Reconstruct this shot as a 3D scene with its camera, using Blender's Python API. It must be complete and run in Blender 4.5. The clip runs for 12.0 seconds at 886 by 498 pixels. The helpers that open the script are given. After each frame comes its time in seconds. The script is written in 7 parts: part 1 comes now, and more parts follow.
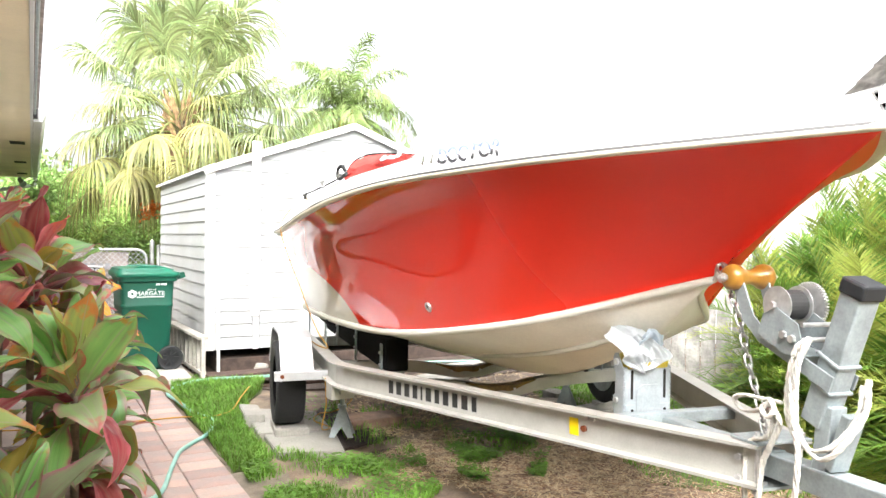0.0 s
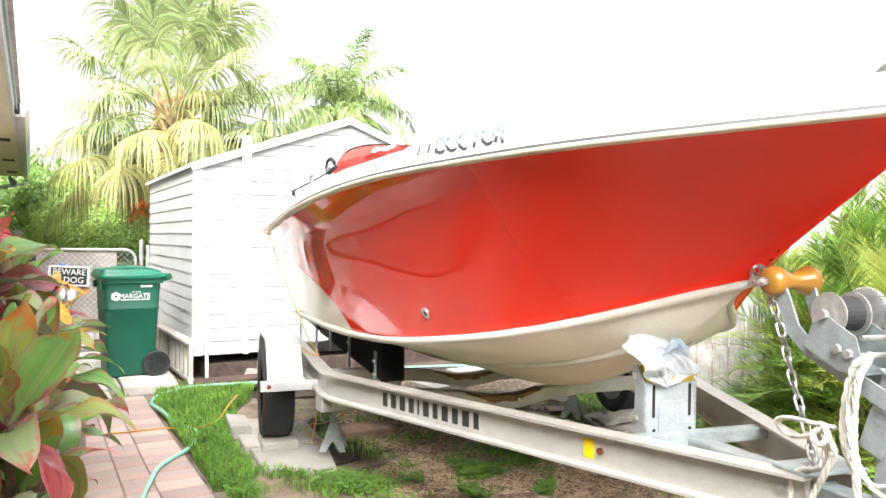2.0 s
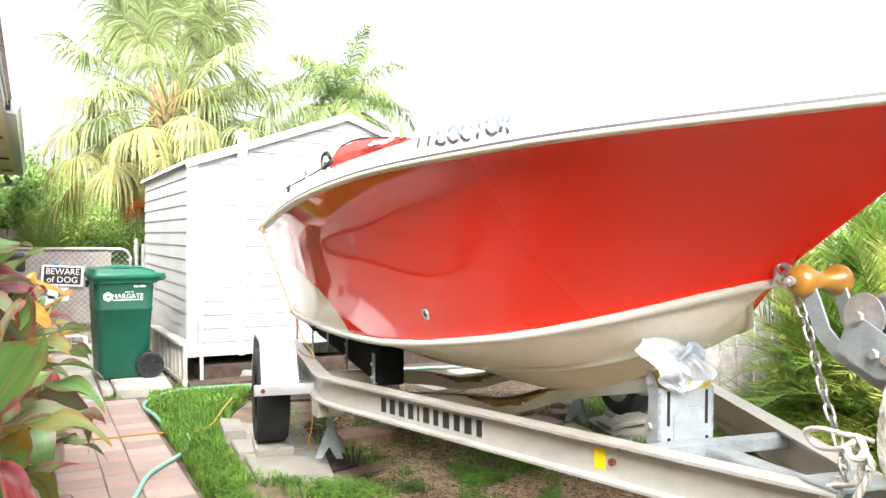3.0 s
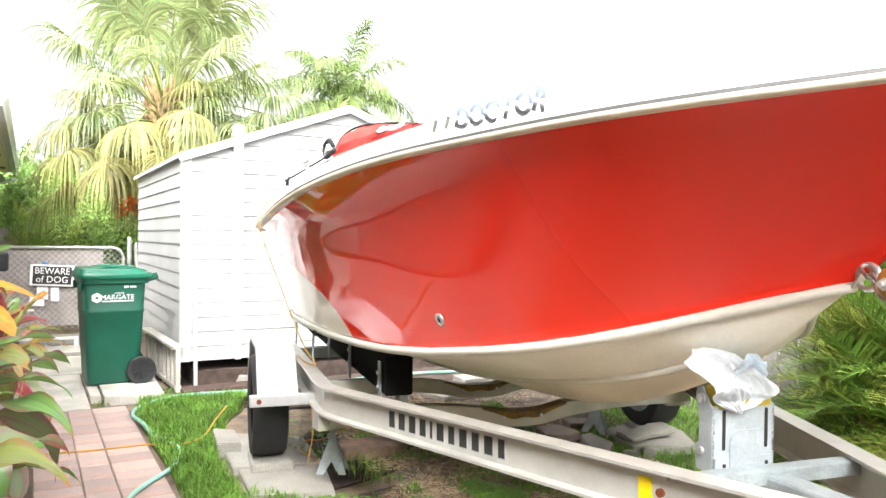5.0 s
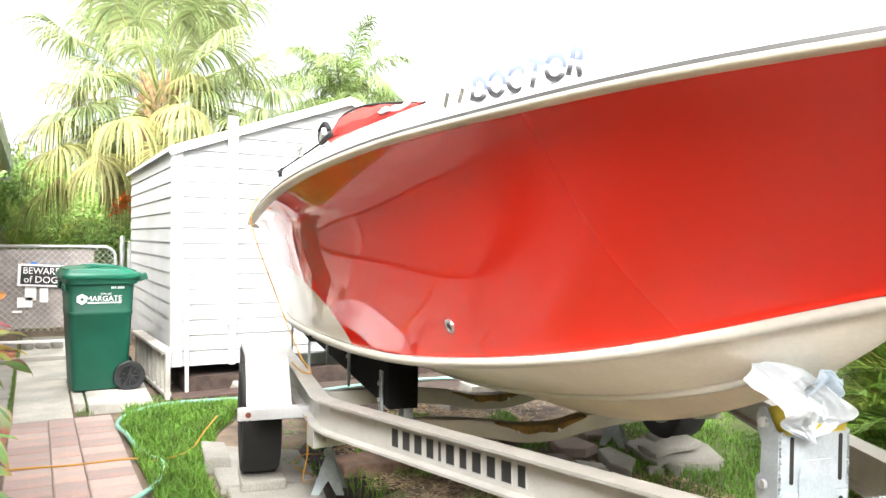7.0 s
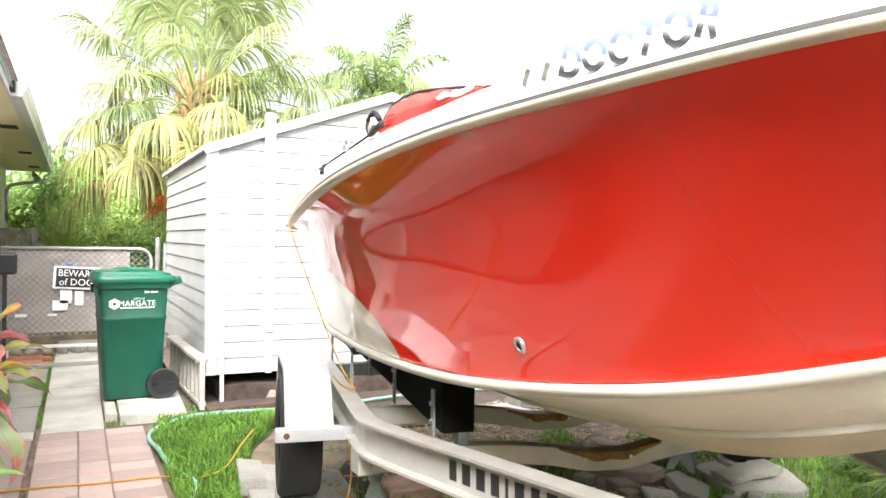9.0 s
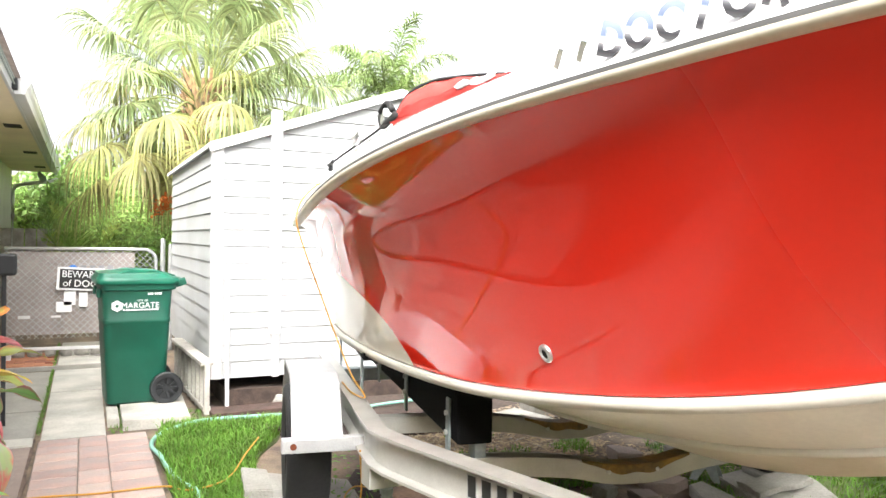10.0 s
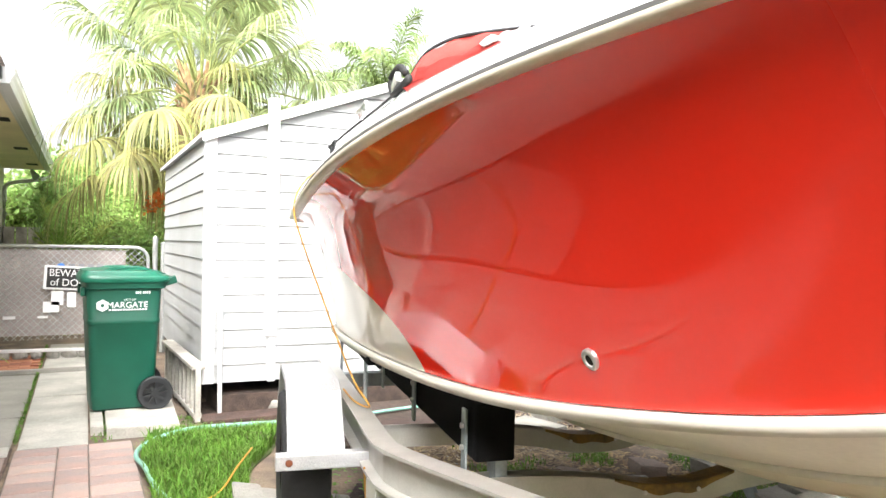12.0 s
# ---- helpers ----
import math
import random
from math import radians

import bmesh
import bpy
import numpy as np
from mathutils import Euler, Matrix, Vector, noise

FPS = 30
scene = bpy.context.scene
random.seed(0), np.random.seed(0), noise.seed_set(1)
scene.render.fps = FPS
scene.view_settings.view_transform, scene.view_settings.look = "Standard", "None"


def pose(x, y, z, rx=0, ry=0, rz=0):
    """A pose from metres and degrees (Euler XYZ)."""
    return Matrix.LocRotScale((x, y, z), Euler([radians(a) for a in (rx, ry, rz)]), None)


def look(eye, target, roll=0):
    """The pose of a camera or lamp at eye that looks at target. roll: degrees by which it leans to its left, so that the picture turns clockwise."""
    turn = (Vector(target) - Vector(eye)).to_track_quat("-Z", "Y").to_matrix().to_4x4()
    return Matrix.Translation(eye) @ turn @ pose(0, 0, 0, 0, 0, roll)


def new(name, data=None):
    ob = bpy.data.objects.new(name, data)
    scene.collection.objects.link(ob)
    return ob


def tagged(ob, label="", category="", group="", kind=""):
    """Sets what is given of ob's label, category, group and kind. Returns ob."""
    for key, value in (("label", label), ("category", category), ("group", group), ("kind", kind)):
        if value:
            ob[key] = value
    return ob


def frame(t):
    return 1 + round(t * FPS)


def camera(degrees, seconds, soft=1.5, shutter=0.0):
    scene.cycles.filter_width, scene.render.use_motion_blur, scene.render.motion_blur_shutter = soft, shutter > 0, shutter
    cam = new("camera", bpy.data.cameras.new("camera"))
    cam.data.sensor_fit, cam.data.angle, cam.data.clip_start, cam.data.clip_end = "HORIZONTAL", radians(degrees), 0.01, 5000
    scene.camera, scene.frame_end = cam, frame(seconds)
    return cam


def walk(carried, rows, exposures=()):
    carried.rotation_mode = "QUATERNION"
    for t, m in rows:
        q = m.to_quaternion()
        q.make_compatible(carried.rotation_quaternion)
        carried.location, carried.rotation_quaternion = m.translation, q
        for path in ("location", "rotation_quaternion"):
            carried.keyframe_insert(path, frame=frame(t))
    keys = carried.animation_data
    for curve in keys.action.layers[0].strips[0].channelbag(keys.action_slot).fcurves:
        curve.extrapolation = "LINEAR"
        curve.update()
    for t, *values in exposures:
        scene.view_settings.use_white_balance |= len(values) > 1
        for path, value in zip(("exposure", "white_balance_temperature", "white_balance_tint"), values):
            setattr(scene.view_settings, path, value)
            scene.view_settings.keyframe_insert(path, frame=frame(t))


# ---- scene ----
cam = camera(62.0, 12.0)
PATH = [
    (0, (0.052, 0.055, 1.429), (1.027, 1.801, 1.404), 0.8),
    (0.5, (0.084, 0.129, 1.433), (1.06, 1.875, 1.408), 0.8),
    (1, (0.123, 0.204, 1.432), (1.1, 1.949, 1.407), 0.8),
    (1.5, (0.181, 0.287, 1.434), (1.156, 2.033, 1.405), 0.7),
    (2, (0.229, 0.361, 1.429), (1.205, 2.107, 1.402), 0.7),
    (2.5, (0.274, 0.434, 1.428), (1.249, 2.18, 1.399), 0.6),
    (3, (0.311, 0.516, 1.423), (1.287, 2.262, 1.393), 0.6),
    (5, (0.421, 0.861, 1.408), (1.399, 2.605, 1.378), 0.7),
    (5.5, (0.457, 0.944, 1.396), (1.434, 2.689, 1.369), 0.8),
    (6, (0.492, 1.032, 1.387), (1.47, 2.777, 1.361), 0.8),
    (6.5, (0.537, 1.125, 1.379), (1.514, 2.87, 1.355), 0.8),
    (7, (0.58, 1.206, 1.385), (1.552, 2.953, 1.358), 0.8),
    (9, (0.661, 1.581, 1.394), (1.552, 3.371, 1.37), 0.9),
    (9.5, (0.684, 1.679, 1.396), (1.563, 3.475, 1.372), 0.8),
    (10, (0.707, 1.757, 1.389), (1.582, 3.556, 1.367), 0.9),
    (10.5, (0.731, 1.841, 1.373), (1.607, 3.639, 1.354), 0.9),
    (11, (0.759, 1.931, 1.356), (1.635, 3.729, 1.341), 1.0),
    (11.5, (0.783, 2.02, 1.347), (1.661, 3.817, 1.333), 1.0),
    (12, (0.805, 2.103, 1.34), (1.683, 3.9, 1.326), 1.1),
]
walk(cam, [(t, look(eye, target, roll)) for t, eye, target, roll in PATH])

# ---- light ----
world = bpy.data.worlds.new("sky")
scene.world = world
world.use_nodes = True
wn = world.node_tree.nodes
sky = wn.new("ShaderNodeTexSky")
sky.sky_type = "NISHITA"
sky.sun_disc = False
sky.sun_elevation, sky.sun_rotation = radians(47), radians(209)
sky.altitude, sky.air_density, sky.dust_density, sky.ozone_density = 0, 0.7, 6.0, 0.3
wn["Background"].inputs["Strength"].default_value = 0.15
# bright haze: the sky's colour drawn most of the way to white
grey = wn.new("ShaderNodeRGBToBW")
haze = wn.new("ShaderNodeMix")
haze.data_type = "RGBA"
haze.inputs["Factor"].default_value = 0.88
world.node_tree.links.new(sky.outputs["Color"], grey.inputs["Color"])
world.node_tree.links.new(sky.outputs["Color"], haze.inputs["A"])
world.node_tree.links.new(grey.outputs["Val"], haze.inputs["B"])
world.node_tree.links.new(haze.outputs["Result"], wn["Background"].inputs["Color"])

sun = new("sun", bpy.data.lights.new("sun", "SUN"))
sun.data.energy, sun.data.angle, sun.data.color = 0.9, radians(60), (1.0, 0.96, 0.9)
sun.matrix_world = look((-2.8, -5.0, 6.2), (0, 0, 0))
scene.view_settings.exposure = 2.6


# ---- materials ----
def mat(name, color, rough=0.5, metal=0.0, vary=0.12, scale=6.0, bump=0.0, bscale=60.0, second=None, coat=0.0, island=0.0, spec=0.5,
        trans=0.0):
    """A surface with colour variation at two scales, roughness wear and fine relief."""
    m = bpy.data.materials.new(name)
    m.use_nodes = True
    nt = m.node_tree
    n, l = nt.nodes, nt.links
    b = n["Principled BSDF"]
    b.inputs["Metallic"].default_value = metal
    b.inputs["Roughness"].default_value = rough
    b.inputs["Specular IOR Level"].default_value = spec
    b.inputs["Coat Weight"].default_value = coat
    b.inputs["Coat Roughness"].default_value = 0.03
    tc = n.new("ShaderNodeTexCoord")
    big = n.new("ShaderNodeTexNoise")
    big.inputs["Scale"].default_value, big.inputs["Detail"].default_value = scale, 5
    fine = n.new("ShaderNodeTexNoise")
    fine.inputs["Scale"].default_value, fine.inputs["Detail"].default_value = bscale, 3
    l.new(tc.outputs["Object"], big.inputs["Vector"])
    l.new(tc.outputs["Object"], fine.inputs["Vector"])
    ramp = n.new("ShaderNodeValToRGB")
    c2 = second or tuple(c * (1 - 2.2 * vary) for c in color)
    ramp.color_ramp.elements[0].position, ramp.color_ramp.elements[1].position = 0.33, 0.66
    ramp.color_ramp.elements[0].color, ramp.color_ramp.elements[1].color = (*c2, 1), (*color, 1)
    l.new(big.outputs["Fac"], ramp.inputs["Fac"])
    mix = n.new("ShaderNodeMix")
    mix.data_type, mix.blend_type = "RGBA", "MULTIPLY"
    mix.inputs["Factor"].default_value = min(1.0, vary * 3)
    fr = n.new("ShaderNodeMapRange")
    fr.inputs["From Min"].default_value, fr.inputs["From Max"].default_value = 0.3, 0.7
    fr.inputs["To Min"].default_value, fr.inputs["To Max"].default_value = 0.7, 1.1
    l.new(fine.outputs["Fac"], fr.inputs["Value"])
    l.new(ramp.outputs["Color"], mix.inputs["A"])
    l.new(fr.outputs["Result"], mix.inputs["B"])
    out = mix.outputs["Result"]
    if island:
        info = n.new("ShaderNodeObjectInfo")
        geo = n.new("ShaderNodeNewGeometry")
        add = n.new("ShaderNodeMath")
        add.operation = "ADD"
        l.new(info.outputs["Random"], add.inputs[0])
        l.new(geo.outputs["Random Per Island"], add.inputs[1])
        fra = n.new("ShaderNodeMath")
        fra.operation = "FRACT"
        l.new(add.outputs[0], fra.inputs[0])
        hsv = n.new("ShaderNodeHueSaturation")
        mr = n.new("ShaderNodeMapRange")
        mr.inputs["To Min"].default_value, mr.inputs["To Max"].default_value = 1 - island, 1 + island
        l.new(fra.outputs[0], mr.inputs["Value"])
        l.new(mr.outputs["Result"], hsv.inputs["Value"])
        hr = n.new("ShaderNodeMapRange")
        hr.inputs["To Min"].default_value, hr.inputs["To Max"].default_value = 0.5 - 0.04 * island, 0.5 + 0.04 * island
        l.new(fra.outputs[0], hr.inputs["Value"])
        l.new(hr.outputs["Result"], hsv.inputs["Hue"])
        l.new(out, hsv.inputs["Color"])
        out = hsv.outputs["Color"]
    l.new(out, b.inputs["Base Color"])
    rr = n.new("ShaderNodeMapRange")
    rr.inputs["To Min"].default_value, rr.inputs["To Max"].default_value = max(0.0, rough - 0.5 * vary * rough), min(1, rough + vary * rough)
    l.new(big.outputs["Fac"], rr.inputs["Value"])
    l.new(rr.outputs["Result"], b.inputs["Roughness"])
    if bump:
        bp = n.new("ShaderNodeBump")
        bp.inputs["Strength"].default_value, bp.inputs["Distance"].default_value = min(1.0, bump), 0.01
        l.new(fine.outputs["Fac"], bp.inputs["Height"])
        l.new(bp.outputs["Normal"], b.inputs["Normal"])
    if trans:
        t = n.new("ShaderNodeBsdfTranslucent")
        l.new(out, t.inputs["Color"])
        ms = n.new("ShaderNodeMixShader")
        ms.inputs["Fac"].default_value = trans
        l.new(b.outputs["BSDF"], ms.inputs[1])
        l.new(t.outputs["BSDF"], ms.inputs[2])
        l.new(ms.outputs["Shader"], n["Material Output"].inputs["Surface"])
    return m


M_RUBBER = mat("rubber", (0.02, 0.02, 0.022), 0.75, vary=0.15, bump=0.3)
M_CARPET = mat("carpet", (0.012, 0.012, 0.013), 0.95, vary=0.2, bump=0.8, bscale=300, spec=0.1)
M_ALU = mat("aluminium", (0.54, 0.535, 0.5), 0.42, metal=0.5, vary=0.07, scale=9, bump=0.06, bscale=140)
M_GALV = mat("galvanised_steel", (0.35, 0.4, 0.415), 0.45, metal=0.3, vary=0.13, scale=14, bump=0.1, bscale=90)
M_STEEL = mat("steel", (0.7, 0.7, 0.7), 0.3, metal=0.75, vary=0.12, scale=25, bump=0.08)
M_LINK = mat("chain_steel", (0.58, 0.58, 0.57), 0.32, metal=0.9, vary=0.2, scale=30, bump=0.1)
M_CHROME = mat("chrome", (0.75, 0.77, 0.8), 0.06, metal=1.0, vary=0.02)
M_FENDER = mat("fender_white", (0.46, 0.465, 0.475), 0.4, metal=0.3, vary=0.08, scale=7, bump=0.35, bscale=110)
M_GELWHITE = mat("gelcoat_white", (0.8, 0.8, 0.79), 0.15, vary=0.02, scale=3, coat=0.6)
M_GELCREAM = mat("gelcoat_cream", (0.82, 0.78, 0.68), 0.38, vary=0.06, scale=2.5, bump=0.02)
M_RAIL = mat("rub_rail_cream", (0.66, 0.62, 0.5), 0.4, vary=0.08, scale=4)
M_RAILDARK = mat("rub_rail_insert", (0.07, 0.07, 0.067), 0.6, vary=0.1)
M_SIDING = mat("siding_white", (0.46, 0.47, 0.48), 0.5, vary=0.06, scale=1.6, bump=0.05, bscale=30, second=(0.38, 0.39, 0.385))
M_TRIM = mat("trim_white", (0.62, 0.62, 0.62), 0.5, vary=0.04, scale=3)
M_BIN = mat("bin_green_plastic", (0.0035, 0.08, 0.049), 0.42, vary=0.08, scale=5, bump=0.08, bscale=200)
M_BINLID = mat("bin_lid_green", (0.006, 0.125, 0.075), 0.38, vary=0.08, scale=5, bump=0.08, bscale=200)
M_PLASTIC = mat("black_plastic", (0.02, 0.022, 0.025), 0.5, vary=0.1)
M_PRINT = mat("white_print", (0.8, 0.8, 0.8), 0.6, vary=0.03)
M_BLACK = mat("black_print", (0.015, 0.015, 0.015), 0.5, vary=0.1)
M_YELLOW = mat("yellow_sticker", (0.7, 0.5, 0.0), 0.5, vary=0.05)
M_AMBER = mat("amber_lens", (0.16, 0.05, 0.025), 0.2, vary=0.1)
M_ROLLER = mat("amber_polyurethane", (0.4, 0.19, 0.028), 0.3, vary=0.15, scale=10, coat=0.4)
M_ROPE = mat("white_rope", (0.74, 0.72, 0.66), 0.85, vary=0.12, scale=30, bump=0.6, bscale=220)
M_CORD = mat("orange_cord", (0.55, 0.27, 0.03), 0.6, vary=0.1)
M_HOSE = mat("green_hose", (0.28, 0.56, 0.48), 0.4, vary=0.1, scale=8)
M_CLOTH = mat("pale_cloth", (0.8, 0.84, 0.88), 0.8, vary=0.05, scale=18, bump=0.6, bscale=38)
M_REDCLOTH = mat("red_canvas", (0.6, 0.06, 0.05), 0.8, vary=0.12, scale=14, bump=0.3, bscale=300)
M_STRAP = mat("black_webbing", (0.02, 0.02, 0.02), 0.8, vary=0.1)
M_CONC = mat("concrete", (0.34, 0.325, 0.295), 0.9, vary=0.16, scale=3.5, bump=0.5, bscale=70, second=(0.26, 0.25, 0.225))
M_CONCPALE = mat("pale_concrete", (0.55, 0.53, 0.48), 0.88, vary=0.18, scale=3, bump=0.4, bscale=70, second=(0.35, 0.34, 0.305))
M_PAVER = mat("paver", (0.44, 0.3, 0.26), 0.88, vary=0.16, scale=5, bump=0.4, bscale=120, second=(0.33, 0.285, 0.27), island=0.18)
M_BRICK = mat("red_brick", (0.42, 0.17, 0.1), 0.9, vary=0.18, scale=8, bump=0.4, island=0.25)
M_JOINT = mat("joint_sand", (0.2, 0.17, 0.14), 0.95, vary=0.15, scale=20, bump=0.5)
M_MULCH = mat("dark_mulch", (0.075, 0.05, 0.04), 0.95, vary=0.25, scale=14, bump=0.8, bscale=90, island=0.4)
M_SOIL = mat("soil", (0.25, 0.185, 0.13), 0.95, vary=0.22, scale=5, bump=0.9, bscale=60, second=(0.1, 0.075, 0.058))
M_STRAW = mat("dry_needles", (0.55, 0.42, 0.28), 0.9, vary=0.2, scale=12, island=0.4)
M_GRASS = mat("grass", (0.17, 0.34, 0.04), 0.6, vary=0.18, scale=3, island=0.35, trans=0.3)
M_WEED = mat("weed_leaf", (0.15, 0.29, 0.045), 0.55, vary=0.15, scale=9, island=0.3, trans=0.3)
M_WOOD = mat("weathered_wood", (0.42, 0.38, 0.34), 0.85, vary=0.2, scale=6, bump=0.5, bscale=40)
M_WOODPALE = mat("silvered_wood", (0.5, 0.48, 0.45), 0.85, vary=0.25, scale=6, bump=0.5, bscale=40)
M_ROOFGREY = mat("grey_shingle", (0.5, 0.48, 0.46), 0.9, vary=0.18, scale=10, bump=0.5, island=0.2)
M_WOODRED = mat("old_plank", (0.3, 0.19, 0.13), 0.85, vary=0.25, scale=6, bump=0.5, bscale=40)
M_HOUSE = mat("house_paint_cream", (0.78, 0.75, 0.66), 0.7, vary=0.06, scale=2, bump=0.15, bscale=80)
M_SOFFIT = mat("soffit_tan", (0.85, 0.73, 0.53), 0.7, vary=0.06, scale=1.5, bump=0.08)
M_SHINGLE = mat("roof_shingle", (0.4, 0.35, 0.32), 0.9, vary=0.2, scale=10, bump=0.5, island=0.25)
M_CHAIN = mat("chain_link", (0.6, 0.62, 0.62), 0.45, metal=0.8, vary=0.1)
M_SCREEN = mat("privacy_mesh", (0.38, 0.335, 0.315), 0.9, vary=0.12, scale=5, bump=0.3, bscale=200)
M_DARK = mat("dark_gap", (0.02, 0.018, 0.016), 0.9, vary=0.1)


# ---- building helpers ----
def thing(name, label, category, m=None, group="", kind=""):
    ob = new(name)
    ob.empty_display_size = 0.1
    if m is not None:
        ob.matrix_basis = m
    return tagged(ob, label, category, group, kind)


def mesh_of(name, bm, material, smooth=False):
    me = bpy.data.meshes.new(name)
    bm.to_mesh(me)
    bm.free()
    for m in material if isinstance(material, (list, tuple)) else [material]:
        me.materials.append(m)
    if smooth:
        for p in me.polygons:
            p.use_smooth = True
    return me


def part(name, bm, material, parent=None, label="", smooth=False, m=None, kind=""):
    ob = new(name, mesh_of(name, bm, material, smooth))
    if parent is not None:
        ob.parent = parent
    if m is not None:
        ob.matrix_basis = m
    return tagged(ob, label, kind=kind)


def solo(name, bm, material, label, category, kind="", smooth=False, group="", m=None):
    ob = part(name, bm, material, None, label, smooth, m)
    return tagged(ob, label, category, group, kind)


def shade(ob, angle=35):
    """Smooth shading with the sharp edges kept."""
    me = ob.data
    for p in me.polygons:
        p.use_smooth = True
    me.set_sharp_from_angle(angle=radians(angle))
    return ob


def box(bm, c, size, rot=(0, 0, 0), bevel=0.0):
    m = pose(*c, *rot) @ Matrix.Diagonal((*size, 1))
    vs = bmesh.ops.create_cube(bm, size=1, matrix=m)["verts"]
    if bevel:
        es = list({e for v in vs for e in v.link_edges})
        bmesh.ops.bevel(bm, geom=es, offset=bevel, segments=2, affect="EDGES", profile=0.5)
    return bm


def rod(bm, p, q, r, r2=None, seg=12, cap=True):
    p, q = Vector(p), Vector(q)
    d = q - p
    m = Matrix.Translation((p + q) / 2) @ d.to_track_quat("Z", "Y").to_matrix().to_4x4()
    bmesh.ops.create_cone(bm, cap_ends=cap, segments=seg, radius1=r, radius2=r if r2 is None else r2, depth=d.length, matrix=m)
    return bm


def bezier(points, n=8):
    """A smooth line through points."""
    P = [Vector(p) for p in points]
    P = [2 * P[0] - P[1]] + P + [2 * P[-1] - P[-2]]
    out = []
    for i in range(1, len(P) - 2):
        a, b, c, d = P[i - 1:i + 3]
        for k in range(n):
            t = k / n
            out.append(0.5 * (2 * b + (c - a) * t + (2 * a - 5 * b + 4 * c - d) * t * t + (3 * b - a - 3 * c + d) * t ** 3))
    return out + [P[-2]]


def sweep(bm, path, section, up=Vector((0, 0, 1)), closed=True, cap=True, scales=None):
    """Carries a flat section (pairs: aside, up) along a path."""
    rings = []
    n = len(path)
    for i, p in enumerate(path):
        t = (Vector(path[min(i + 1, n - 1)]) - Vector(path[max(i - 1, 0)])).normalized()
        side = t.cross(up)
        side = side.normalized() if side.length > 1e-4 else Vector((1, 0, 0))
        u = side.cross(t)
        k = scales[i] if scales else 1
        rings.append([bm.verts.new(Vector(p) + side * a * k + u * b * k) for a, b in section])
    m = len(section)
    for r0, r1 in zip(rings, rings[1:]):
        for j in range(m if closed else m - 1):
            bm.faces.new((r0[j], r0[(j + 1) % m], r1[(j + 1) % m], r1[j]))
    if cap and closed:
        bm.faces.new(rings[0][::-1])
        bm.faces.new(rings[-1])
    return bm


def circle(r, n=8, sq=1.0):
    return [(r * math.cos(2 * math.pi * i / n), r * sq * math.sin(2 * math.pi * i / n)) for i in range(n)]


def tube(path, r, n=8):
    bm = bmesh.new()
    return sweep(bm, path, circle(r, n))


def loft(bm, rings, closed=False):
    vs = [[bm.verts.new(p) for p in r] for r in rings]
    for a, b in zip(vs, vs[1:]):
        k = len(a)
        for j in range(k if closed else k - 1):
            f = (a[j], a[(j + 1) % k], b[(j + 1) % k], b[j])
            if len({v.co.to_tuple(6) for v in f}) > 2:
                bm.faces.new(f)
    return vs


def plate(outline, z0, z1):
    """A flat outline (x, y) made z0 to z1 thick."""
    bm = bmesh.new()
    a = [bm.verts.new((x, y, z0)) for x, y in outline]
    b = [bm.verts.new((x, y, z1)) for x, y in outline]
    n = len(a)
    bm.faces.new(a[::-1])
    bm.faces.new(b)
    for i in range(n):
        bm.faces.new((a[i], a[(i + 1) % n], b[(i + 1) % n], b[i]))
    bmesh.ops.recalc_face_normals(bm, faces=bm.faces)
    return bm


def smooth_table(xs, ys, stiff=2e-5):
    """A fair curve near a few stations: least squares with an even change of curvature."""
    n = 240
    grid = np.linspace(xs[0], xs[-1], n)
    h = grid[1] - grid[0]
    A, b = np.zeros((len(xs), n)), np.array(ys, float)
    for k, x in enumerate(xs):
        i = min(int((x - xs[0]) / h), n - 2)
        u = (x - grid[i]) / h
        A[k, i], A[k, i + 1] = 1 - u, u
    A[0] *= 20
    A[-1] *= 20
    b[0] *= 20
    b[-1] *= 20
    D = np.diff(np.eye(n), 3, axis=0) / h ** 3
    f = np.linalg.solve(A.T @ A + stiff * h * D.T @ D + 1e-12 * np.eye(n), A.T @ b)
    m = np.gradient(f)

    def value(x):
        x = min(max(x, xs[0]), xs[-1])
        i = min(int((x - xs[0]) / h), n - 2)
        t = (x - grid[i]) / h
        return float((1 + 2 * t) * (1 - t) ** 2 * f[i] + t * (1 - t) ** 2 * m[i] + t * t * (3 - 2 * t) * f[i + 1] + t * t * (t - 1) * m[i + 1])
    return value


# ---- ground ----
def ground():
    bm = bmesh.new()
    xs = [-80 + 4 * i for i in range(20)] + [-3 + 0.25 * i for i in range(41)] + [8 + 4.5 * i for i in range(20)]
    ys = [-80 + 4.4 * i for i in range(18)] + [-2 + 0.25 * i for i in range(61)] + [14 + 4.5 * i for i in range(20)]
    vs = [[bm.verts.new((x, y, -0.015 + (0.012 * noise.noise((x * 1.7, y * 1.7, 0)) if -3 < x < 7 and -2 < y < 13 else 0))) for x in xs] for y in ys]
    for a, b in zip(vs, vs[1:]):
        for i in range(len(xs) - 1):
            bm.faces.new((a[i], a[i + 1], b[i + 1], b[i]))
    ob = solo("ground", bm, M_SOIL, "brown bare soil with dry litter round the trailer", "ground", "structure", True)
    return ob


ground()

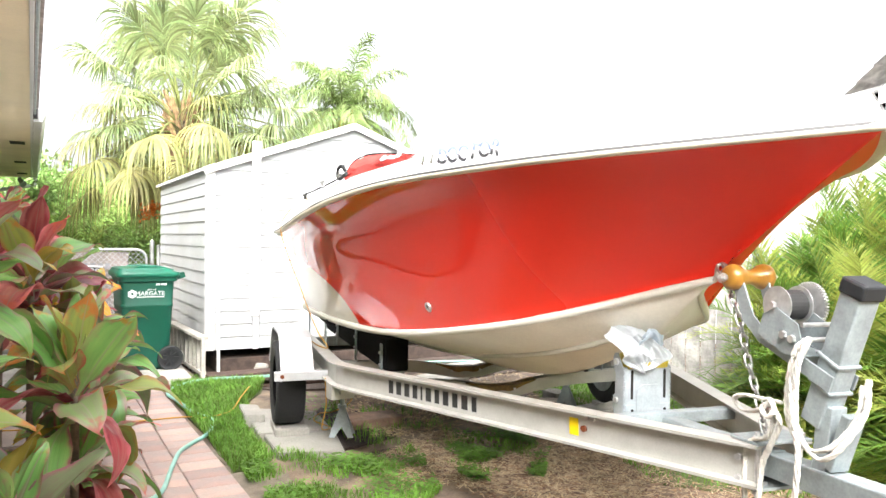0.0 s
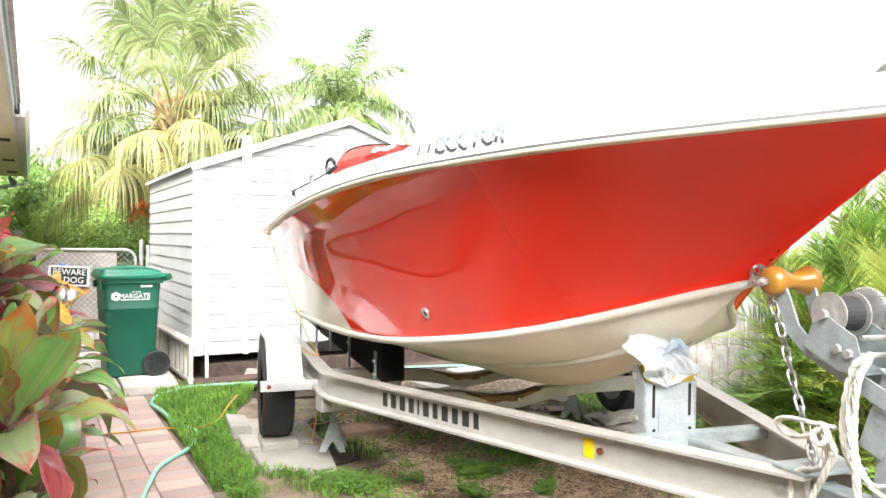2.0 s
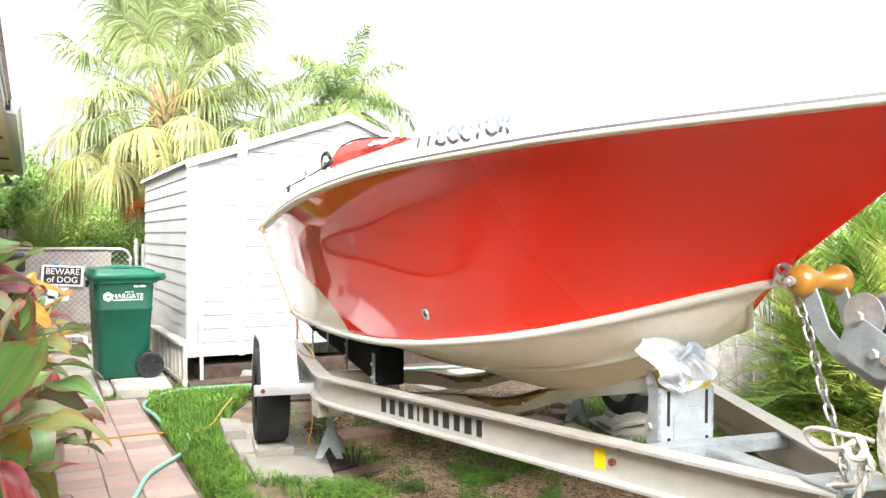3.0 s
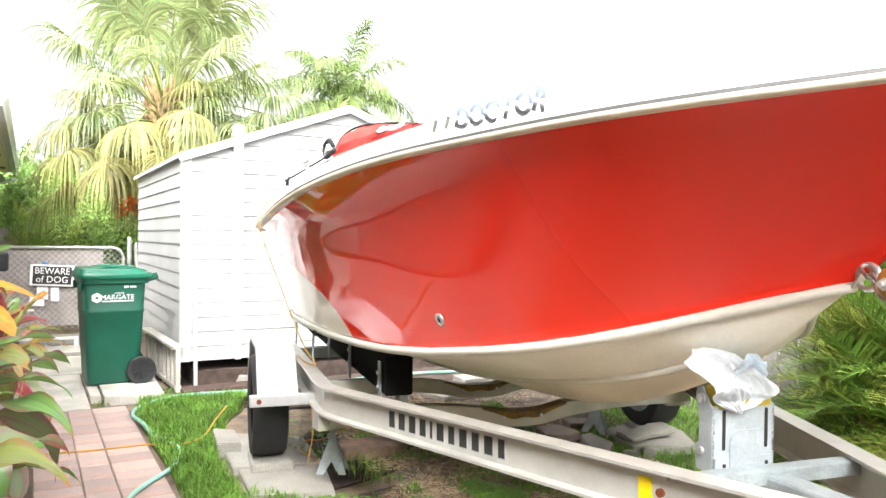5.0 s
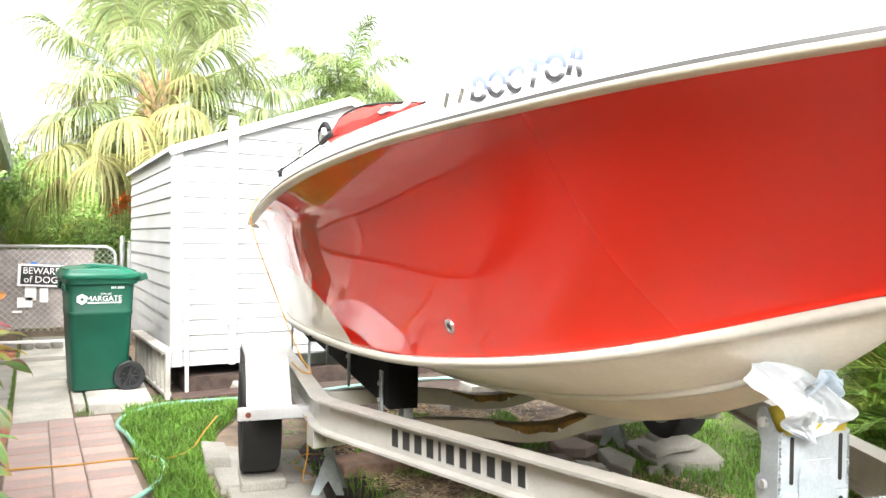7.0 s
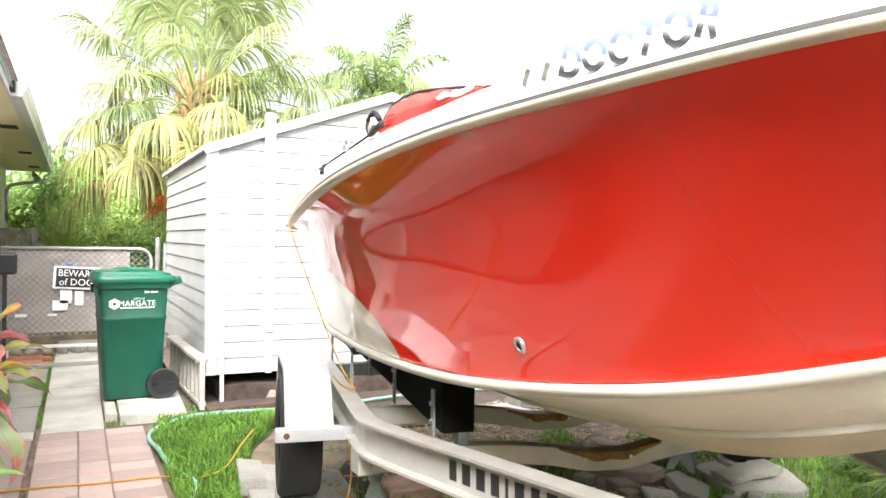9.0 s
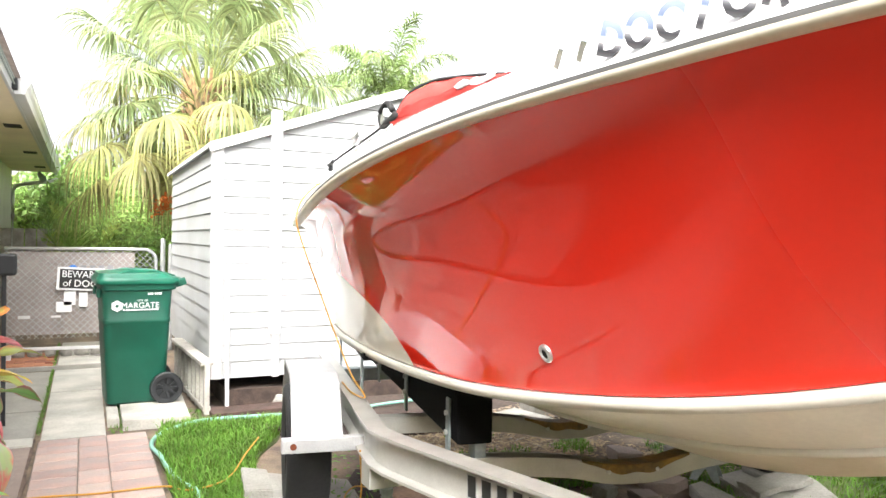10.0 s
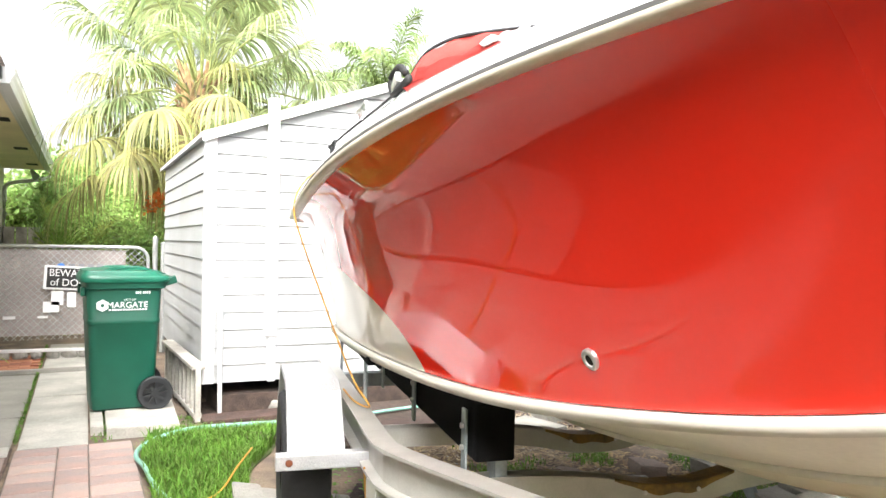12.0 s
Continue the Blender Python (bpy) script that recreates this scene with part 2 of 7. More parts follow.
# ---- the boat: s runs aft along the keel, w to starboard ----
BOAT = pose(2.4, 1.9, 0, 0, 0, 79)
S0, S1 = -0.56, 4.15
sheer_w = smooth_table([-0.56, -0.50, -0.31, -0.03, 0.26, 0.58, 0.9, 1.2, 1.53, 1.84, 2.16, 2.5, 3.27, 4.15],
                       [0.0, 0.07, 0.26, 0.51, 0.70, 0.83, 0.925, 1.02, 1.126, 1.23, 1.31, 1.35, 1.36, 1.33])
sheer_z = smooth_table([-0.56, 0.0, 0.5, 1.0, 1.5, 1.85, 2.2, 2.7, 3.27, 4.15], [1.785, 1.745, 1.728, 1.718, 1.69, 1.645, 1.59, 1.53, 1.49, 1.47])
chine_w = smooth_table([0.2, 0.3, 0.4, 0.5, 0.607, 0.72, 0.834, 0.95, 1.07, 1.2, 1.32, 1.565, 1.81, 2.06, 2.31, 2.56, 2.8, 3.3, 4.15],
                       [0.0, 0.03, 0.085, 0.16, 0.26, 0.365, 0.46, 0.545, 0.61, 0.66, 0.695, 0.75, 0.803, 0.855, 0.906, 0.962, 1.01, 1.08, 1.1])
chine_z = smooth_table([0.2, 0.3, 0.4, 0.5, 0.607, 0.72, 0.834, 0.95, 1.07, 1.2, 1.32, 1.565, 1.81, 2.06, 2.31, 2.56, 4.15],
                       [1.30, 1.278, 1.25, 1.214, 1.165, 1.127, 1.089, 1.056, 1.029, 1.004, 0.983, 0.944, 0.912, 0.887, 0.872, 0.866, 0.866])
keel_z = smooth_table([-0.56, -0.317, -0.06, 0.2, 0.4, 0.64, 0.95, 1.3, 1.7, 2.3, 3.0, 4.15],
                      [1.76, 1.615, 1.455, 1.30, 1.13, 0.99, 0.845, 0.725, 0.64, 0.575, 0.545, 0.535])


def blend(x, a, b):
    u = min(1, max(0, (x - a) / (b - a)))
    return u * u * (3 - 2 * u)


def side_point(s, t):
    """A point of the flared side; the water lines fan out from the straight stem."""
    stem = 0.2 + (S0 - 0.2) * t
    u = (s - stem) / (S1 - stem)
    lo, hi = 0.2 + (S1 - 0.2) * u, S0 + (S1 - S0) * u
    w0, w1 = chine_w(lo), sheer_w(hi)
    waist, quarter = blend(u, 0.2, 0.38), blend(u, 0.42, 0.62)
    bow = 0.82 * t ** 1.2 + 0.18 * t ** 6
    mid = 0.66 * t ** 1.15 + 0.34 * t ** 8
    aft = 0.62 * t + 0.38 * t ** 16
    flare = (1 - quarter) * ((1 - waist) * bow + waist * mid) + quarter * aft
    hollow = 0.115 * (u / 0.09) * math.exp(0.5 - 0.5 * (u / 0.09) ** 2) * (4 * t * (1 - t)) ** 0.7
    return (s, max(0.0, w0 + (w1 - w0) * flare - hollow), chine_z(lo) + (sheer_z(hi) - chine_z(lo)) * t)


def hull_red():
    """Red gelcoat with a cream sweep low on the quarter."""
    m = mat("gelcoat_red", (0.78, 0.028, 0.013), 0.05, vary=0.02, scale=1.2)
    nt = m.node_tree
    n, l = nt.nodes, nt.links
    b = n["Principled BSDF"]
    tc = n.new("ShaderNodeTexCoord")
    sp = n.new("ShaderNodeSeparateXYZ")
    l.new(tc.outputs["Object"], sp.inputs[0])
    cur = n.new("ShaderNodeFloatCurve")
    c = cur.mapping.curves[0]
    c.points[0].location, c.points[1].location = (0.0, 0.0), (1.0, 0.95)
    for x, y in ((0.035, 0.22), (0.12, 0.43), (0.3, 0.62), (0.55, 0.76)):
        c.points.new(x, y)
    cur.mapping.update()
    mr = n.new("ShaderNodeMapRange")
    mr.inputs["From Min"].default_value, mr.inputs["From Max"].default_value = 2.52, 4.15
    l.new(sp.outputs["X"], mr.inputs["Value"])
    l.new(mr.outputs["Result"], cur.inputs["Value"])
    h = n.new("ShaderNodeMapRange")
    h.inputs["From Min"].default_value, h.inputs["From Max"].default_value = 0.84, 1.36
    l.new(sp.outputs["Z"], h.inputs["Value"])
    lt = n.new("ShaderNodeMath")
    lt.operation = "LESS_THAN"
    l.new(h.outputs["Result"], lt.inputs[0])
    l.new(cur.outputs["Value"], lt.inputs[1])
    aft = n.new("ShaderNodeMath")
    aft.operation = "GREATER_THAN"
    aft.inputs[1].default_value = 2.52
    l.new(sp.outputs["X"], aft.inputs[0])
    both = n.new("ShaderNodeMath")
    both.operation = "MULTIPLY"
    l.new(lt.outputs[0], both.inputs[0])
    l.new(aft.outputs[0], both.inputs[1])
    mx = n.new("ShaderNodeMix")
    mx.data_type = "RGBA"
    mx.inputs["B"].default_value = (0.68, 0.64, 0.55, 1)
    l.new(both.outputs[0], mx.inputs["Factor"])
    l.new(b.inputs["Base Color"].links[0].from_socket, mx.inputs["A"])
    l.new(mx.outputs["Result"], b.inputs["Base Color"])
    # polished aft, the gelcoat duller towards the bow
    dull = n.new("ShaderNodeMapRange")
    dull.interpolation_type = "SMOOTHERSTEP"
    dull.inputs["From Min"].default_value, dull.inputs["From Max"].default_value = 0.3, 1.5
    dull.inputs["To Min"].default_value, dull.inputs["To Max"].default_value = 0.36, 0.025
    l.new(sp.outputs["X"], dull.inputs["Value"])
    l.new(dull.outputs["Result"], b.inputs["Roughness"])
    wax = n.new("ShaderNodeMapRange")
    wax.interpolation_type = "SMOOTHERSTEP"
    wax.inputs["From Min"].default_value, wax.inputs["From Max"].default_value = 0.3, 1.5
    wax.inputs["To Min"].default_value, wax.inputs["To Max"].default_value = 0.3, 1.0
    l.new(sp.outputs["X"], wax.inputs["Value"])
    l.new(wax.outputs["Result"], b.inputs["Specular IOR Level"])
    return m


M_RED = hull_red()


def bottom_point(s, t):
    """Half width and height on the vee bottom, t from keel to chine."""
    w, k = chine_w(s), keel_z(s)
    z = max(chine_z(s) - 0.026 * min(1, max(0, (s - 0.24) / 0.9)), k)
    bulge = 0.18 * min(1, max(0, (1.6 - s) / 1.2)) * min(1, max(0, (s - 0.22) / 0.35)) * math.sin(math.pi * t) * (z - k + 0.1)
    return w * t + bulge, k + (z - k) * t ** 0.92 - 0.3 * bulge


M_CHINE = mat("chine_cream", (0.68, 0.66, 0.58), 0.3, vary=0.04, scale=3)


def boat():
    root = thing("motor_boat", "glossy red and white fibreglass motor boat resting on its trailer", "boat", BOAT)
    N = 150
    ss = [S0 + (S1 - S0) * (i / 96) ** 1.15 for i in range(97)]
    ts = [i / 30 for i in range(31)]
    bm = bmesh.new()
    for sg in (1, -1):
        rings = []
        for i in range(N + 1):
            u = (i / N) ** 1.15
            rings.append([side_point(0.2 + (S0 - 0.2) * t + (S1 - 0.2 - (S0 - 0.2) * t) * u, t) for t in ts])
        loft(bm, [[(p[0], sg * p[1], p[2]) for p in r] for r in rings])
    tr = [side_point(S1, t) for t in ts]
    loft(bm, [[(p[0], p[1], p[2]) for p in tr], [(p[0], -p[1], p[2]) for p in tr]])
    bmesh.ops.remove_doubles(bm, verts=bm.verts, dist=0.0005)
    bmesh.ops.recalc_face_normals(bm, faces=bm.faces)
    part("topside", bm, M_RED, root, "glossy red gelcoat sides with a cream sweep aft", True)
    # bottom
    bm = bmesh.new()
    bs = [0.2 + (S1 - 0.2) * i / 70 for i in range(71)]
    for sg in (1, -1):
        rings = []
        for s in bs:
            rings.append([(s, sg * w, z) for w, z in (bottom_point(s, i / 12) for i in range(13))])
        loft(bm, rings)
    bmesh.ops.remove_doubles(bm, verts=bm.verts, dist=0.0005)
    bmesh.ops.recalc_face_normals(bm, faces=bm.faces)
    bottom = part("hull_bottom", bm, M_GELCREAM, root, "cream vee bottom", True)
    for sg in (1, -1):
        # spray rail along the colour line, lower strake
        bm = bmesh.new()
        sweep(bm, [(s, sg * (chine_w(s) + 0.004), chine_z(s) - 0.016) for s in bs],
              [(0.010, 0.013), (0.010, -0.014), (-0.012, -0.024), (-0.012, 0.013)], scales=[min(1, 0.6 + 2.5 * (s - 0.2)) for s in bs])
        part("chine_rail", bm, M_CHINE, root, "white chine moulding", True)
        bm = bmesh.new()
        path = []
        for s in bs[8:]:
            w, z = bottom_point(s, 0.45 - 0.26 * min(1, max(0, 1.5 - s)) ** 1.7)
            path.append((s, sg * w, z - 0.004))
        sweep(bm, path, [(sg * x, y) for x, y in ((0.014, 0.016), (0.02, 0.0), (0.012, -0.014), (-0.02, -0.008), (-0.02, 0.016))], scales=[min(1, 0.3 + i / 4) for i in range(len(path))])
        part("spray_strake", bm, M_CHINE, root, "moulded spray strake", True)
        # rub rail with a dark insert
        rs = [S0 + (S1 - S0) * (i / 80) ** 1.2 for i in range(81)]
        bm = bmesh.new()
        sweep(bm, [(s - (0.02 if s < S0 + 0.02 else 0), sg * (sheer_w(s) + 0.012), sheer_z(s) + 0.003) for s in rs],
              [(0.018, 0.011), (0.024, 0.004), (0.022, -0.006), (0.016, -0.012), (-0.016, -0.012), (-0.022, -0.006), (-0.024, 0.004), (-0.018, 0.011)])
        rail = part("rub_rail", bm, M_RAIL, root, "cream rubber rub rail", True)
        bm = bmesh.new()
        sweep(bm, [(s, sg * (sheer_w(s) + 0.012), sheer_z(s) + 0.0135) for s in rs],
              [(0.021, 0.006), (0.0235, -0.005), (-0.0235, -0.005), (-0.021, 0.006)])
        part("rail_insert", bm, M_RAILDARK, rail, "dark grey rail track")
    # white cap, coaming and liner
    bm = bmesh.new()
    rings = []
    for s in ss:
        w, z = sheer_w(s), sheer_z(s) + 0.019
        up = 0.115 + 0.05 * min(1, max(0, (s - 1.6) / 1.2))
        r = [(s, w, z), (s, max(0, w - 0.03), z + 0.5 * up), (s, max(0, w - 0.085), z + 0.9 * up), (s, max(0, w - 0.14), z + up),
             (s, max(0, w - 0.32), z + up)]
        r += [(s, max(0, w - 0.34), z + up - (0.02 if s < 0.9 else 0.5)), (s, 0, z + up - (0.0 if s < 0.9 else 0.5))]
        rings.append(r)
    loft(bm, rings)
    loft(bm, [[(x, -y, z) for x, y, z in r] for r in rings])
    bmesh.ops.remove_doubles(bm, verts=bm.verts, dist=0.0005)
    bmesh.ops.recalc_face_normals(bm, faces=bm.faces)
    part("deck_cap", bm, M_GELWHITE, root, "white moulded deck and gunwale cap", True)
    return root


boat_root = boat()


# ---- the trailer ----
def rail_z(s):
    return 0.648 - 0.037 * min(s, 2.45)


TRAILER = thing("boat_trailer", "aluminium boat trailer with galvanised fittings under the boat", "trailer", BOAT)


def ibeam(h, w, t):
    a, b = w / 2, h / 2
    return [(-a, b), (a, b), (a, b - t), (t / 2, b - t * 1.4), (t / 2, -b + t * 1.4), (a, -b + t), (a, -b), (-a, -b), (-a, -b + t),
            (-t / 2, -b + t * 1.4), (-t / 2, b - t * 1.4), (-a, b - t)]


def trailer():
    for sg in (1, -1):
        path = [(-0.17, 0.085, 0), (2.2, 1.04, 0), (2.33, 1.088, 0), (2.45, 1.115, 0), (2.6, 1.12, 0), (4.7, 1.12, 0)]
        bm = bmesh.new()
        sweep(bm, [(s, sg * w, rail_z(s)) for s, w, _ in path], ibeam(0.15, 0.085, 0.011))
        part("frame_rail", bm, M_ALU, TRAILER, "aluminium I-beam rail")
    bm = bmesh.new()
    box(bm, (-0.45, 0, 0.655), (2.1, 0.085, 0.085), (0, 1.5, 0), 0.006)
    part("tongue", bm, M_GALV, TRAILER, "galvanised tongue tube")
    for s, z in ((4.4, 0.5),):
        bm = bmesh.new()
        box(bm, (s, 0, z), (0.075, 2.3, 0.085), bevel=0.006)
        part("crossmember", bm, M_GALV, TRAILER)
    bm = bmesh.new()
    box(bm, (0.5, 0, 0.665), (0.06, 0.7, 0.05), bevel=0.005)
    part("crossmember", bm, M_GALV, TRAILER)
    for sg in (1, -1):
        bm = bmesh.new()
        box(bm, (3.555, sg * 0.735, 0.675), (2.39, 0.15, 0.21), (0, 0, 0), 0.012)
        part("bunk", bm, M_CARPET, TRAILER, "black carpeted bunk board")
        tyre(sg)
        fender(sg)


def tyre(sg):
    bm = bmesh.new()
    prof = [(0.19, -0.085), (0.23, -0.1), (0.285, -0.1), (0.3, -0.085), (0.302, 0), (0.3, 0.085), (0.285, 0.1), (0.23, 0.1), (0.19, 0.085)]
    n = 40
    rings = []
    for i in range(n + 1):
        a = 2 * math.pi * i / n
        rings.append([(3.2 + r * math.cos(a), sg * 1.345 + y, 0.38 + r * math.sin(a)) for r, y in prof])
    loft(bm, rings)
    bmesh.ops.remove_doubles(bm, verts=bm.verts, dist=0.0005)
    wheel = part("wheel", bm, M_RUBBER, TRAILER, "black trailer tyre", True)
    bm = bmesh.new()
    rod(bm, (3.2, sg * 1.25, 0.38), (3.2, sg * 1.4, 0.38), 0.2, seg=24)
    part("rim", bm, M_GALV, wheel, "galvanised steel rim")
    return wheel


def fender(sg):
    prof = [(2.76, 0.47), (2.78, 0.53), (2.93, 0.73), (3.02, 0.765), (3.4, 0.765), (3.48, 0.73), (3.64, 0.53), (3.66, 0.47)]
    bm = bmesh.new()
    outer = []
    for s, z in prof:
        outer.append([(s, sg * 1.21, z - 0.012), (s, sg * 1.215, z), (s, sg * 1.43, z), (s, sg * 1.435, z - 0.012)])
    loft(bm, outer)
    bmesh.ops.recalc_face_normals(bm, faces=bm.faces)
    bmesh.ops.solidify(bm, geom=bm.faces[:], thickness=0.006)
    fe = part("fender", bm, M_FENDER, TRAILER, "white aluminium fender")
    bm = bmesh.new()
    box(bm, (2.75, sg * 1.27, 0.5), (0.05, 0.42, 0.06), bevel=0.004)
    part("fender_bracket", bm, M_FENDER, fe)
    bm = bmesh.new()
    rod(bm, (2.72, sg * 1.43, 0.5), (2.735, sg * 1.43, 0.5), 0.014)
    part("marker_light", bm, M_AMBER, fe, "small amber marker light")


trailer()


# ---- shed ----
def shed():
    x0, x1, y0, y1, zb, ze, zp = 1.655, 4.82, 7.91, 11.1, 0.245, 2.13, 2.70
    root = thing("shed", "white sided garden shed with a low gable roof", "shed", pose(0, 0, 0))
    bm = bmesh.new()
    outline = [(x0 + 0.04, zb), (x1, zb), (x1, ze), ((x0 + x1) / 2, zp), (x0 + 0.04, ze)]
    a = [bm.verts.new((x, y0 + 0.04, z)) for x, z in outline]
    b = [bm.verts.new((x, y1, z)) for x, z in outline]
    bm.faces.new(a)
    bm.faces.new(b[::-1])
    for i in range(5):
        bm.faces.new((a[i], b[i], b[(i + 1) % 5], a[(i + 1) % 5]))
    part("shed_body", bm, M_SIDING, root)
    # lapped boards
    n = 19
    h = (ze - zb) / 14
    for i in range(n):
        z = zb + i * h
        if z > zp - 0.05:
            break
        zt = min(z + h, zp)
        ex = lambda q: 0 if q <= ze else (q - ze) / (zp - ze) * (x1 - x0) / 2
        e0, e1 = ex(z), ex(zt)
        bm = bmesh.new()
        prof = [(z, -0.014), (z, 0.018), (zt - 0.006, 0.007), (zt - 0.006, -0.014)]
        thin = [(z, -0.012), (z, 0.016), (zt - 0.005, 0.006), (zt - 0.005, -0.012)]
        rows = []
        for q, out in prof:
            e = e0 + (e1 - e0) * (q - z) / (zt - z)
            rows.append([(x0 + e + 0.02, y0 - out, q), (x1 - e - 0.02, y0 - out, q)])
        loft(bm, rows)
        part("siding_board", bm, M_SIDING, root)
        if zt <= ze + 0.01:
            bm = bmesh.new()
            loft(bm, [[(x0 - out, y1, q), (x0 - out, y0 + 0.02, q)] for q, out in thin])
            part("siding_board", bm, M_SIDING, root)
    bm = bmesh.new()
    box(bm, (x0 + 0.01, y0 - 0.005, (zb + ze) / 2), (0.09, 0.08, ze - zb), bevel=0.006)
    part("corner_trim", bm, M_TRIM, root)
    # roof and fascia
    for sg in (0, 1):
        xa, xm = (x0 - 0.06, (x0 + x1) / 2) if not sg else (x1 + 0.06, (x0 + x1) / 2)
        za = ze - 0.02
        bm = bmesh.new()
        v = []
        for y in (y0 - 0.075, y1 + 0.09):
            v.append([bm.verts.new(p) for p in ((xa, y, za), (xm, y, zp + 0.0), (xm, y, zp + 0.035), (xa, y, za + 0.035))])
        for i in range(4):
            bm.faces.new((v[0][i], v[0][(i + 1) % 4], v[1][(i + 1) % 4], v[1][i]))
        bm.faces.new(v[0])
        bm.faces.new(v[1][::-1])
        bmesh.ops.recalc_face_normals(bm, faces=bm.faces)
        part("roof_panel", bm, M_TRIM, root, "white metal roof panel")
        bm = bmesh.new()
        sweep(bm, [(xa, y0 - 0.07, za - 0.02), (xm, y0 - 0.07, zp - 0.02)], [(0.01, 0.045), (0.01, -0.02), (-0.01, -0.02), (-0.01, 0.045)])
        part("fascia", bm, M_TRIM, root, "white fascia board")
    bm = bmesh.new()
    box(bm, (2.13, y0 - 0.06, 1.52), (0.085, 0.07, 1.85), bevel=0.012)
    box(bm, (2.14, y0 - 0.045, 0.42), (0.06, 0.045, 0.36), bevel=0.008)
    part("downspout", bm, M_TRIM, root, "white square post on the shed wall")
    return root


shed()



def text_mesh(name, body, size, material, parent, m, depth=0.002, squash=1.0, label="", bold=0.0):
    """Lettering in the built-in font, made into a mesh; m: pose of its middle."""
    cu = bpy.data.curves.new(name, "FONT")
    cu.body, cu.size, cu.extrude, cu.align_x, cu.align_y = body, size, depth, "CENTER", "CENTER"
    cu.resolution_u = 3
    cu.offset = bold
    tmp = bpy.data.objects.new(name, cu)
    me = bpy.data.meshes.new_from_object(tmp)
    bpy.data.objects.remove(tmp)
    me.materials.append(material)
    ob = new(name, me)
    ob.parent = parent
    ob.matrix_basis = m @ Matrix.Diagonal((squash, 1, 1, 1))
    return tagged(ob, label)


def rounded(a, b, k, n=40):
    """A rounded rectangle, half sizes a and b."""
    out = []
    for i in range(n):
        t = 2 * math.pi * (i + 0.5) / n
        c, s = math.cos(t), math.sin(t)
        out.append((a * math.copysign(abs(c) ** k, c), b * math.copysign(abs(s) ** k, s)))
    return out


def bin_cart():
    root = thing("wheelie_bin", "green plastic wheeled refuse bin with closed lid on slabs", "bin", pose(1.06, 8.33, 0.055, 0, 0, 3))
    bm = bmesh.new()
    rings = []
    for z, a, b, dx in ((0.0, 0.215, 0.225, 0), (0.015, 0.235, 0.245, 0), (0.4, 0.258, 0.268, 0), (0.635, 0.269, 0.279, 0), (0.645, 0.275, 0.285, 0),
                        (0.67, 0.277, 0.287, 0), (0.682, 0.272, 0.282, 0), (0.90, 0.285, 0.292, 0), (0.91, 0.305, 0.31, 0.01), (0.955, 0.308, 0.313, 0.01)):
        rings.append([(0.93 * x + dx + 0.018, y, z) for x, y in rounded(a, b, 0.22)])
    vs = loft(bm, rings, True)
    bm.faces.new(vs[0][::-1])
    bm.faces.new(vs[-1])
    shade(part("bin_body", bm, M_BIN, root), 30)
    bm = bmesh.new()
    rings = []
    for z, a, b, dx in ((0.955, 0.325, 0.325, 0.01), (0.975, 0.332, 0.332, 0.012), (1.0, 0.325, 0.325, 0.01), (1.012, 0.29, 0.3, -0.005), (1.035, 0.27, 0.285, -0.02),
                        (1.045, 0.15, 0.2, -0.05)):
        rings.append([(0.95 * x + dx + 0.012, y, z + (0.012 * (0.3 - x) if z > 1.0 else 0)) for x, y in rounded(a, b, 0.24)])
    vs = loft(bm, rings, True)
    bm.faces.new(vs[-1])
    bm.faces.new(vs[0][::-1])
    lid = shade(part("bin_lid", bm, M_BINLID, root, "lighter green moulded lid"), 40)
    bm = bmesh.new()
    sweep(bm, bezier([(-0.2, -0.3, 1.005), (-0.05, -0.22, 1.05), (0.15, -0.14, 1.045), (0.3, -0.08, 1.01)]), circle(0.014, 8))
    sweep(bm, bezier([(-0.2, 0.3, 1.005), (-0.05, 0.22, 1.05), (0.15, 0.14, 1.045), (0.3, 0.08, 1.01)]), circle(0.014, 8))
    part("lid_rib", bm, M_BINLID, lid, "", True)
    bm = bmesh.new()
    rod(bm, (0.37, -0.24, 0.975), (0.37, 0.24, 0.975), 0.017, seg=14)
    for y in (-0.25, 0.25):
        box(bm, (0.335, y, 0.962), (0.1, 0.035, 0.06), (0, -18, 0), 0.008)
    part("handle_bar", bm, M_BIN, root)
    for y in (-0.28, 0.28):
        bm = bmesh.new()
        box(bm, (-0.262, y * 0.7, 0.885), (0.03, 0.09, 0.07), bevel=0.008)
        part("lift_lug", bm, M_BIN, root)
    for sg in (-1, 1):
        bm = bmesh.new()
        prof = [(0.085, -0.022), (0.118, -0.026), (0.126, -0.018), (0.127, 0.018), (0.118, 0.026), (0.085, 0.022)]
        rings = [[(0.235 + r * math.cos(a), sg * 0.3 + y, 0.118 + r * math.sin(a)) for r, y in prof] for a in (2 * math.pi * i / 40 for i in range(41))]
        loft(bm, rings)
        bmesh.ops.remove_doubles(bm, verts=bm.verts, dist=0.0004)
        wh = shade(part("bin_wheel", bm, M_PLASTIC, root, "black plastic wheel"), 40)
        bm = bmesh.new()
        rod(bm, (0.235, sg * 0.285, 0.118), (0.235, sg * 0.315, 0.118), 0.03, seg=16)
        for i in range(9):
            a = 2 * math.pi * i / 9
            box(bm, (0.235 + 0.06 * math.cos(a), sg * 0.3, 0.118 + 0.06 * math.sin(a)), (0.075, 0.03, 0.02), (0, -math.degrees(a), 0))
        rod(bm, (0.235, sg * 0.292, 0.118), (0.235, sg * 0.298, 0.118), 0.09, seg=24)
        part("wheel_spokes", bm, M_PLASTIC, wh)
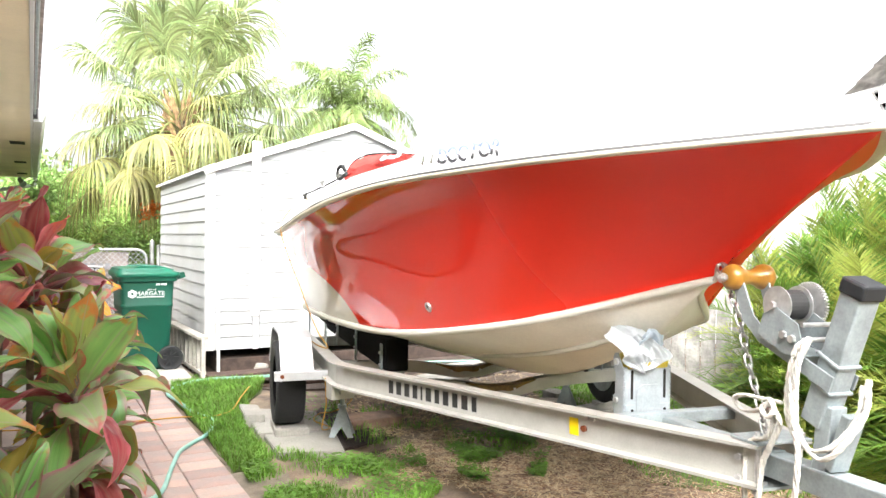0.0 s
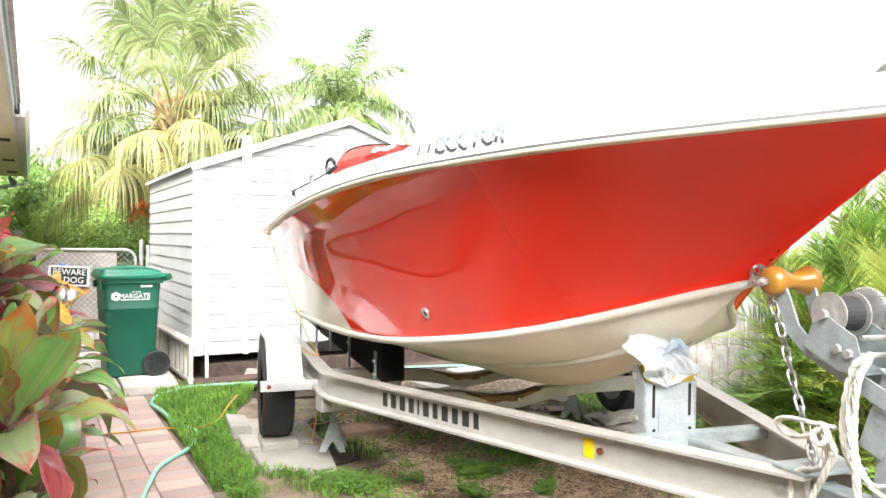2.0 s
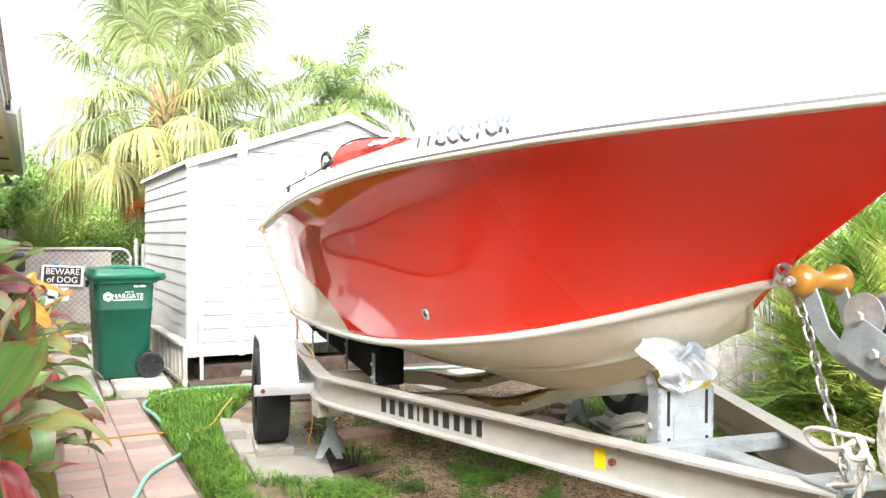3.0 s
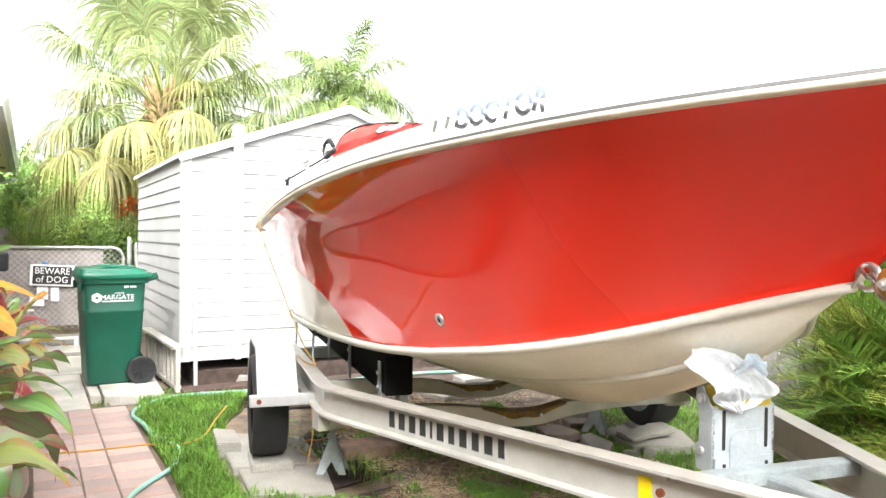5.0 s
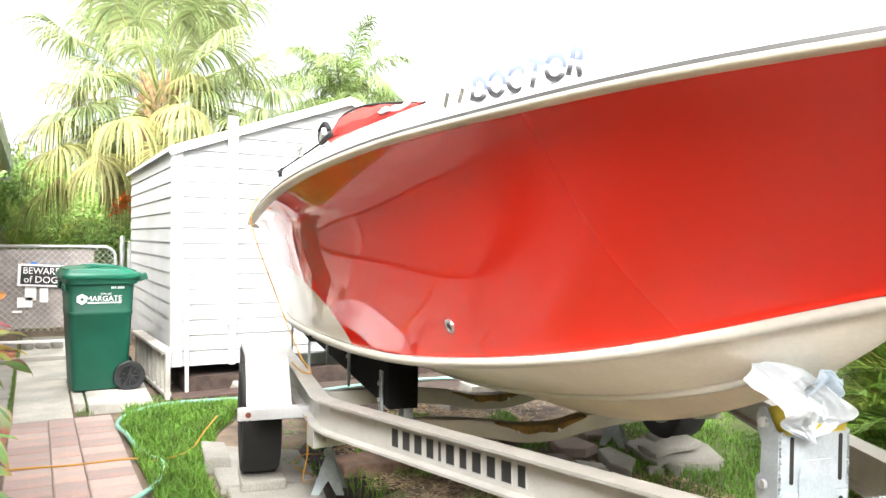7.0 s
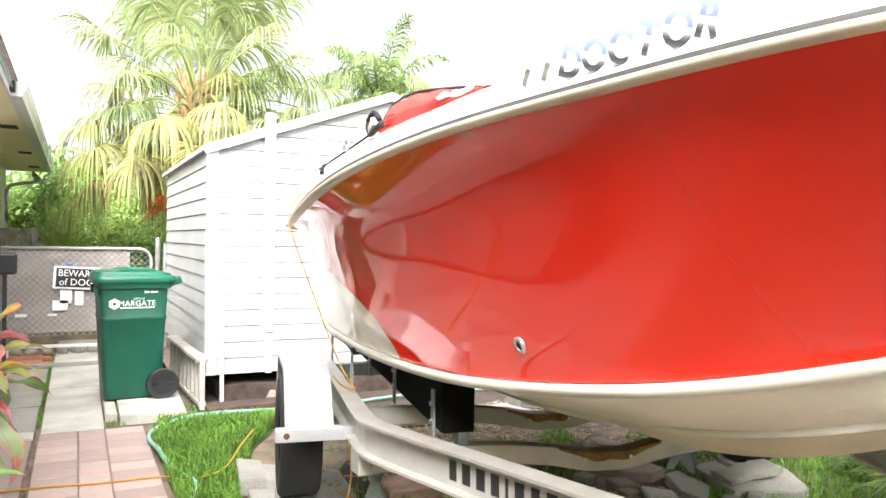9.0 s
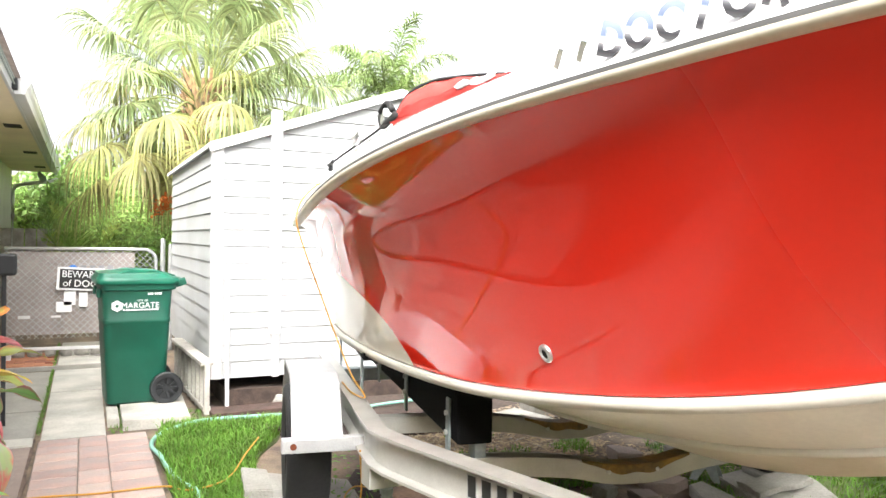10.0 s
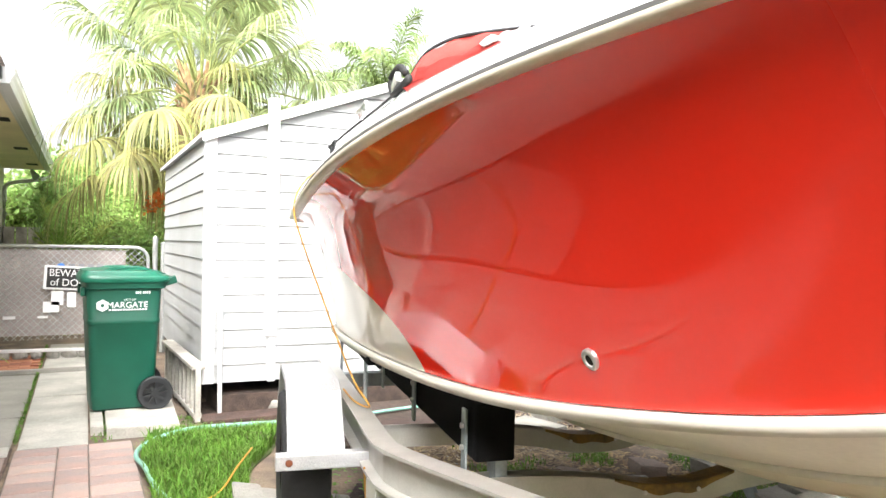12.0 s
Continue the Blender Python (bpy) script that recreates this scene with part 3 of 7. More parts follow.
    text_mesh("city_lettering", "MARGATE", 0.062, M_PRINT, root, pose(0.035, -0.2895, 0.785, 92, 0, 0), label="white printed city name")
    text_mesh("small_lettering", "CITY OF", 0.022, M_PRINT, root, pose(0.05, -0.2915, 0.824, 92, 0, 0), label="small white printed words")
    bm = bmesh.new()
    for k in range(14):
        box(bm, (-0.085 + 0.019 * k, -0.2875, 0.752), (0.014, 0.003, 0.011))
    part("motto_bars", bm, M_PRINT, root, "tiny white print line")
    bm = bmesh.new()
    for k in range(7):
        box(bm, (0.095 + 0.014 * k + (0.008 if k > 2 else 0), -0.2925, 0.878), (0.009, 0.006, 0.018))
    part("serial_bars", bm, M_PRINT, root, "small white serial print")
    bm = bmesh.new()
    rod(bm, (-0.135, -0.282, 0.785), (-0.135, -0.293, 0.785), 0.045, seg=6)
    part("emblem", bm, M_PRINT, root, "white hexagonal emblem")
    bm = bmesh.new()
    rod(bm, (-0.135, -0.292, 0.785), (-0.135, -0.295, 0.785), 0.013, seg=16)
    part("emblem_dot", bm, M_BIN, root)
    return root


bin_cart()


def railing():
    root = thing("baluster_railing", "weathered white wooden baluster railing leaning beside the shed", "railing", pose(1.545, 0, 0))
    y0, y1 = 7.72, 9.25
    bm = bmesh.new()
    box(bm, (0, (y0 + y1) / 2, 0.40), (0.1, y1 - y0, 0.03), (0, 0, 2.5), 0.004)
    part("top_rail", bm, M_CREAMWOOD, root)
    bm = bmesh.new()
    box(bm, (0, (y0 + y1) / 2, 0.045), (0.06, y1 - y0, 0.035), (0, 0, 2.5), 0.004)
    part("bottom_rail", bm, M_CREAMWOOD, root)
    for i in range(9):
        bm = bmesh.new()
        y = y0 + 0.03 + (y1 - y0 - 0.06) * i / 8
        box(bm, (0.033 - 0.0436 * (y - y0), y, 0.2), (0.04, 0.045 if i else 0.07, 0.4), (0, 0, 2), 0.003)
        part("baluster", bm, M_CREAMWOOD, root)


M_CREAMWOOD = mat("painted_wood_grey", (0.47, 0.45, 0.4), 0.8, vary=0.14, scale=6, bump=0.4, bscale=50)
railing()
bm = bmesh.new()
rod(bm, (1.75, 7.83, 0), (1.745, 7.84, 1.06), 0.017, seg=12)
rod(bm, (1.745, 7.84, 1.05), (1.745, 7.84, 1.075), 0.021, seg=12)
solo("pvc_pipe", bm, M_TRIM, "white plastic pipe standing against the shed wall", "pipe", smooth=False)

# blocks that carry the shed
for i, (x, y) in enumerate(((2.0, 8.75), (3.2, 8.75), (4.5, 8.75), (2.0, 10.8), (3.2, 10.8), (4.5, 10.8))):
    bm = bmesh.new()
    box(bm, (x, y, 0.118), (0.4, 0.2, 0.246), (0, 0, 3 * i), 0.012)
    solo("foundation_block", bm, M_CONC, "grey concrete block carrying the shed", "block", group="shed blocks")


# ---- house beside the walk ----
def house():
    root = thing("house", "cream house with tan soffit, white fascia and a gutter", "house", kind="")
    bm = bmesh.new()
    box(bm, (-0.85, 3.8, 1.4), (0.2, 33.6, 2.8))
    part("house_wall", bm, M_HOUSE, root)
    bm = bmesh.new()
    box(bm, (-0.36, 3.8, 2.805), (0.78, 33.6, 0.025))
    part("soffit", bm, M_SOFFIT, root, "tan painted soffit")
    bm = bmesh.new()
    box(bm, (0.045, 3.8, 2.87), (0.03, 33.6, 0.17), bevel=0.004)
    fas = part("fascia", bm, M_TRIM, root, "white fascia board")
    bm = bmesh.new()
    rod(bm, (0.08, -13, 2.845), (0.08, 10.0, 2.845), 0.012, seg=8)
    rod(bm, (0.08, -13, 2.90), (0.08, 10.0, 2.90), 0.009, seg=8)
    part("fascia_conduit", bm, M_GALV, fas, "thin grey conduit")
    bm = bmesh.new()
    box(bm, (0.085, 10.05, 2.85), (0.05, 0.1, 0.11), bevel=0.008)
    part("junction_box", bm, M_PLASTIC, fas, "small black junction box")
    for y in (12.8, 16.2, 19.2):
        bm = bmesh.new()
        box(bm, (-0.14, y, 2.79), (0.2, 0.34, 0.01))
        part("soffit_vent", bm, M_DARK, root, "dark soffit vent slot")
    bm = bmesh.new()
    sweep(bm, [(0.125, 10.2, 2.865), (0.125, 20.55, 2.865)], [(-0.06, 0.07), (-0.06, -0.085), (0.035, -0.085), (0.05, -0.03), (0.075, 0.01), (0.075, 0.06), (0.085, 0.07)])
    gut = part("gutter", bm, M_TRIM, root, "white metal gutter")
    bm = bmesh.new()
    sweep(bm, bezier([(0.12, 20.45, 2.8), (0.12, 20.45, 2.68), (0.05, 20.45, 2.6), (-0.55, 20.4, 2.48), (-0.7, 20.4, 2.38), (-0.71, 20.4, 2.1), (-0.71, 20.4, 0.1)], 5), circle(0.04, 8))
    part("downspout", bm, M_TRIM, gut, "white downspout", True)
    bm = bmesh.new()
    rod(bm, (-0.2, 20.3, 2.79), (-0.2, 20.3, 2.7), 0.03, 0.05, seg=10)
    rod(bm, (-0.2, 20.3, 2.72), (-0.12, 20.15, 2.6), 0.05, 0.075, seg=12)
    part("floodlight", bm, M_GALV, root, "small floodlight under the soffit")
    bm = bmesh.new()
    v = [bm.verts.new(p) for p in ((0.12, -13.05, 2.955), (0.12, 20.62, 2.955), (-3.2, 20.62, 4.0), (-3.2, -13.05, 4.0))]
    bm.faces.new(v)
    bmesh.ops.solidify(bm, geom=bm.faces[:], thickness=0.03)
    part("roof", bm, M_SHINGLE, root, "dark shingle roof")
    bm = bmesh.new()
    box(bm, (-2.2, 20.52, 1.4), (2.9, 0.15, 2.8))
    part("house_wall", bm, M_HOUSE, root)


house()


# ---- gate and fences ----
def gate():
    y = 11.32
    root = thing("chain_link_gate", "chain link gate lined with grey privacy mesh", "gate")
    bm = bmesh.new()
    path = [(-0.1, y, 1.23), (1.35, y, 1.23)] + [(1.35 + 0.14 * math.sin(a), y, 1.09 + 0.14 * math.cos(a)) for a in (0.3, 0.6, 0.9, 1.2, 1.5)] + [(1.49, y, 0.2)]
    sweep(bm, path, circle(0.02, 8), up=Vector((0, 1, 0)))
    part("gate_frame", bm, M_CHAIN, root, "galvanised pipe frame", True)
    bm = bmesh.new()
    box(bm, (0.575, y + 0.015, 0.72), (1.35, 0.006, 0.95))
    part("privacy_screen", bm, M_SCREEN, root, "grey brown privacy mesh")
    bm = bmesh.new()
    pitch = 0.075
    z0, z1, x0, x1 = 0.2, 1.22, -0.1, 1.48
    k = -20
    while k < 40:
        for sg in (1, -1):
            a = x0 + k * pitch
            pts = [(a, z0), (a + (z1 - z0), z1)] if sg > 0 else [(a, z1), (a + (z1 - z0), z0)]
            (xa, za), (xb, zb) = pts
            ca, cb = max(xa, x0), min(xb, x1)
            if cb - ca > 0.02:
                f = lambda q: za + (zb - za) * (q - xa) / (xb - xa)
                rod(bm, (ca, y - 0.006 * sg, f(ca)), (cb, y - 0.006 * sg, f(cb)), 0.0028, seg=4, cap=False)
        k += 1
    part("wire_mesh", bm, M_CHAIN, root, "diamond wire mesh")
    for x in (1.57, 1.66):
        bm = bmesh.new()
        rod(bm, (x, y + 0.05, 0), (x, y + 0.05, 1.34 if x < 1.6 else 1.28), 0.03, seg=14)
        rod(bm, (x, y + 0.05, 1.34 if x < 1.6 else 1.28), (x, y + 0.05, 1.37 if x < 1.6 else 1.3), 0.034, 0.012, seg=14)
        solo("gate_post", bm, M_CHAIN, "galvanised pipe gate post", "post", group="gate posts", smooth=False)


gate()


def warning_sign():
    m = pose(0.67, 11.28, 0.88, 90, 3, 0) @ Matrix.Scale(0.98, 4)
    root = thing("warning_sign", "black and white dog warning sign wired to the gate", "sign", m)
    bm = bmesh.new()
    box(bm, (0, 0, 0), (0.5, 0.27, 0.008), bevel=0.003)
    part("sign_board", bm, M_PRINT, root, "white border board")
    bm = bmesh.new()
    box(bm, (0, 0, 0.006), (0.44, 0.225, 0.004))
    part("sign_field", bm, M_BLACK, root, "black field")
    text_mesh("sign_lettering", "BEWARE", 0.115, M_PRINT, root, pose(0, 0.052, 0.011), label="bold white lettering", squash=0.9)
    text_mesh("sign_lettering", "of DOG", 0.115, M_PRINT, root, pose(0, -0.055, 0.011), label="bold white lettering", squash=0.95)
    for x, z, w, h in ((0.5, 0.56, 0.16, 0.12), (0.56, 0.66, 0.12, 0.16), (0.7, 0.64, 0.09, 0.17), (0.1, 0.45, 0.12, 0.035), (0.42, 0.45, 0.1, 0.025)):
        bm = bmesh.new()
        box(bm, (x, 11.3 + 0.004, z), (w, 0.004, h))
        solo("paper_notice", bm, M_PRINT, "blank white notice taped to the gate", "notice", group="notices on the gate")
    board = thing("advertising_banner", "grey banner with a blue dot behind the gate", "banner", pose(0.8, 11.338, 1.0, 90, 0, 0))
    bm = bmesh.new()
    box(bm, (0, 0, 0), (0.62, 0.16, 0.003))
    part("banner_cloth", bm, M_BANNER, board)
    bm = bmesh.new()
    rod(bm, (-0.21, 0, -0.003), (-0.21, 0, 0.034), 0.045, seg=20)
    part("blue_dot", bm, M_BLUE, board, "round blue mark")
    for i in range(4):
        bm = bmesh.new()
        box(bm, (-0.1 + 0.095 * i, 0, 0.03), (0.06, 0.075, 0.004))
        part("print_bar", bm, M_GREYPRINT, board)


M_BANNER = mat("banner_grey", (0.5, 0.48, 0.47), 0.8, vary=0.06)
M_BLUE = mat("blue_print", (0.05, 0.2, 0.6), 0.5, vary=0.05)
M_GREYPRINT = mat("grey_print", (0.26, 0.26, 0.28), 0.6, vary=0.05)
warning_sign()

bm = bmesh.new()
box(bm, (0.19, 7.9, 0.56), (0.03, 0.03, 1.12), bevel=0.003)
box(bm, (0.19, 7.9, 1.17), (0.16, 0.1, 0.16), bevel=0.02)
solo("garden_post", bm, M_PLASTIC, "slim black garden post with a box on top", "post")


def far_fence():
    root = thing("board_fence", "old grey board fence behind the garden", "fence")
    for i in range(46):
        bm = bmesh.new()
        x = -3.0 + 0.2 * i
        box(bm, (x, 17.5, 0.75 + 0.02 * noise.noise((i, 0, 0))), (0.18, 0.025, 1.5), (0, 0.6 * noise.noise((i, 3, 0)), 0))
        part("board", bm, M_WOOD, root)


far_fence()


def side_fence():
    root = thing("wooden_fence", "weathered grey picket fence beside the neighbouring house", "fence")
    d = Vector((0.28, -0.96, 0)).normalized()
    p0 = Vector((5.45, 6.6, 0))
    for i in range(22):
        p = p0 + d * 0.155 * i
        bm = bmesh.new()
        h = 1.32 + 0.04 * noise.noise((i * 0.7, 1, 0))
        box(bm, (p.x, p.y, h / 2), (0.022, 0.14, h), (0, 0, 16.2), 0.004)
        part("board", bm, M_WOODPALE, root)
    for z in (0.35, 1.05):
        bm = bmesh.new()
        q = p0 + d * 1.63
        box(bm, (q.x + 0.045, q.y, z), (0.05, 3.4, 0.08), (0, 0, 16.2))
        part("fence_rail", bm, M_WOODPALE, root)


side_fence()


def neighbour():
    root = thing("neighbour_house", "white rendered house with a grey shingle gable roof", "house")
    bm = bmesh.new()
    box(bm, (11.6, 6.0, 1.4), (6.0, 9.0, 2.8))
    part("house_wall", bm, M_TRIM, root)
    # gable end faces the garden
    bm = bmesh.new()
    v = [bm.verts.new((8.6 + dx, y, z)) for dx in (0, 6) for y, z in ((4.9, 2.8), (1.15, 2.8), (3.05, 4.85))]
    bm.faces.new(v[:3])
    bm.faces.new(v[3:][::-1])
    for i in range(3):
        j = (i + 1) % 3
        bm.faces.new((v[i], v[j], v[3 + j], v[3 + i]))
    bmesh.ops.recalc_face_normals(bm, faces=bm.faces)
    part("gable", bm, M_TRIM, root)
    for y0, y1 in ((5.4, 3.05), (0.65, 3.05)):
        n = 12
        for i in range(n):
            t0, t1 = i / n, (i + 1.25) / n
            bm = bmesh.new()
            z = lambda t: 3.1 + (5.0 - 3.1) * min(1, t)
            y = lambda t: y0 + (y1 - y0) * min(1, t)
            q = [bm.verts.new(p) for p in ((8.35, y(t0), z(t0) + 0.05), (14.7, y(t0), z(t0) + 0.05), (14.7, y(t1), z(t1) + 0.02), (8.35, y(t1), z(t1) + 0.02))]
            bm.faces.new(q)
            bmesh.ops.solidify(bm, geom=bm.faces[:], thickness=0.03)
            part("shingle_course", bm, M_ROOFGREY, root)


neighbour()


# ---- boat fittings ----
def painted_reflection():
    """Chrome lettering, its reflection painted in: blue above, a pale band at the middle, dark grey below."""
    m = mat("chrome_painted_reflection", (0.5, 0.5, 0.5), 0.25, vary=0.03, coat=0.3)
    n, l = m.node_tree.nodes, m.node_tree.links
    tc = n.new("ShaderNodeTexCoord")
    sp = n.new("ShaderNodeSeparateXYZ")
    mr = n.new("ShaderNodeMapRange")
    mr.inputs["From Min"].default_value, mr.inputs["From Max"].default_value = -0.027, 0.027
    # sky and ground reflection painted as a height gradient
    rp = n.new("ShaderNodeValToRGB")
    e = rp.color_ramp.elements
    e[0].position, e[0].color = 0.0, (0.1, 0.1, 0.105, 1)
    e[1].position, e[1].color = 1.0, (0.26, 0.31, 0.42, 1)
    for q, c in ((0.2, (0.04, 0.04, 0.045, 1)), (0.3, (0.08, 0.08, 0.09, 1)), (0.4, (0.2, 0.2, 0.21, 1)), (0.46, (0.7, 0.7, 0.72, 1)), (0.54, (0.6, 0.63, 0.7, 1)), (0.64, (0.15, 0.19, 0.29, 1))):
        x = e.new(q)
        x.color = c
    l.new(tc.outputs["Object"], sp.inputs[0])
    l.new(sp.outputs["Y"], mr.inputs["Value"])
    l.new(mr.outputs["Result"], rp.inputs["Fac"])
    l.new(rp.outputs["Color"], n["Principled BSDF"].inputs["Base Color"])
    return m


M_PAINTEDCHROME = painted_reflection()


def fittings():
    # slanted chrome lettering on the cap, letters with painted reflections; the first two marks cannot be read
    for s, ch in zip((1.07, 1.0, 0.912, 0.838, 0.765, 0.69, 0.618, 0.55), "--DOCTOR"):
        w, z = sheer_w(s) - 0.014, sheer_z(s) + 0.09
        t = math.degrees(math.atan2(sheer_w(s + 0.05) - sheer_w(s - 0.05), 0.1))
        if ch == "-":
            bm = bmesh.new()
            box(bm, (0, 0, 0), (0.02, 0.005, 0.045), (0, -24, 0), 0.002)
            part("lettering_bar", bm, M_CHROME, boat_root, "mirror finish slanted bar", m=pose(s, w, z - 0.006, -1, 0, t))
        else:
            slant = Matrix.Identity(4)
            slant[0][1] = 0.8
            text_mesh("letter", ch, 0.077, M_PAINTEDCHROME, boat_root, pose(s, w + 0.004, z - 0.008, -1, 0, t) @ pose(0, 0, 0, 90, 0, 180) @ slant, 0.003, 1.0, "chrome italic letter with its reflection painted on", 0.002)
    # through-hull fitting
    x, y, z = side_point(1.54, 0.165)
    bm = bmesh.new()
    n = 20
    rings = []
    for r, d in ((0.029, -0.004), (0.029, 0.005), (0.025, 0.009), (0.017, 0.009), (0.0145, 0.004)):
        rings.append([(r * math.cos(2 * math.pi * i / n), d, r * math.sin(2 * math.pi * i / n)) for i in range(n)])
    loft(bm, rings, True)
    bmesh.ops.recalc_face_normals(bm, faces=bm.faces)
    th = shade(part("through_hull", bm, M_STEEL, boat_root, "bright steel drain fitting", m=pose(x, y, z, -25, 0, 11)), 40)
    # solid dark disc, its colour standing for the shade inside the drain
    bm = bmesh.new()
    rod(bm, (0, -0.01, 0), (0, 0.0055, 0), 0.0148, seg=20)
    part("drain_shade", bm, M_DARK, th, "dark disc for the shade in the drain opening")
    # bow eye
    bm = bmesh.new()
    sweep(bm, [(0.035 * math.cos(a), 0, 0.035 * math.sin(a)) for a in (2 * math.pi * i / 20 for i in range(20))] + [(0.035, 0, 0)], circle(0.008, 8), up=Vector((0, 1, 0)))
    part("bow_eye", bm, M_STEEL, boat_root, "steel bow eye", True, m=pose(0.155, 0, 1.315))
    bm = bmesh.new()
    box(bm, (0.185, 0, 1.303), (0.008, 0.03, 0.05), (0, -32, 0), 0.003)
    part("eye_plate", bm, M_STEEL, boat_root)
    # cleats and line
    for s, dz in ((2.87, 0.18), (2.3, 0.17)):
        w, z = sheer_w(s) - 0.09, sheer_z(s) + dz
        bm = bmesh.new()
        sweep(bm, bezier([(-0.09, 0, 0.035), (-0.03, 0, 0.03), (0.03, 0, 0.03), (0.09, 0, 0.035)], 4), circle(0.009, 8))
        rod(bm, (-0.025, 0, 0), (-0.025, 0, 0.03), 0.008)
        rod(bm, (0.025, 0, 0), (0.025, 0, 0.03), 0.008)
        part("cleat", bm, M_PLASTIC if s > 2.5 else M_STEEL, boat_root, "dark mooring cleat", True, m=pose(s, w, z))
    bm = tube(bezier([(2.87, 1.27, 1.73), (2.55, 1.25, 1.74), (2.2, 1.2, 1.77), (1.95, 1.16, 1.80)], 6), 0.0045, 6)
    solo("thin_line", bm, M_STRAP, "thin grey line along the gunwale", "rope", smooth=True, m=BOAT)
    # console with rod holders
    bm = bmesh.new()
    rings = []
    for z, a, b, dx in ((1.2, 0.5, 0.42, 0), (1.75, 0.46, 0.4, 0.02), (2.0, 0.36, 0.38, 0.05), (2.16, 0.3, 0.37, 0.08), (2.2, 0.22, 0.33, 0.1)):
        rings.append([(2.35 + dx + x, y, z) for x, y in rounded(a, b, 0.3, 28)])
    vs = loft(bm, rings, True)
    bm.faces.new(vs[-1])
    bm.faces.new(vs[0][::-1])
    con = shade(part("console", bm, M_GELWHITE, boat_root, "white centre console"), 40)
    for i in range(4):
        bm = bmesh.new()
        rod(bm, (2.4, 0.375 - 0.185 * i, 2.17), (2.42, 0.375 - 0.185 * i, 2.235), 0.026, seg=12)
        rh = part("rod_holder", bm, M_GELWHITE, con)
        bm = bmesh.new()
        rod(bm, (2.415, 0.375 - 0.185 * i, 2.215), (2.422, 0.375 - 0.185 * i, 2.238), 0.025, seg=12)
        part("rod_holder_cap", bm, M_PLASTIC, rh, "dark rod holder cap")
    # pointed corner of the stern cap
    bm = bmesh.new()
    box(bm, (4.2, 1.22, 1.47), (0.12, 0.22, 0.05), (0, 0, 12), 0.015)
    part("stern_corner", bm, M_GELWHITE, boat_root)


fittings()


def red_cover():
    """Folded canvas lying on the gunwale, with dark edging and a clip."""
    root = thing("canvas_cover", "folded red canvas with black edging on the gunwale", "cover", BOAT)
    spine = bezier([(1.93, 1.15, 1.79), (1.89, 1.11, 1.825), (1.84, 1.05, 1.85), (1.78, 0.99, 1.865), (1.7, 0.92, 1.88), (1.6, 0.86, 1.892)], 8)
    n = len(spine)
    bm = bmesh.new()
    rings = []
    for i, p in enumerate(spine):
        t = i / (n - 1)
        h = 0.12 * math.sin(math.pi * min(1, (t * 1.02 + 0.03))) ** 0.6 * (1 - 0.6 * t)
        r = []
        for k in range(16):
            a = 2 * math.pi * k / 16
            wob = 1 + 0.28 * noise.noise((7 * t, 2.0 * math.cos(a), 2.0 * math.sin(a)))
            r.append((p.x, p.y + 0.03 * math.cos(a) * wob + 0.35 * h * max(0, -math.sin(a)), p.z - 0.2 * h + h * 0.75 * math.sin(a) * wob))
        rings.append(r)
    vs = loft(bm, rings, True)
    bm.faces.new(vs[0][::-1])
    bm.faces.new(vs[-1])
    bmesh.ops.recalc_face_normals(bm, faces=bm.faces)
    part("canvas", bm, M_REDCLOTH, root, "folded red canvas", True)
    bm = bmesh.new()
    sweep(bm, [Vector((p.x, p.y + 0.012, p.z + 0.07 * math.sin(math.pi * min(1, i / (n - 1) * 1.02 + 0.03)) ** 0.6 * (1 - 0.6 * i / (n - 1)))) for i, p in enumerate(spine)],
          circle(0.0045, 6))
    part("edging", bm, M_STRAP, root, "black edging", True)
    # a loose flap with pale lining showing
    for k, (lift, width) in enumerate(((0.004, 0.014), (-0.012, 0.026))):
        bm = bmesh.new()
        rows = []
        run = spine[6:] if k else spine[-15:-3]
        for i, p in enumerate(run):
            t = i / (len(run) - 1)
            q = 0.012 * math.sin(9 * t + 2 * k)
            rows.append([(p.x - 0.01, p.y + 0.03, p.z + lift + q - width), (p.x - 0.012, p.y + 0.045, p.z + lift - 0.3 * width - q), (p.x, p.y + 0.034, p.z + lift + 0.3 * width + q)])
        loft(bm, rows)
        bmesh.ops.solidify(bm, geom=bm.faces[:], thickness=0.003)
        part("flap", bm, M_REDCLOTH if k else M_PRINT, root, "loose red canvas flap" if k else "white lining of the canvas", True)
    bm = bmesh.new()
    sweep(bm, bezier([(1.9, 1.17, 1.80), (1.97, 1.19, 1.775), (2.04, 1.19, 1.78), (2.07, 1.19, 1.83), (2.0, 1.18, 1.85), (1.95, 1.17, 1.82)], 5), circle(0.011, 6))
    part("strap_loop", bm, M_STRAP, root, "black webbing loop", True)
    bm = bmesh.new()
    box(bm, (1.99, 1.19, 1.80), (0.07, 0.02, 0.035), (0, 25, 0), 0.006)
    part("buckle", bm, M_STEEL, root, "grey buckle")


red_cover()


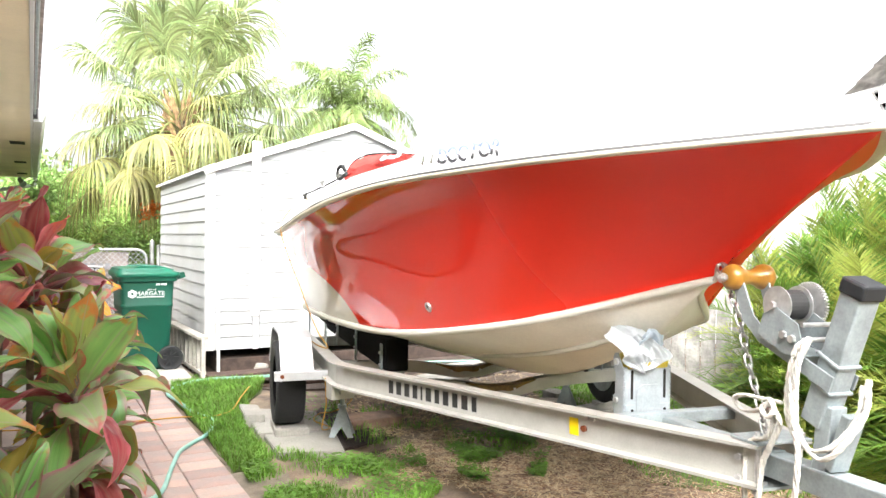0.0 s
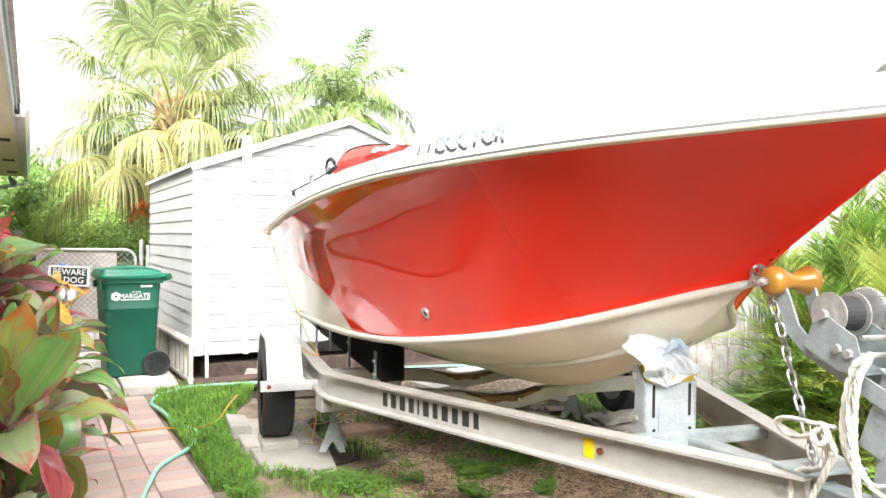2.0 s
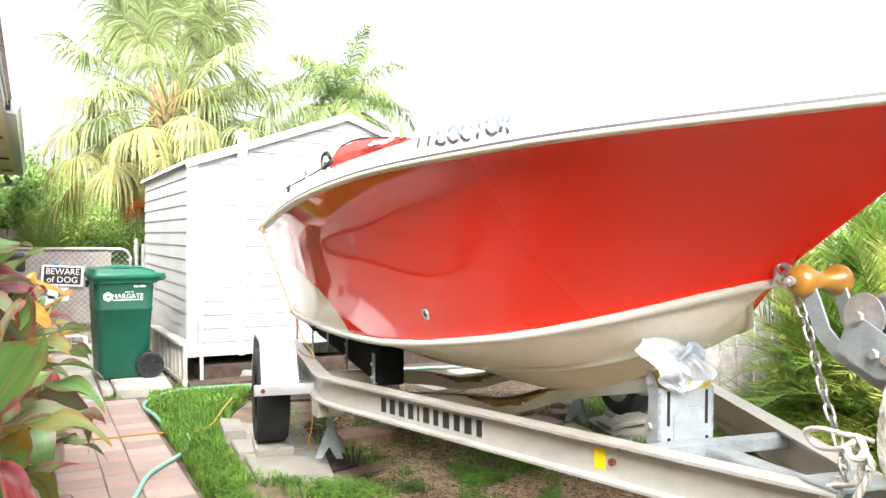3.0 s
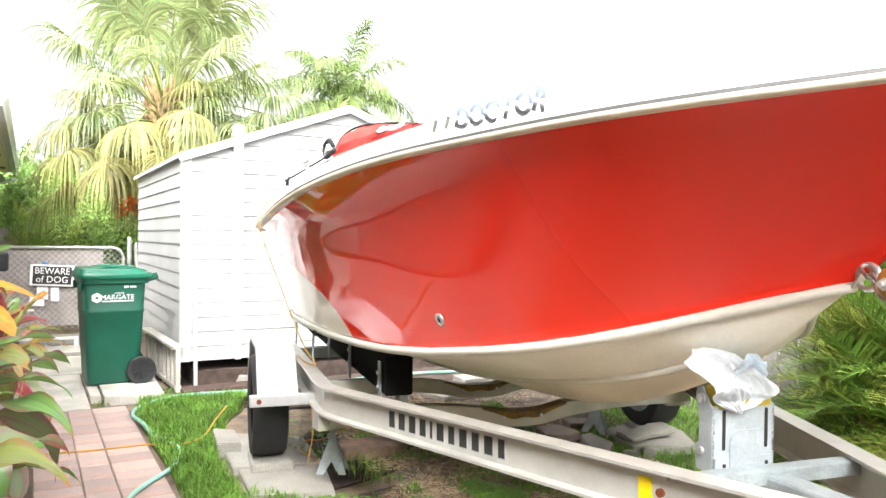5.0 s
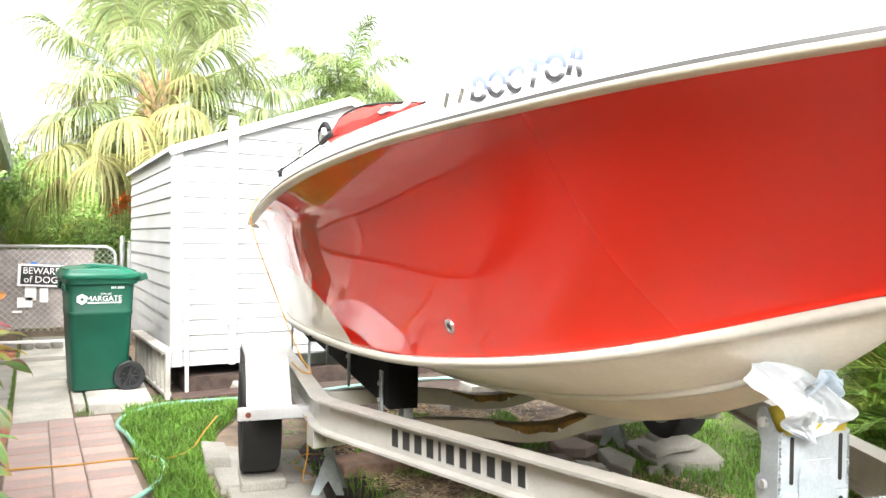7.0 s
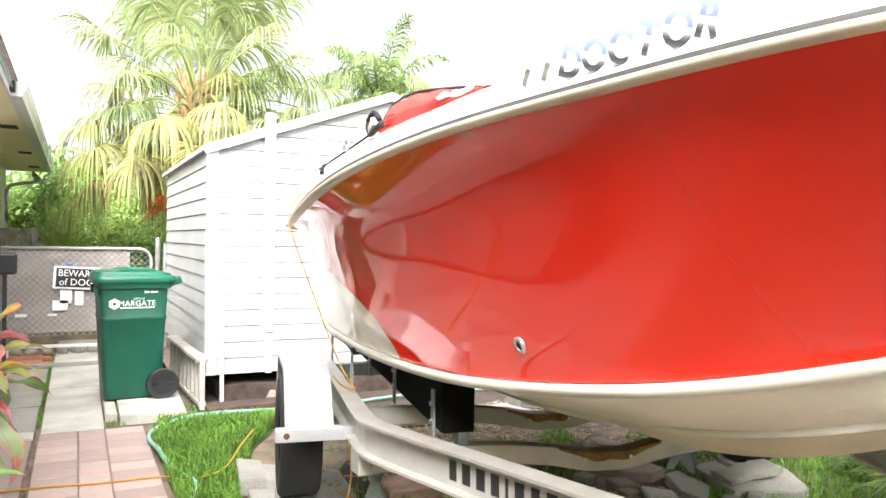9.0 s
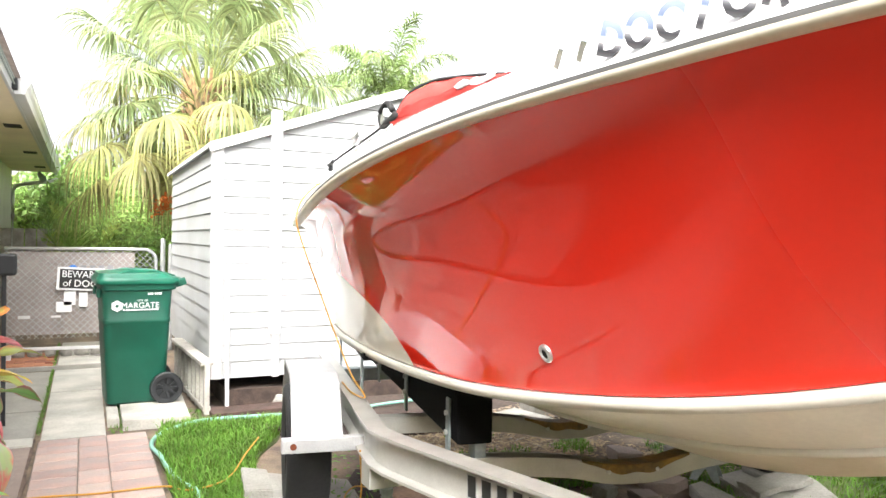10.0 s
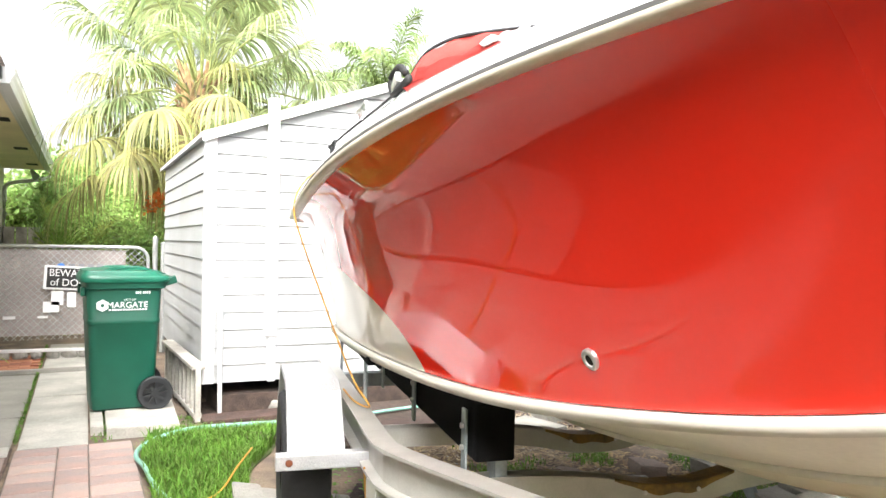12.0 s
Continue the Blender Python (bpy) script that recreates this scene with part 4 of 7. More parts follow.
# ---- trailer fittings ----
def bracket_tower():
    plate_m = pose(0.555, 0.07, 0)

    def upright(outline, x0, x1):
        """A plate across the boat from an outline in width and height."""
        b = plate(outline, x0, x1)
        for v in b.verts:
            y, z, x = v.co
            v.co = (x, y, z)
        bmesh.ops.recalc_face_normals(b, faces=b.faces)
        return b

    tw = part("keel_bracket", upright([(-0.118, 0.665), (-0.118, 0.873), (-0.112, 0.88), (0.112, 0.88), (0.118, 0.873), (0.118, 0.665)], -0.005, 0.005), M_ZINC, TRAILER, "galvanised keel bracket plate", m=plate_m)
    for y in (0.1175, -0.1175):
        # waisted side ear with a rounded head
        b = plate([(-0.004, 0.665), (0.07, 0.665), (0.076, 0.69), (0.08, 0.72), (0.076, 0.745), (0.062, 0.755), (0.058, 0.84), (0.075, 0.88), (0.078, 0.915), (0.066, 0.936), (0.048, 0.938), (0.032, 0.915), (0.012, 0.885), (-0.004, 0.875)], y - 0.004, y + 0.004)
        for v in b.verts:
            x, z, w = v.co
            v.co = (x, w, z)
        bmesh.ops.recalc_face_normals(b, faces=b.faces)
        part("bracket_side", b, M_ZINC, tw)
        bm = bmesh.new()
        sweep(bm, [(-0.004 + 0.0006 * math.sin(9 * i), y * 0.985, 0.668 + 0.01 * i) for i in range(21)], circle(0.0045, 6))
        part("weld_bead", bm, M_ZINC, tw, "lumpy galvanised weld", True)
    part("backing_plate", upright([(-0.062, 0.665), (-0.062, 0.795), (-0.052, 0.802), (0.028, 0.802), (0.05, 0.785), (0.056, 0.765), (0.056, 0.665)], -0.012, -0.005), M_ZINC, tw)
    for y0, y1 in ((0.058, 0.112), (-0.112, -0.064)):
        part("lower_strap", upright([(y0, 0.668), (y0, 0.715), (y1, 0.715), (y1, 0.668)], -0.010, -0.005), M_ZINC, tw)
    # slots and bolt holes are solid dark pieces coloured like their inner shade
    for y in (0.078, -0.088):
        bm = bmesh.new()
        box(bm, (-0.006, y, 0.803), (0.003, 0.0115, 0.118))
        for z in (0.744, 0.862):
            rod(bm, (-0.0075, y, z), (-0.0045, y, z), 0.0057, seg=12)
        part("slot_shade", bm, M_DARK, tw, "dark inlay for the shade in an adjusting slot")
        bm = bmesh.new()
        rod(bm, (-0.0115, y, 0.69), (-0.0085, y, 0.69), 0.007, seg=12)
        part("bolt_hole_shade", bm, M_DARK, tw, "dark disc for the shade in a bolt hole")
    bm = bmesh.new()
    rod(bm, (0.03, -0.1, 0.9), (0.03, 0.1, 0.9), 0.045, seg=18)
    part("keel_roller", bm, M_YELLOWPU, tw, "yellow keel roller", True)
    bm = bmesh.new()
    rod(bm, (0.045, 0.12, 0.9), (0.045, 0.134, 0.9), 0.015, seg=8)
    part("bolt", bm, M_STEEL, tw)
    bm = bmesh.new()
    rod(bm, (0.045, 0.12, 0.73), (0.045, 0.132, 0.73), 0.013, seg=8)
    part("bolt", bm, M_STEEL, tw)
    bm = bmesh.new()
    box(bm, (0.25, 0.0, 0.64), (0.8, 0.09, 0.075), (0, 2.5, 0), 0.006)
    part("tongue_tail", bm, M_GALV, TRAILER)


M_ZINC = mat("bright_zinc", (0.43, 0.475, 0.5), 0.4, metal=0.25, vary=0.1, scale=14, bump=0.1, bscale=90)
M_YELLOWPU = mat("yellow_polyurethane", (0.65, 0.5, 0.05), 0.35, vary=0.08)
bracket_tower()


M_BLUECLOTH = mat("blue_cloth", (0.68, 0.78, 0.87), 0.85, vary=0.1, scale=14, bump=0.5, bscale=60)


def rag():
    """A cloth draped between keel and bracket, lower corner hanging over the plate."""
    bm = bmesh.new()
    n = 84
    grid = []
    for i in range(n):
        row = []
        for j in range(n):
            u, v = i / (n - 1) - 0.5, j / (n - 1)
            crease = sum(0.007 * math.exp(-abs(u * cu + v * cv - c0) / 0.035) for cu, cv, c0 in ((0.5, 1.0, 0.62), (0.75, 0.6, 0.1), (-0.6, 1.0, 0.2), (1.0, -0.35, -0.32), (0.9, 0.3, 0.36), (-0.3, 1.0, 0.78)))
            flap = 0.011 * math.tanh((v - 0.24 - 0.6 * (0.35 - u)) / 0.014) * max(0, min(1, 3 * (u + 0.25)))
            fold = 0.014 * math.sin(8 * u + 4 * v) + 0.02 * noise.noise((4 * u, 3 * v, 2)) + 0.012 * noise.noise((11 * u + 5 * v, 4 * v, 6)) - crease - flap
            half = 0.122 * (1 - 0.97 * (max(0, v - 0.5) / 0.5) ** 2.0) * (0.92 + 0.08 * math.sin(3 * v))
            s = 0.535 - 0.05 * math.sin(math.pi * min(1, v * 1.3)) + fold + 0.09 * (1 - v) * (1 - v)
            row.append(bm.verts.new((s, 0.14 + 2 * half * u - 0.028 * v - 0.02 * math.sin(math.pi * v), 1.025 - 0.165 * v + 0.04 * math.cos(4 * u) * (1 - v) + 0.008 * noise.noise((9 * u, 2, 5)) * (1 - v))))
        grid.append(row)
    for a, b in zip(grid, grid[1:]):
        for j in range(n - 1):
            bm.faces.new((a[j], a[j + 1], b[j + 1], b[j]))
    bmesh.ops.solidify(bm, geom=bm.faces[:], thickness=0.004)
    root = thing("rag", "crumpled white and pale blue rag stuffed under the keel", "cloth", BOAT)
    part("cloth", bm, M_CLOTH, root, "white crumpled cloth", True)
    for k, (w0, z0, wide) in enumerate(((0.075, 1.046, 0.056), (0.088, 1.03, 0.06))):
        bm = bmesh.new()
        rows = []
        for i in range(24):
            u = i / 23 - 0.5
            lift = 0.007 * math.sin(6 * u + 2 * k) + 0.01 * noise.noise((5 * u, k, 1)) - 0.05 * u * u
            rows.append([(0.505 + 0.02 * v + 0.007 * math.sin(11 * u + 3 * v + k) - 0.008 * k - 0.012 * math.sin(math.pi * v), w0 + 2 * wide * u, z0 + lift - 0.032 * v + 0.008 * math.cos(7 * u)) for v in (0, 0.25, 0.5, 0.75, 1.0)])
        loft(bm, rows)
        bmesh.ops.solidify(bm, geom=bm.faces[:], thickness=0.006)
        part("fold", bm, M_BLUECLOTH, root, "pale blue folded edge", True)


rag()


def winch_post():
    bm = bmesh.new()
    box(bm, (-0.415, 0, 1.075), (0.082, 0.082, 0.5), (0, -19.5, 0), 0.006)
    post = part("winch_post", bm, M_GALV, TRAILER, "galvanised winch post tube")
    bm = bmesh.new()
    box(bm, (-0.495, 0, 1.295), (0.098, 0.098, 0.055), (0, -19.5, 0), 0.01)
    part("post_cap", bm, M_PLASTIC, post, "black plastic cap")
    for z in (1.06, 0.97):
        bm = bmesh.new()
        box(bm, (-0.355 - 0.354 * (z - 0.906), 0, z), (0.1, 0.1, 0.012), (0, -26, 0), 0.004)
        part("post_band", bm, M_GALV, post, "steel clamp band")
    bm = bmesh.new()
    box(bm, (-0.375, 0.0, 0.79), (0.06, 0.065, 0.24), (0, -6, 0), 0.004)
    box(bm, (-0.44, 0.0, 0.8), (0.03, 0.075, 0.2), (0, -19, 0), 0.004)
    part("post_leg", bm, M_GALV, post)
    # arm to the bow roller
    for sg in (1, -1):
        bm = bmesh.new()
        sweep(bm, [(-0.43, sg * 0.05, 0.985), (-0.12, sg * 0.05, 1.105), (-0.06, sg * 0.055, 1.16), (0.0, sg * 0.06, 1.30)],
              [(0.004, 0.026), (0.004, -0.026), (-0.004, -0.026), (-0.004, 0.026)])
        part("roller_arm", bm, M_GALV, post, "galvanised roller arm")
    bm = bmesh.new()
    prof = [(0.012, -0.1), (0.034, -0.098), (0.046, -0.086), (0.05, -0.068), (0.046, -0.05), (0.032, -0.026), (0.026, 0.0), (0.032, 0.026), (0.046, 0.05), (0.05, 0.068), (0.046, 0.086), (0.034, 0.098), (0.012, 0.1)]
    loft(bm, [[(0.01 + r * math.cos(a), y, 1.305 + r * math.sin(a)) for r, y in prof] for a in (2 * math.pi * i / 36 for i in range(37))])
    bmesh.ops.remove_doubles(bm, verts=bm.verts, dist=0.0004)
    bow = part("bow_roller", bm, M_ROLLER, post, "amber polyurethane bow roller", True)
    bm = bmesh.new()
    rod(bm, (0.01, -0.13, 1.305), (0.01, 0.13, 1.305), 0.008)
    for y in (-0.112, 0.112):
        rod(bm, (0.01, y - 0.006, 1.305), (0.01, y + 0.006, 1.305), 0.016, seg=6)
    part("roller_axle", bm, M_STEEL, bow)
    # winch
    wx, wz = -0.205, 1.185
    bm = bmesh.new()
    for y in (0.075, -0.05):
        v = plate([(wx + 0.075, wz - 0.07), (wx + 0.05, wz + 0.0), (wx - 0.01, wz + 0.03), (wx - 0.11, wz - 0.02), (wx - 0.14, wz - 0.12), (wx - 0.05, wz - 0.125)], -0.002, 0.002)
        for vert in v.verts:
            x, z, d = vert.co
            vert.co = (x, y + d, z)
        me = bpy.data.meshes.new("tmp")
        v.to_mesh(me)
        v.free()
        bm.from_mesh(me)
        bpy.data.meshes.remove(me)
    box(bm, (wx - 0.04, 0.012, wz - 0.11), (0.17, 0.125, 0.005), (0, -10, 0))
    bmesh.ops.recalc_face_normals(bm, faces=bm.faces)
    win = part("winch_frame", bm, M_GALV, post, "steel winch side plates")
    for y in (0.062, -0.03):
        bm = bmesh.new()
        rod(bm, (wx, y - 0.002, wz + 0.035), (wx, y + 0.002, wz + 0.035), 0.066, seg=32)
        part("reel_flange", bm, M_STEEL, win, "bright steel reel flange")
    bm = bmesh.new()
    for i in range(44):
        a = 2 * math.pi * i / 44
        box(bm, (wx - 0.02 + 0.076 * math.cos(a), -0.058, wz + 0.035 + 0.076 * math.sin(a)), (0.01, 0.012, 0.006), (0, -math.degrees(a), 0))
    rod(bm, (wx - 0.02, -0.064, wz + 0.035), (wx - 0.02, -0.052, wz + 0.035), 0.074, seg=44)
    part("gear", bm, M_STEEL, win, "toothed steel gear")
    bm = bmesh.new()
    rod(bm, (wx, -0.028, wz + 0.035), (wx, 0.06, wz + 0.035), 0.052, seg=24)
    part("strap_reel", bm, M_STRAP, win, "dark strap wound on the reel")
    for dx, dz in ((0, 0.035), (-0.05, -0.06), (-0.09, -0.07)):
        bm = bmesh.new()
        rod(bm, (wx + dx, 0.075, wz + dz), (wx + dx, 0.09, wz + dz), 0.014, seg=6)
        part("bolt", bm, M_STEEL, win)
    for z in (-0.02, -0.07):
        bm = bmesh.new()
        rod(bm, (wx - 0.125, 0.075, wz + z), (wx - 0.125, -0.1, wz + z), 0.008)
        part("cross_bolt", bm, M_STEEL, win)


winch_post()


def chain():
    root = thing("safety_chain", "galvanised safety chain hanging from the bow eye", "chain", BOAT)
    line = bezier([(0.14, 0.02, 1.33), (0.07, 0.035, 1.26), (0.005, 0.04, 1.14), (-0.048, 0.04, 0.987), (-0.105, 0.04, 0.855), (-0.153, 0.05, 0.735)], 24)
    # even spacing
    d = [0.0]
    for a, b in zip(line, line[1:]):
        d.append(d[-1] + (b - a).length)
    step = 0.039
    bm = bmesh.new()
    ring = []
    r, l = 0.0115, 0.0135
    for i in range(16):
        a = 2 * math.pi * i / 16
        ring.append(Vector((r * math.cos(a), 0, r * math.sin(a) + (l if math.sin(a) > 0 else -l))))
    sweep(bm, ring + [ring[0]], circle(0.0048, 8), up=Vector((0, 1, 0)), cap=False)
    me = mesh_of("link", bm, M_LINK, True)
    k, s = 0, 0.0
    while s < d[-1]:
        j = max(i for i, q in enumerate(d) if q <= s)
        p = line[j]
        t = (line[min(j + 1, len(line) - 1)] - line[max(j - 1, 0)]).normalized()
        ob = new("link", me)
        ob.parent = root
        ob.matrix_basis = Matrix.Translation(p) @ t.to_track_quat("Z", "Y").to_matrix().to_4x4() @ pose(0, 0, 0, 0, 0, 90 * (k % 2) + 20)
        k, s = k + 1, s + step


chain()


def rope():
    root = thing("mooring_rope", "white braided rope coiled round the winch post", "rope", BOAT)
    runs = [
        [(-0.36, 0.08, 1.12), (-0.33, 0.1, 1.08), (-0.30, 0.1, 0.95), (-0.31, 0.1, 0.84), (-0.38, 0.1, 0.775), (-0.47, 0.09, 0.80), (-0.53, 0.05, 0.9), (-0.53, 0.03, 1.0)],
        [(-0.38, 0.09, 1.13), (-0.355, 0.11, 1.05), (-0.345, 0.11, 0.92), (-0.36, 0.11, 0.82), (-0.43, 0.1, 0.755), (-0.5, 0.09, 0.8), (-0.555, 0.05, 0.92), (-0.54, 0.02, 1.02)],
        [(-0.37, 0.08, 1.13), (-0.33, 0.11, 0.99), (-0.35, 0.12, 0.86), (-0.37, 0.12, 0.75), (-0.36, 0.12, 0.6), (-0.35, 0.12, 0.45)],
        [(-0.27, 0.1, 0.9), (-0.2, 0.12, 0.9), (-0.12, 0.12, 0.895), (-0.06, 0.11, 0.87), (-0.09, 0.1, 0.835), (-0.17, 0.11, 0.85), (-0.24, 0.12, 0.875), (-0.29, 0.12, 0.84), (-0.25, 0.12, 0.75), (-0.2, 0.11, 0.66), (-0.2, 0.12, 0.5), (-0.21, 0.12, 0.35)],
        [(-0.26, 0.11, 0.87), (-0.24, 0.12, 0.78), (-0.15, 0.11, 0.74), (-0.12, 0.11, 0.68), (-0.12, 0.11, 0.5), (-0.125, 0.11, 0.3)],
        [(-0.26, 0.13, 0.9), (-0.235, 0.145, 0.875), (-0.26, 0.145, 0.85), (-0.285, 0.14, 0.88), (-0.25, 0.13, 0.91), (-0.23, 0.12, 0.86)],
    ]
    for pts in runs:
        line = bezier(pts, 12)
        bm = bmesh.new()
        for q in range(3):
            path = []
            for i, p in enumerate(line):
                a = i * 0.55 + q * 2.094
                path.append(p + Vector((0.0045 * math.cos(a), 0.0045 * math.sin(a), 0.002 * math.sin(a))))
            sweep(bm, path, circle(0.0065, 6))
        part("rope_run", bm, M_ROPE, root, "", True)


rope()


def rail_marks():
    def on_rail(s, dz=0.0, out=0.0):
        # outer face of the starboard rail's web
        w = 0.085 + (s + 0.17) * (1.04 - 0.085) / 2.37
        return pose(s, w + 0.0075 + out, rail_z(s) + dz, 0, 2.1, 21.9)
    widths = (0.046, 0.05, 0.05, 0.046, 0.02, 0.05, 0.042, 0.05, 0.046, 0.052, 0.04)
    run = 1.872
    gap = (1.872 - 1.175 - sum(widths)) / (len(widths) - 1)
    for wide in widths:
        s = run - wide / 2
        run -= wide + gap
        bm = bmesh.new()
        box(bm, (0, 0, 0), (wide - 0.006, 0.003, 0.072), bevel=0.0)
        part("lettering_bar", bm, M_BLACK, TRAILER, "black decal bar with grey edge", m=on_rail(s))
        bm = bmesh.new()
        box(bm, (0, 0, 0), (wide + 0.005, 0.0015, 0.083))
        part("lettering_edge", bm, M_DECALGREY, TRAILER, m=on_rail(s))
    bm = bmesh.new()
    box(bm, (0, 0, 0), (0.05, 0.003, 0.075), bevel=0.001)
    part("sticker", bm, M_YELLOW, TRAILER, "bright yellow sticker", m=on_rail(0.6, 0.0))
    bm = bmesh.new()
    rod(bm, (0.0, 0, 0), (0, 0.012, 0), 0.014, seg=14)
    part("side_reflector", bm, M_AMBER, TRAILER, "small red reflector", m=on_rail(0.545, 0.0))
    for s, dz in ((-0.1, 0.02), (-0.1, -0.055), (0.5, 0.05), (0.53, 0.05)):
        bm = bmesh.new()
        rod(bm, (0.0, 0, 0), (0, 0.014, 0), 0.013, seg=6)
        part("bolt", bm, M_STEEL, TRAILER, m=on_rail(s, dz))
    # apex plates and U-bolts
    for z in (0.735, 0.575):
        bm = bmesh.new()
        box(bm, (-0.12, 0, z), (0.14, 0.24, 0.012), bevel=0.003)
        part("apex_plate", bm, M_GALV, TRAILER)
    for y in (0.095, -0.095):
        bm = bmesh.new()
        rod(bm, (-0.16, y, 0.54), (-0.16, y, 0.77), 0.008)
        rod(bm, (-0.16, y, 0.745), (-0.16, y, 0.757), 0.016, seg=6)
        rod(bm, (-0.16, y, 0.553), (-0.16, y, 0.565), 0.016, seg=6)
        part("u_bolt", bm, M_STEEL, TRAILER)
    # bunk posts
    for s, w in ((2.47, 0.818), (3.3, 0.818), (4.1, 0.818), (2.47, -0.818), (4.1, -0.818)):
        bm = bmesh.new()
        box(bm, (s, w, 0.62), (0.05, 0.012, 0.24), (0, 0, 0), 0.004)
        gp = part("bunk_post", bm, M_GALV, TRAILER, "perforated galvanised bunk post")
        for z in (0.6, 0.68):
            bm = bmesh.new()
            rod(bm, (s - 0.005, w + math.copysign(0.006, w), z), (s - 0.005, w + math.copysign(0.018, w), z), 0.011, seg=6)
            part("bolt", bm, M_STEEL, gp)
    for sg in (1, -1):
        bm = bmesh.new()
        box(bm, (2.44, sg * 0.7, 0.53), (0.09, 0.05, 0.12), bevel=0.004)
        part("bunk_foot", bm, M_GALV, TRAILER)
        # hanger under the bend
        bm = bmesh.new()
        box(bm, (2.5, sg * 1.08, 0.44), (0.10, 0.16, 0.1), (0, 0, 10 * sg), 0.003)
        part("crossmember_end", bm, M_ALU, TRAILER)
    # dropped crossmembers: channels that dip under the keel, with a stained keel pad in each dip
    for s, z in ((2.42, 0.0), (3.08, 0.02)):
        line = bezier([(s, w, z + h) for w, h in ((1.1, 0.47), (0.8, 0.468), (0.55, 0.462), (0.3, 0.438), (0.12, 0.402), (0, 0.396), (-0.12, 0.402),
                                                  (-0.3, 0.438), (-0.55, 0.462), (-0.8, 0.468), (-1.1, 0.47))], 5)
        bm = bmesh.new()
        sweep(bm, line, [(-0.04, 0.04), (-0.04, -0.04), (0.04, -0.04), (0.04, 0.04), (0.034, 0.04), (0.034, -0.034), (-0.034, -0.034), (-0.034, 0.04)])
        cross = part("drop_crossmember", bm, M_ALU, TRAILER, "aluminium channel crossmember dipping under the keel")
        bm = bmesh.new()
        mid = [p for p in line if abs(p.y) < 0.26]
        rows = []
        for i, p in enumerate(mid):
            t = i / (len(mid) - 1)
            deep = 0.034 * math.sin(math.pi * t) ** 0.6 + 0.006 * math.sin(17 * t + s)
            rows.append([(s - 0.044, p.y, p.z + 0.046), (s - 0.047, p.y, p.z + 0.04), (s - 0.046, p.y, p.z + 0.04 - max(0.004, deep)), (s - 0.041, p.y, p.z + 0.038 - max(0.004, deep))])
        loft(bm, rows)
        loft(bm, [[(s + 0.04, p.y, p.z + 0.046), (s - 0.044, p.y, p.z + 0.046)] for p in mid])
        pad = part("keel_pad", bm, M_WETWOOD, cross, "amber brown stained keel pad")
        for w in (0.13, -0.1):
            bm = bmesh.new()
            rod(bm, (s - 0.05, w, z + 0.415), (s - 0.04, w, z + 0.415), 0.009, seg=8)
            part("bolt", bm, M_STEEL, cross)
    for sg in (1, -1):
        bm = bmesh.new()
        box(bm, (3.65, sg * 1.03, 0.82), (1.15, 0.07, 0.035), (0, 0, -1.5 * sg), 0.006)
        guide = part("side_guide", bm, M_CARPET, TRAILER, "black carpeted side guide under the chine")
        for s in (3.25, 4.1):
            bm = bmesh.new()
            box(bm, (s, sg * 1.06, 0.69), (0.045, 0.012, 0.25), bevel=0.003)
            part("guide_post", bm, M_GALV, guide, "galvanised guide post")


M_WETWOOD = mat("stained_pad", (0.3, 0.17, 0.035), 0.3, vary=0.3, scale=14, bump=0.3, second=(0.12, 0.08, 0.025))
M_DECALGREY = mat("decal_grey", (0.4, 0.4, 0.39), 0.5, vary=0.04)
rail_marks()


def jack_stand(x, y, z, turn, h):
    """A folded steel stand: splayed forked foot and a screw post."""
    root = thing("jack_stand", "grey steel jack stand under the trailer frame", "jack stand", pose(x, y, z, 0, 0, turn), group="jack stands")
    bm = bmesh.new()
    for a in (0, 180):
        v = [Vector((0.02, -0.018, 0.19)), Vector((0.02, 0.018, 0.19)), Vector((0.06, 0.085, 0.0)), Vector((0.06, 0.045, 0.0)), Vector((0.045, 0.0, 0.07)), Vector((0.06, -0.045, 0.0)), Vector((0.06, -0.085, 0.0))]
        m = pose(0, 0, 0, 0, 0, a)
        bm.faces.new([bm.verts.new(m @ q) for q in v])
    bmesh.ops.recalc_face_normals(bm, faces=bm.faces)
    bmesh.ops.solidify(bm, geom=bm.faces[:], thickness=0.005)
    part("stand_base", bm, M_GALV, root)
    bm = bmesh.new()
    rod(bm, (0, 0, 0.17), (0, 0, h), 0.016, seg=12)
    rod(bm, (0, 0, 0.19), (0, 0, 0.215), 0.03, seg=8)
    part("screw_post", bm, M_GALV, root)


def at_boat(s, w):
    p = BOAT @ Vector((s, w, 0))
    return p.x, p.y


x, y = at_boat(2.75, 1.02)
jack_stand(x, y, 0.075, 62, 0.36)
x, y = at_boat(3.24, -0.95)
jack_stand(x, y, 0.04, 35, 0.42)

# ---- hanging cord, hose, ground cord ----
def wpt(s, w, z):
    x, y = at_boat(s, w)
    return (x, y, z)


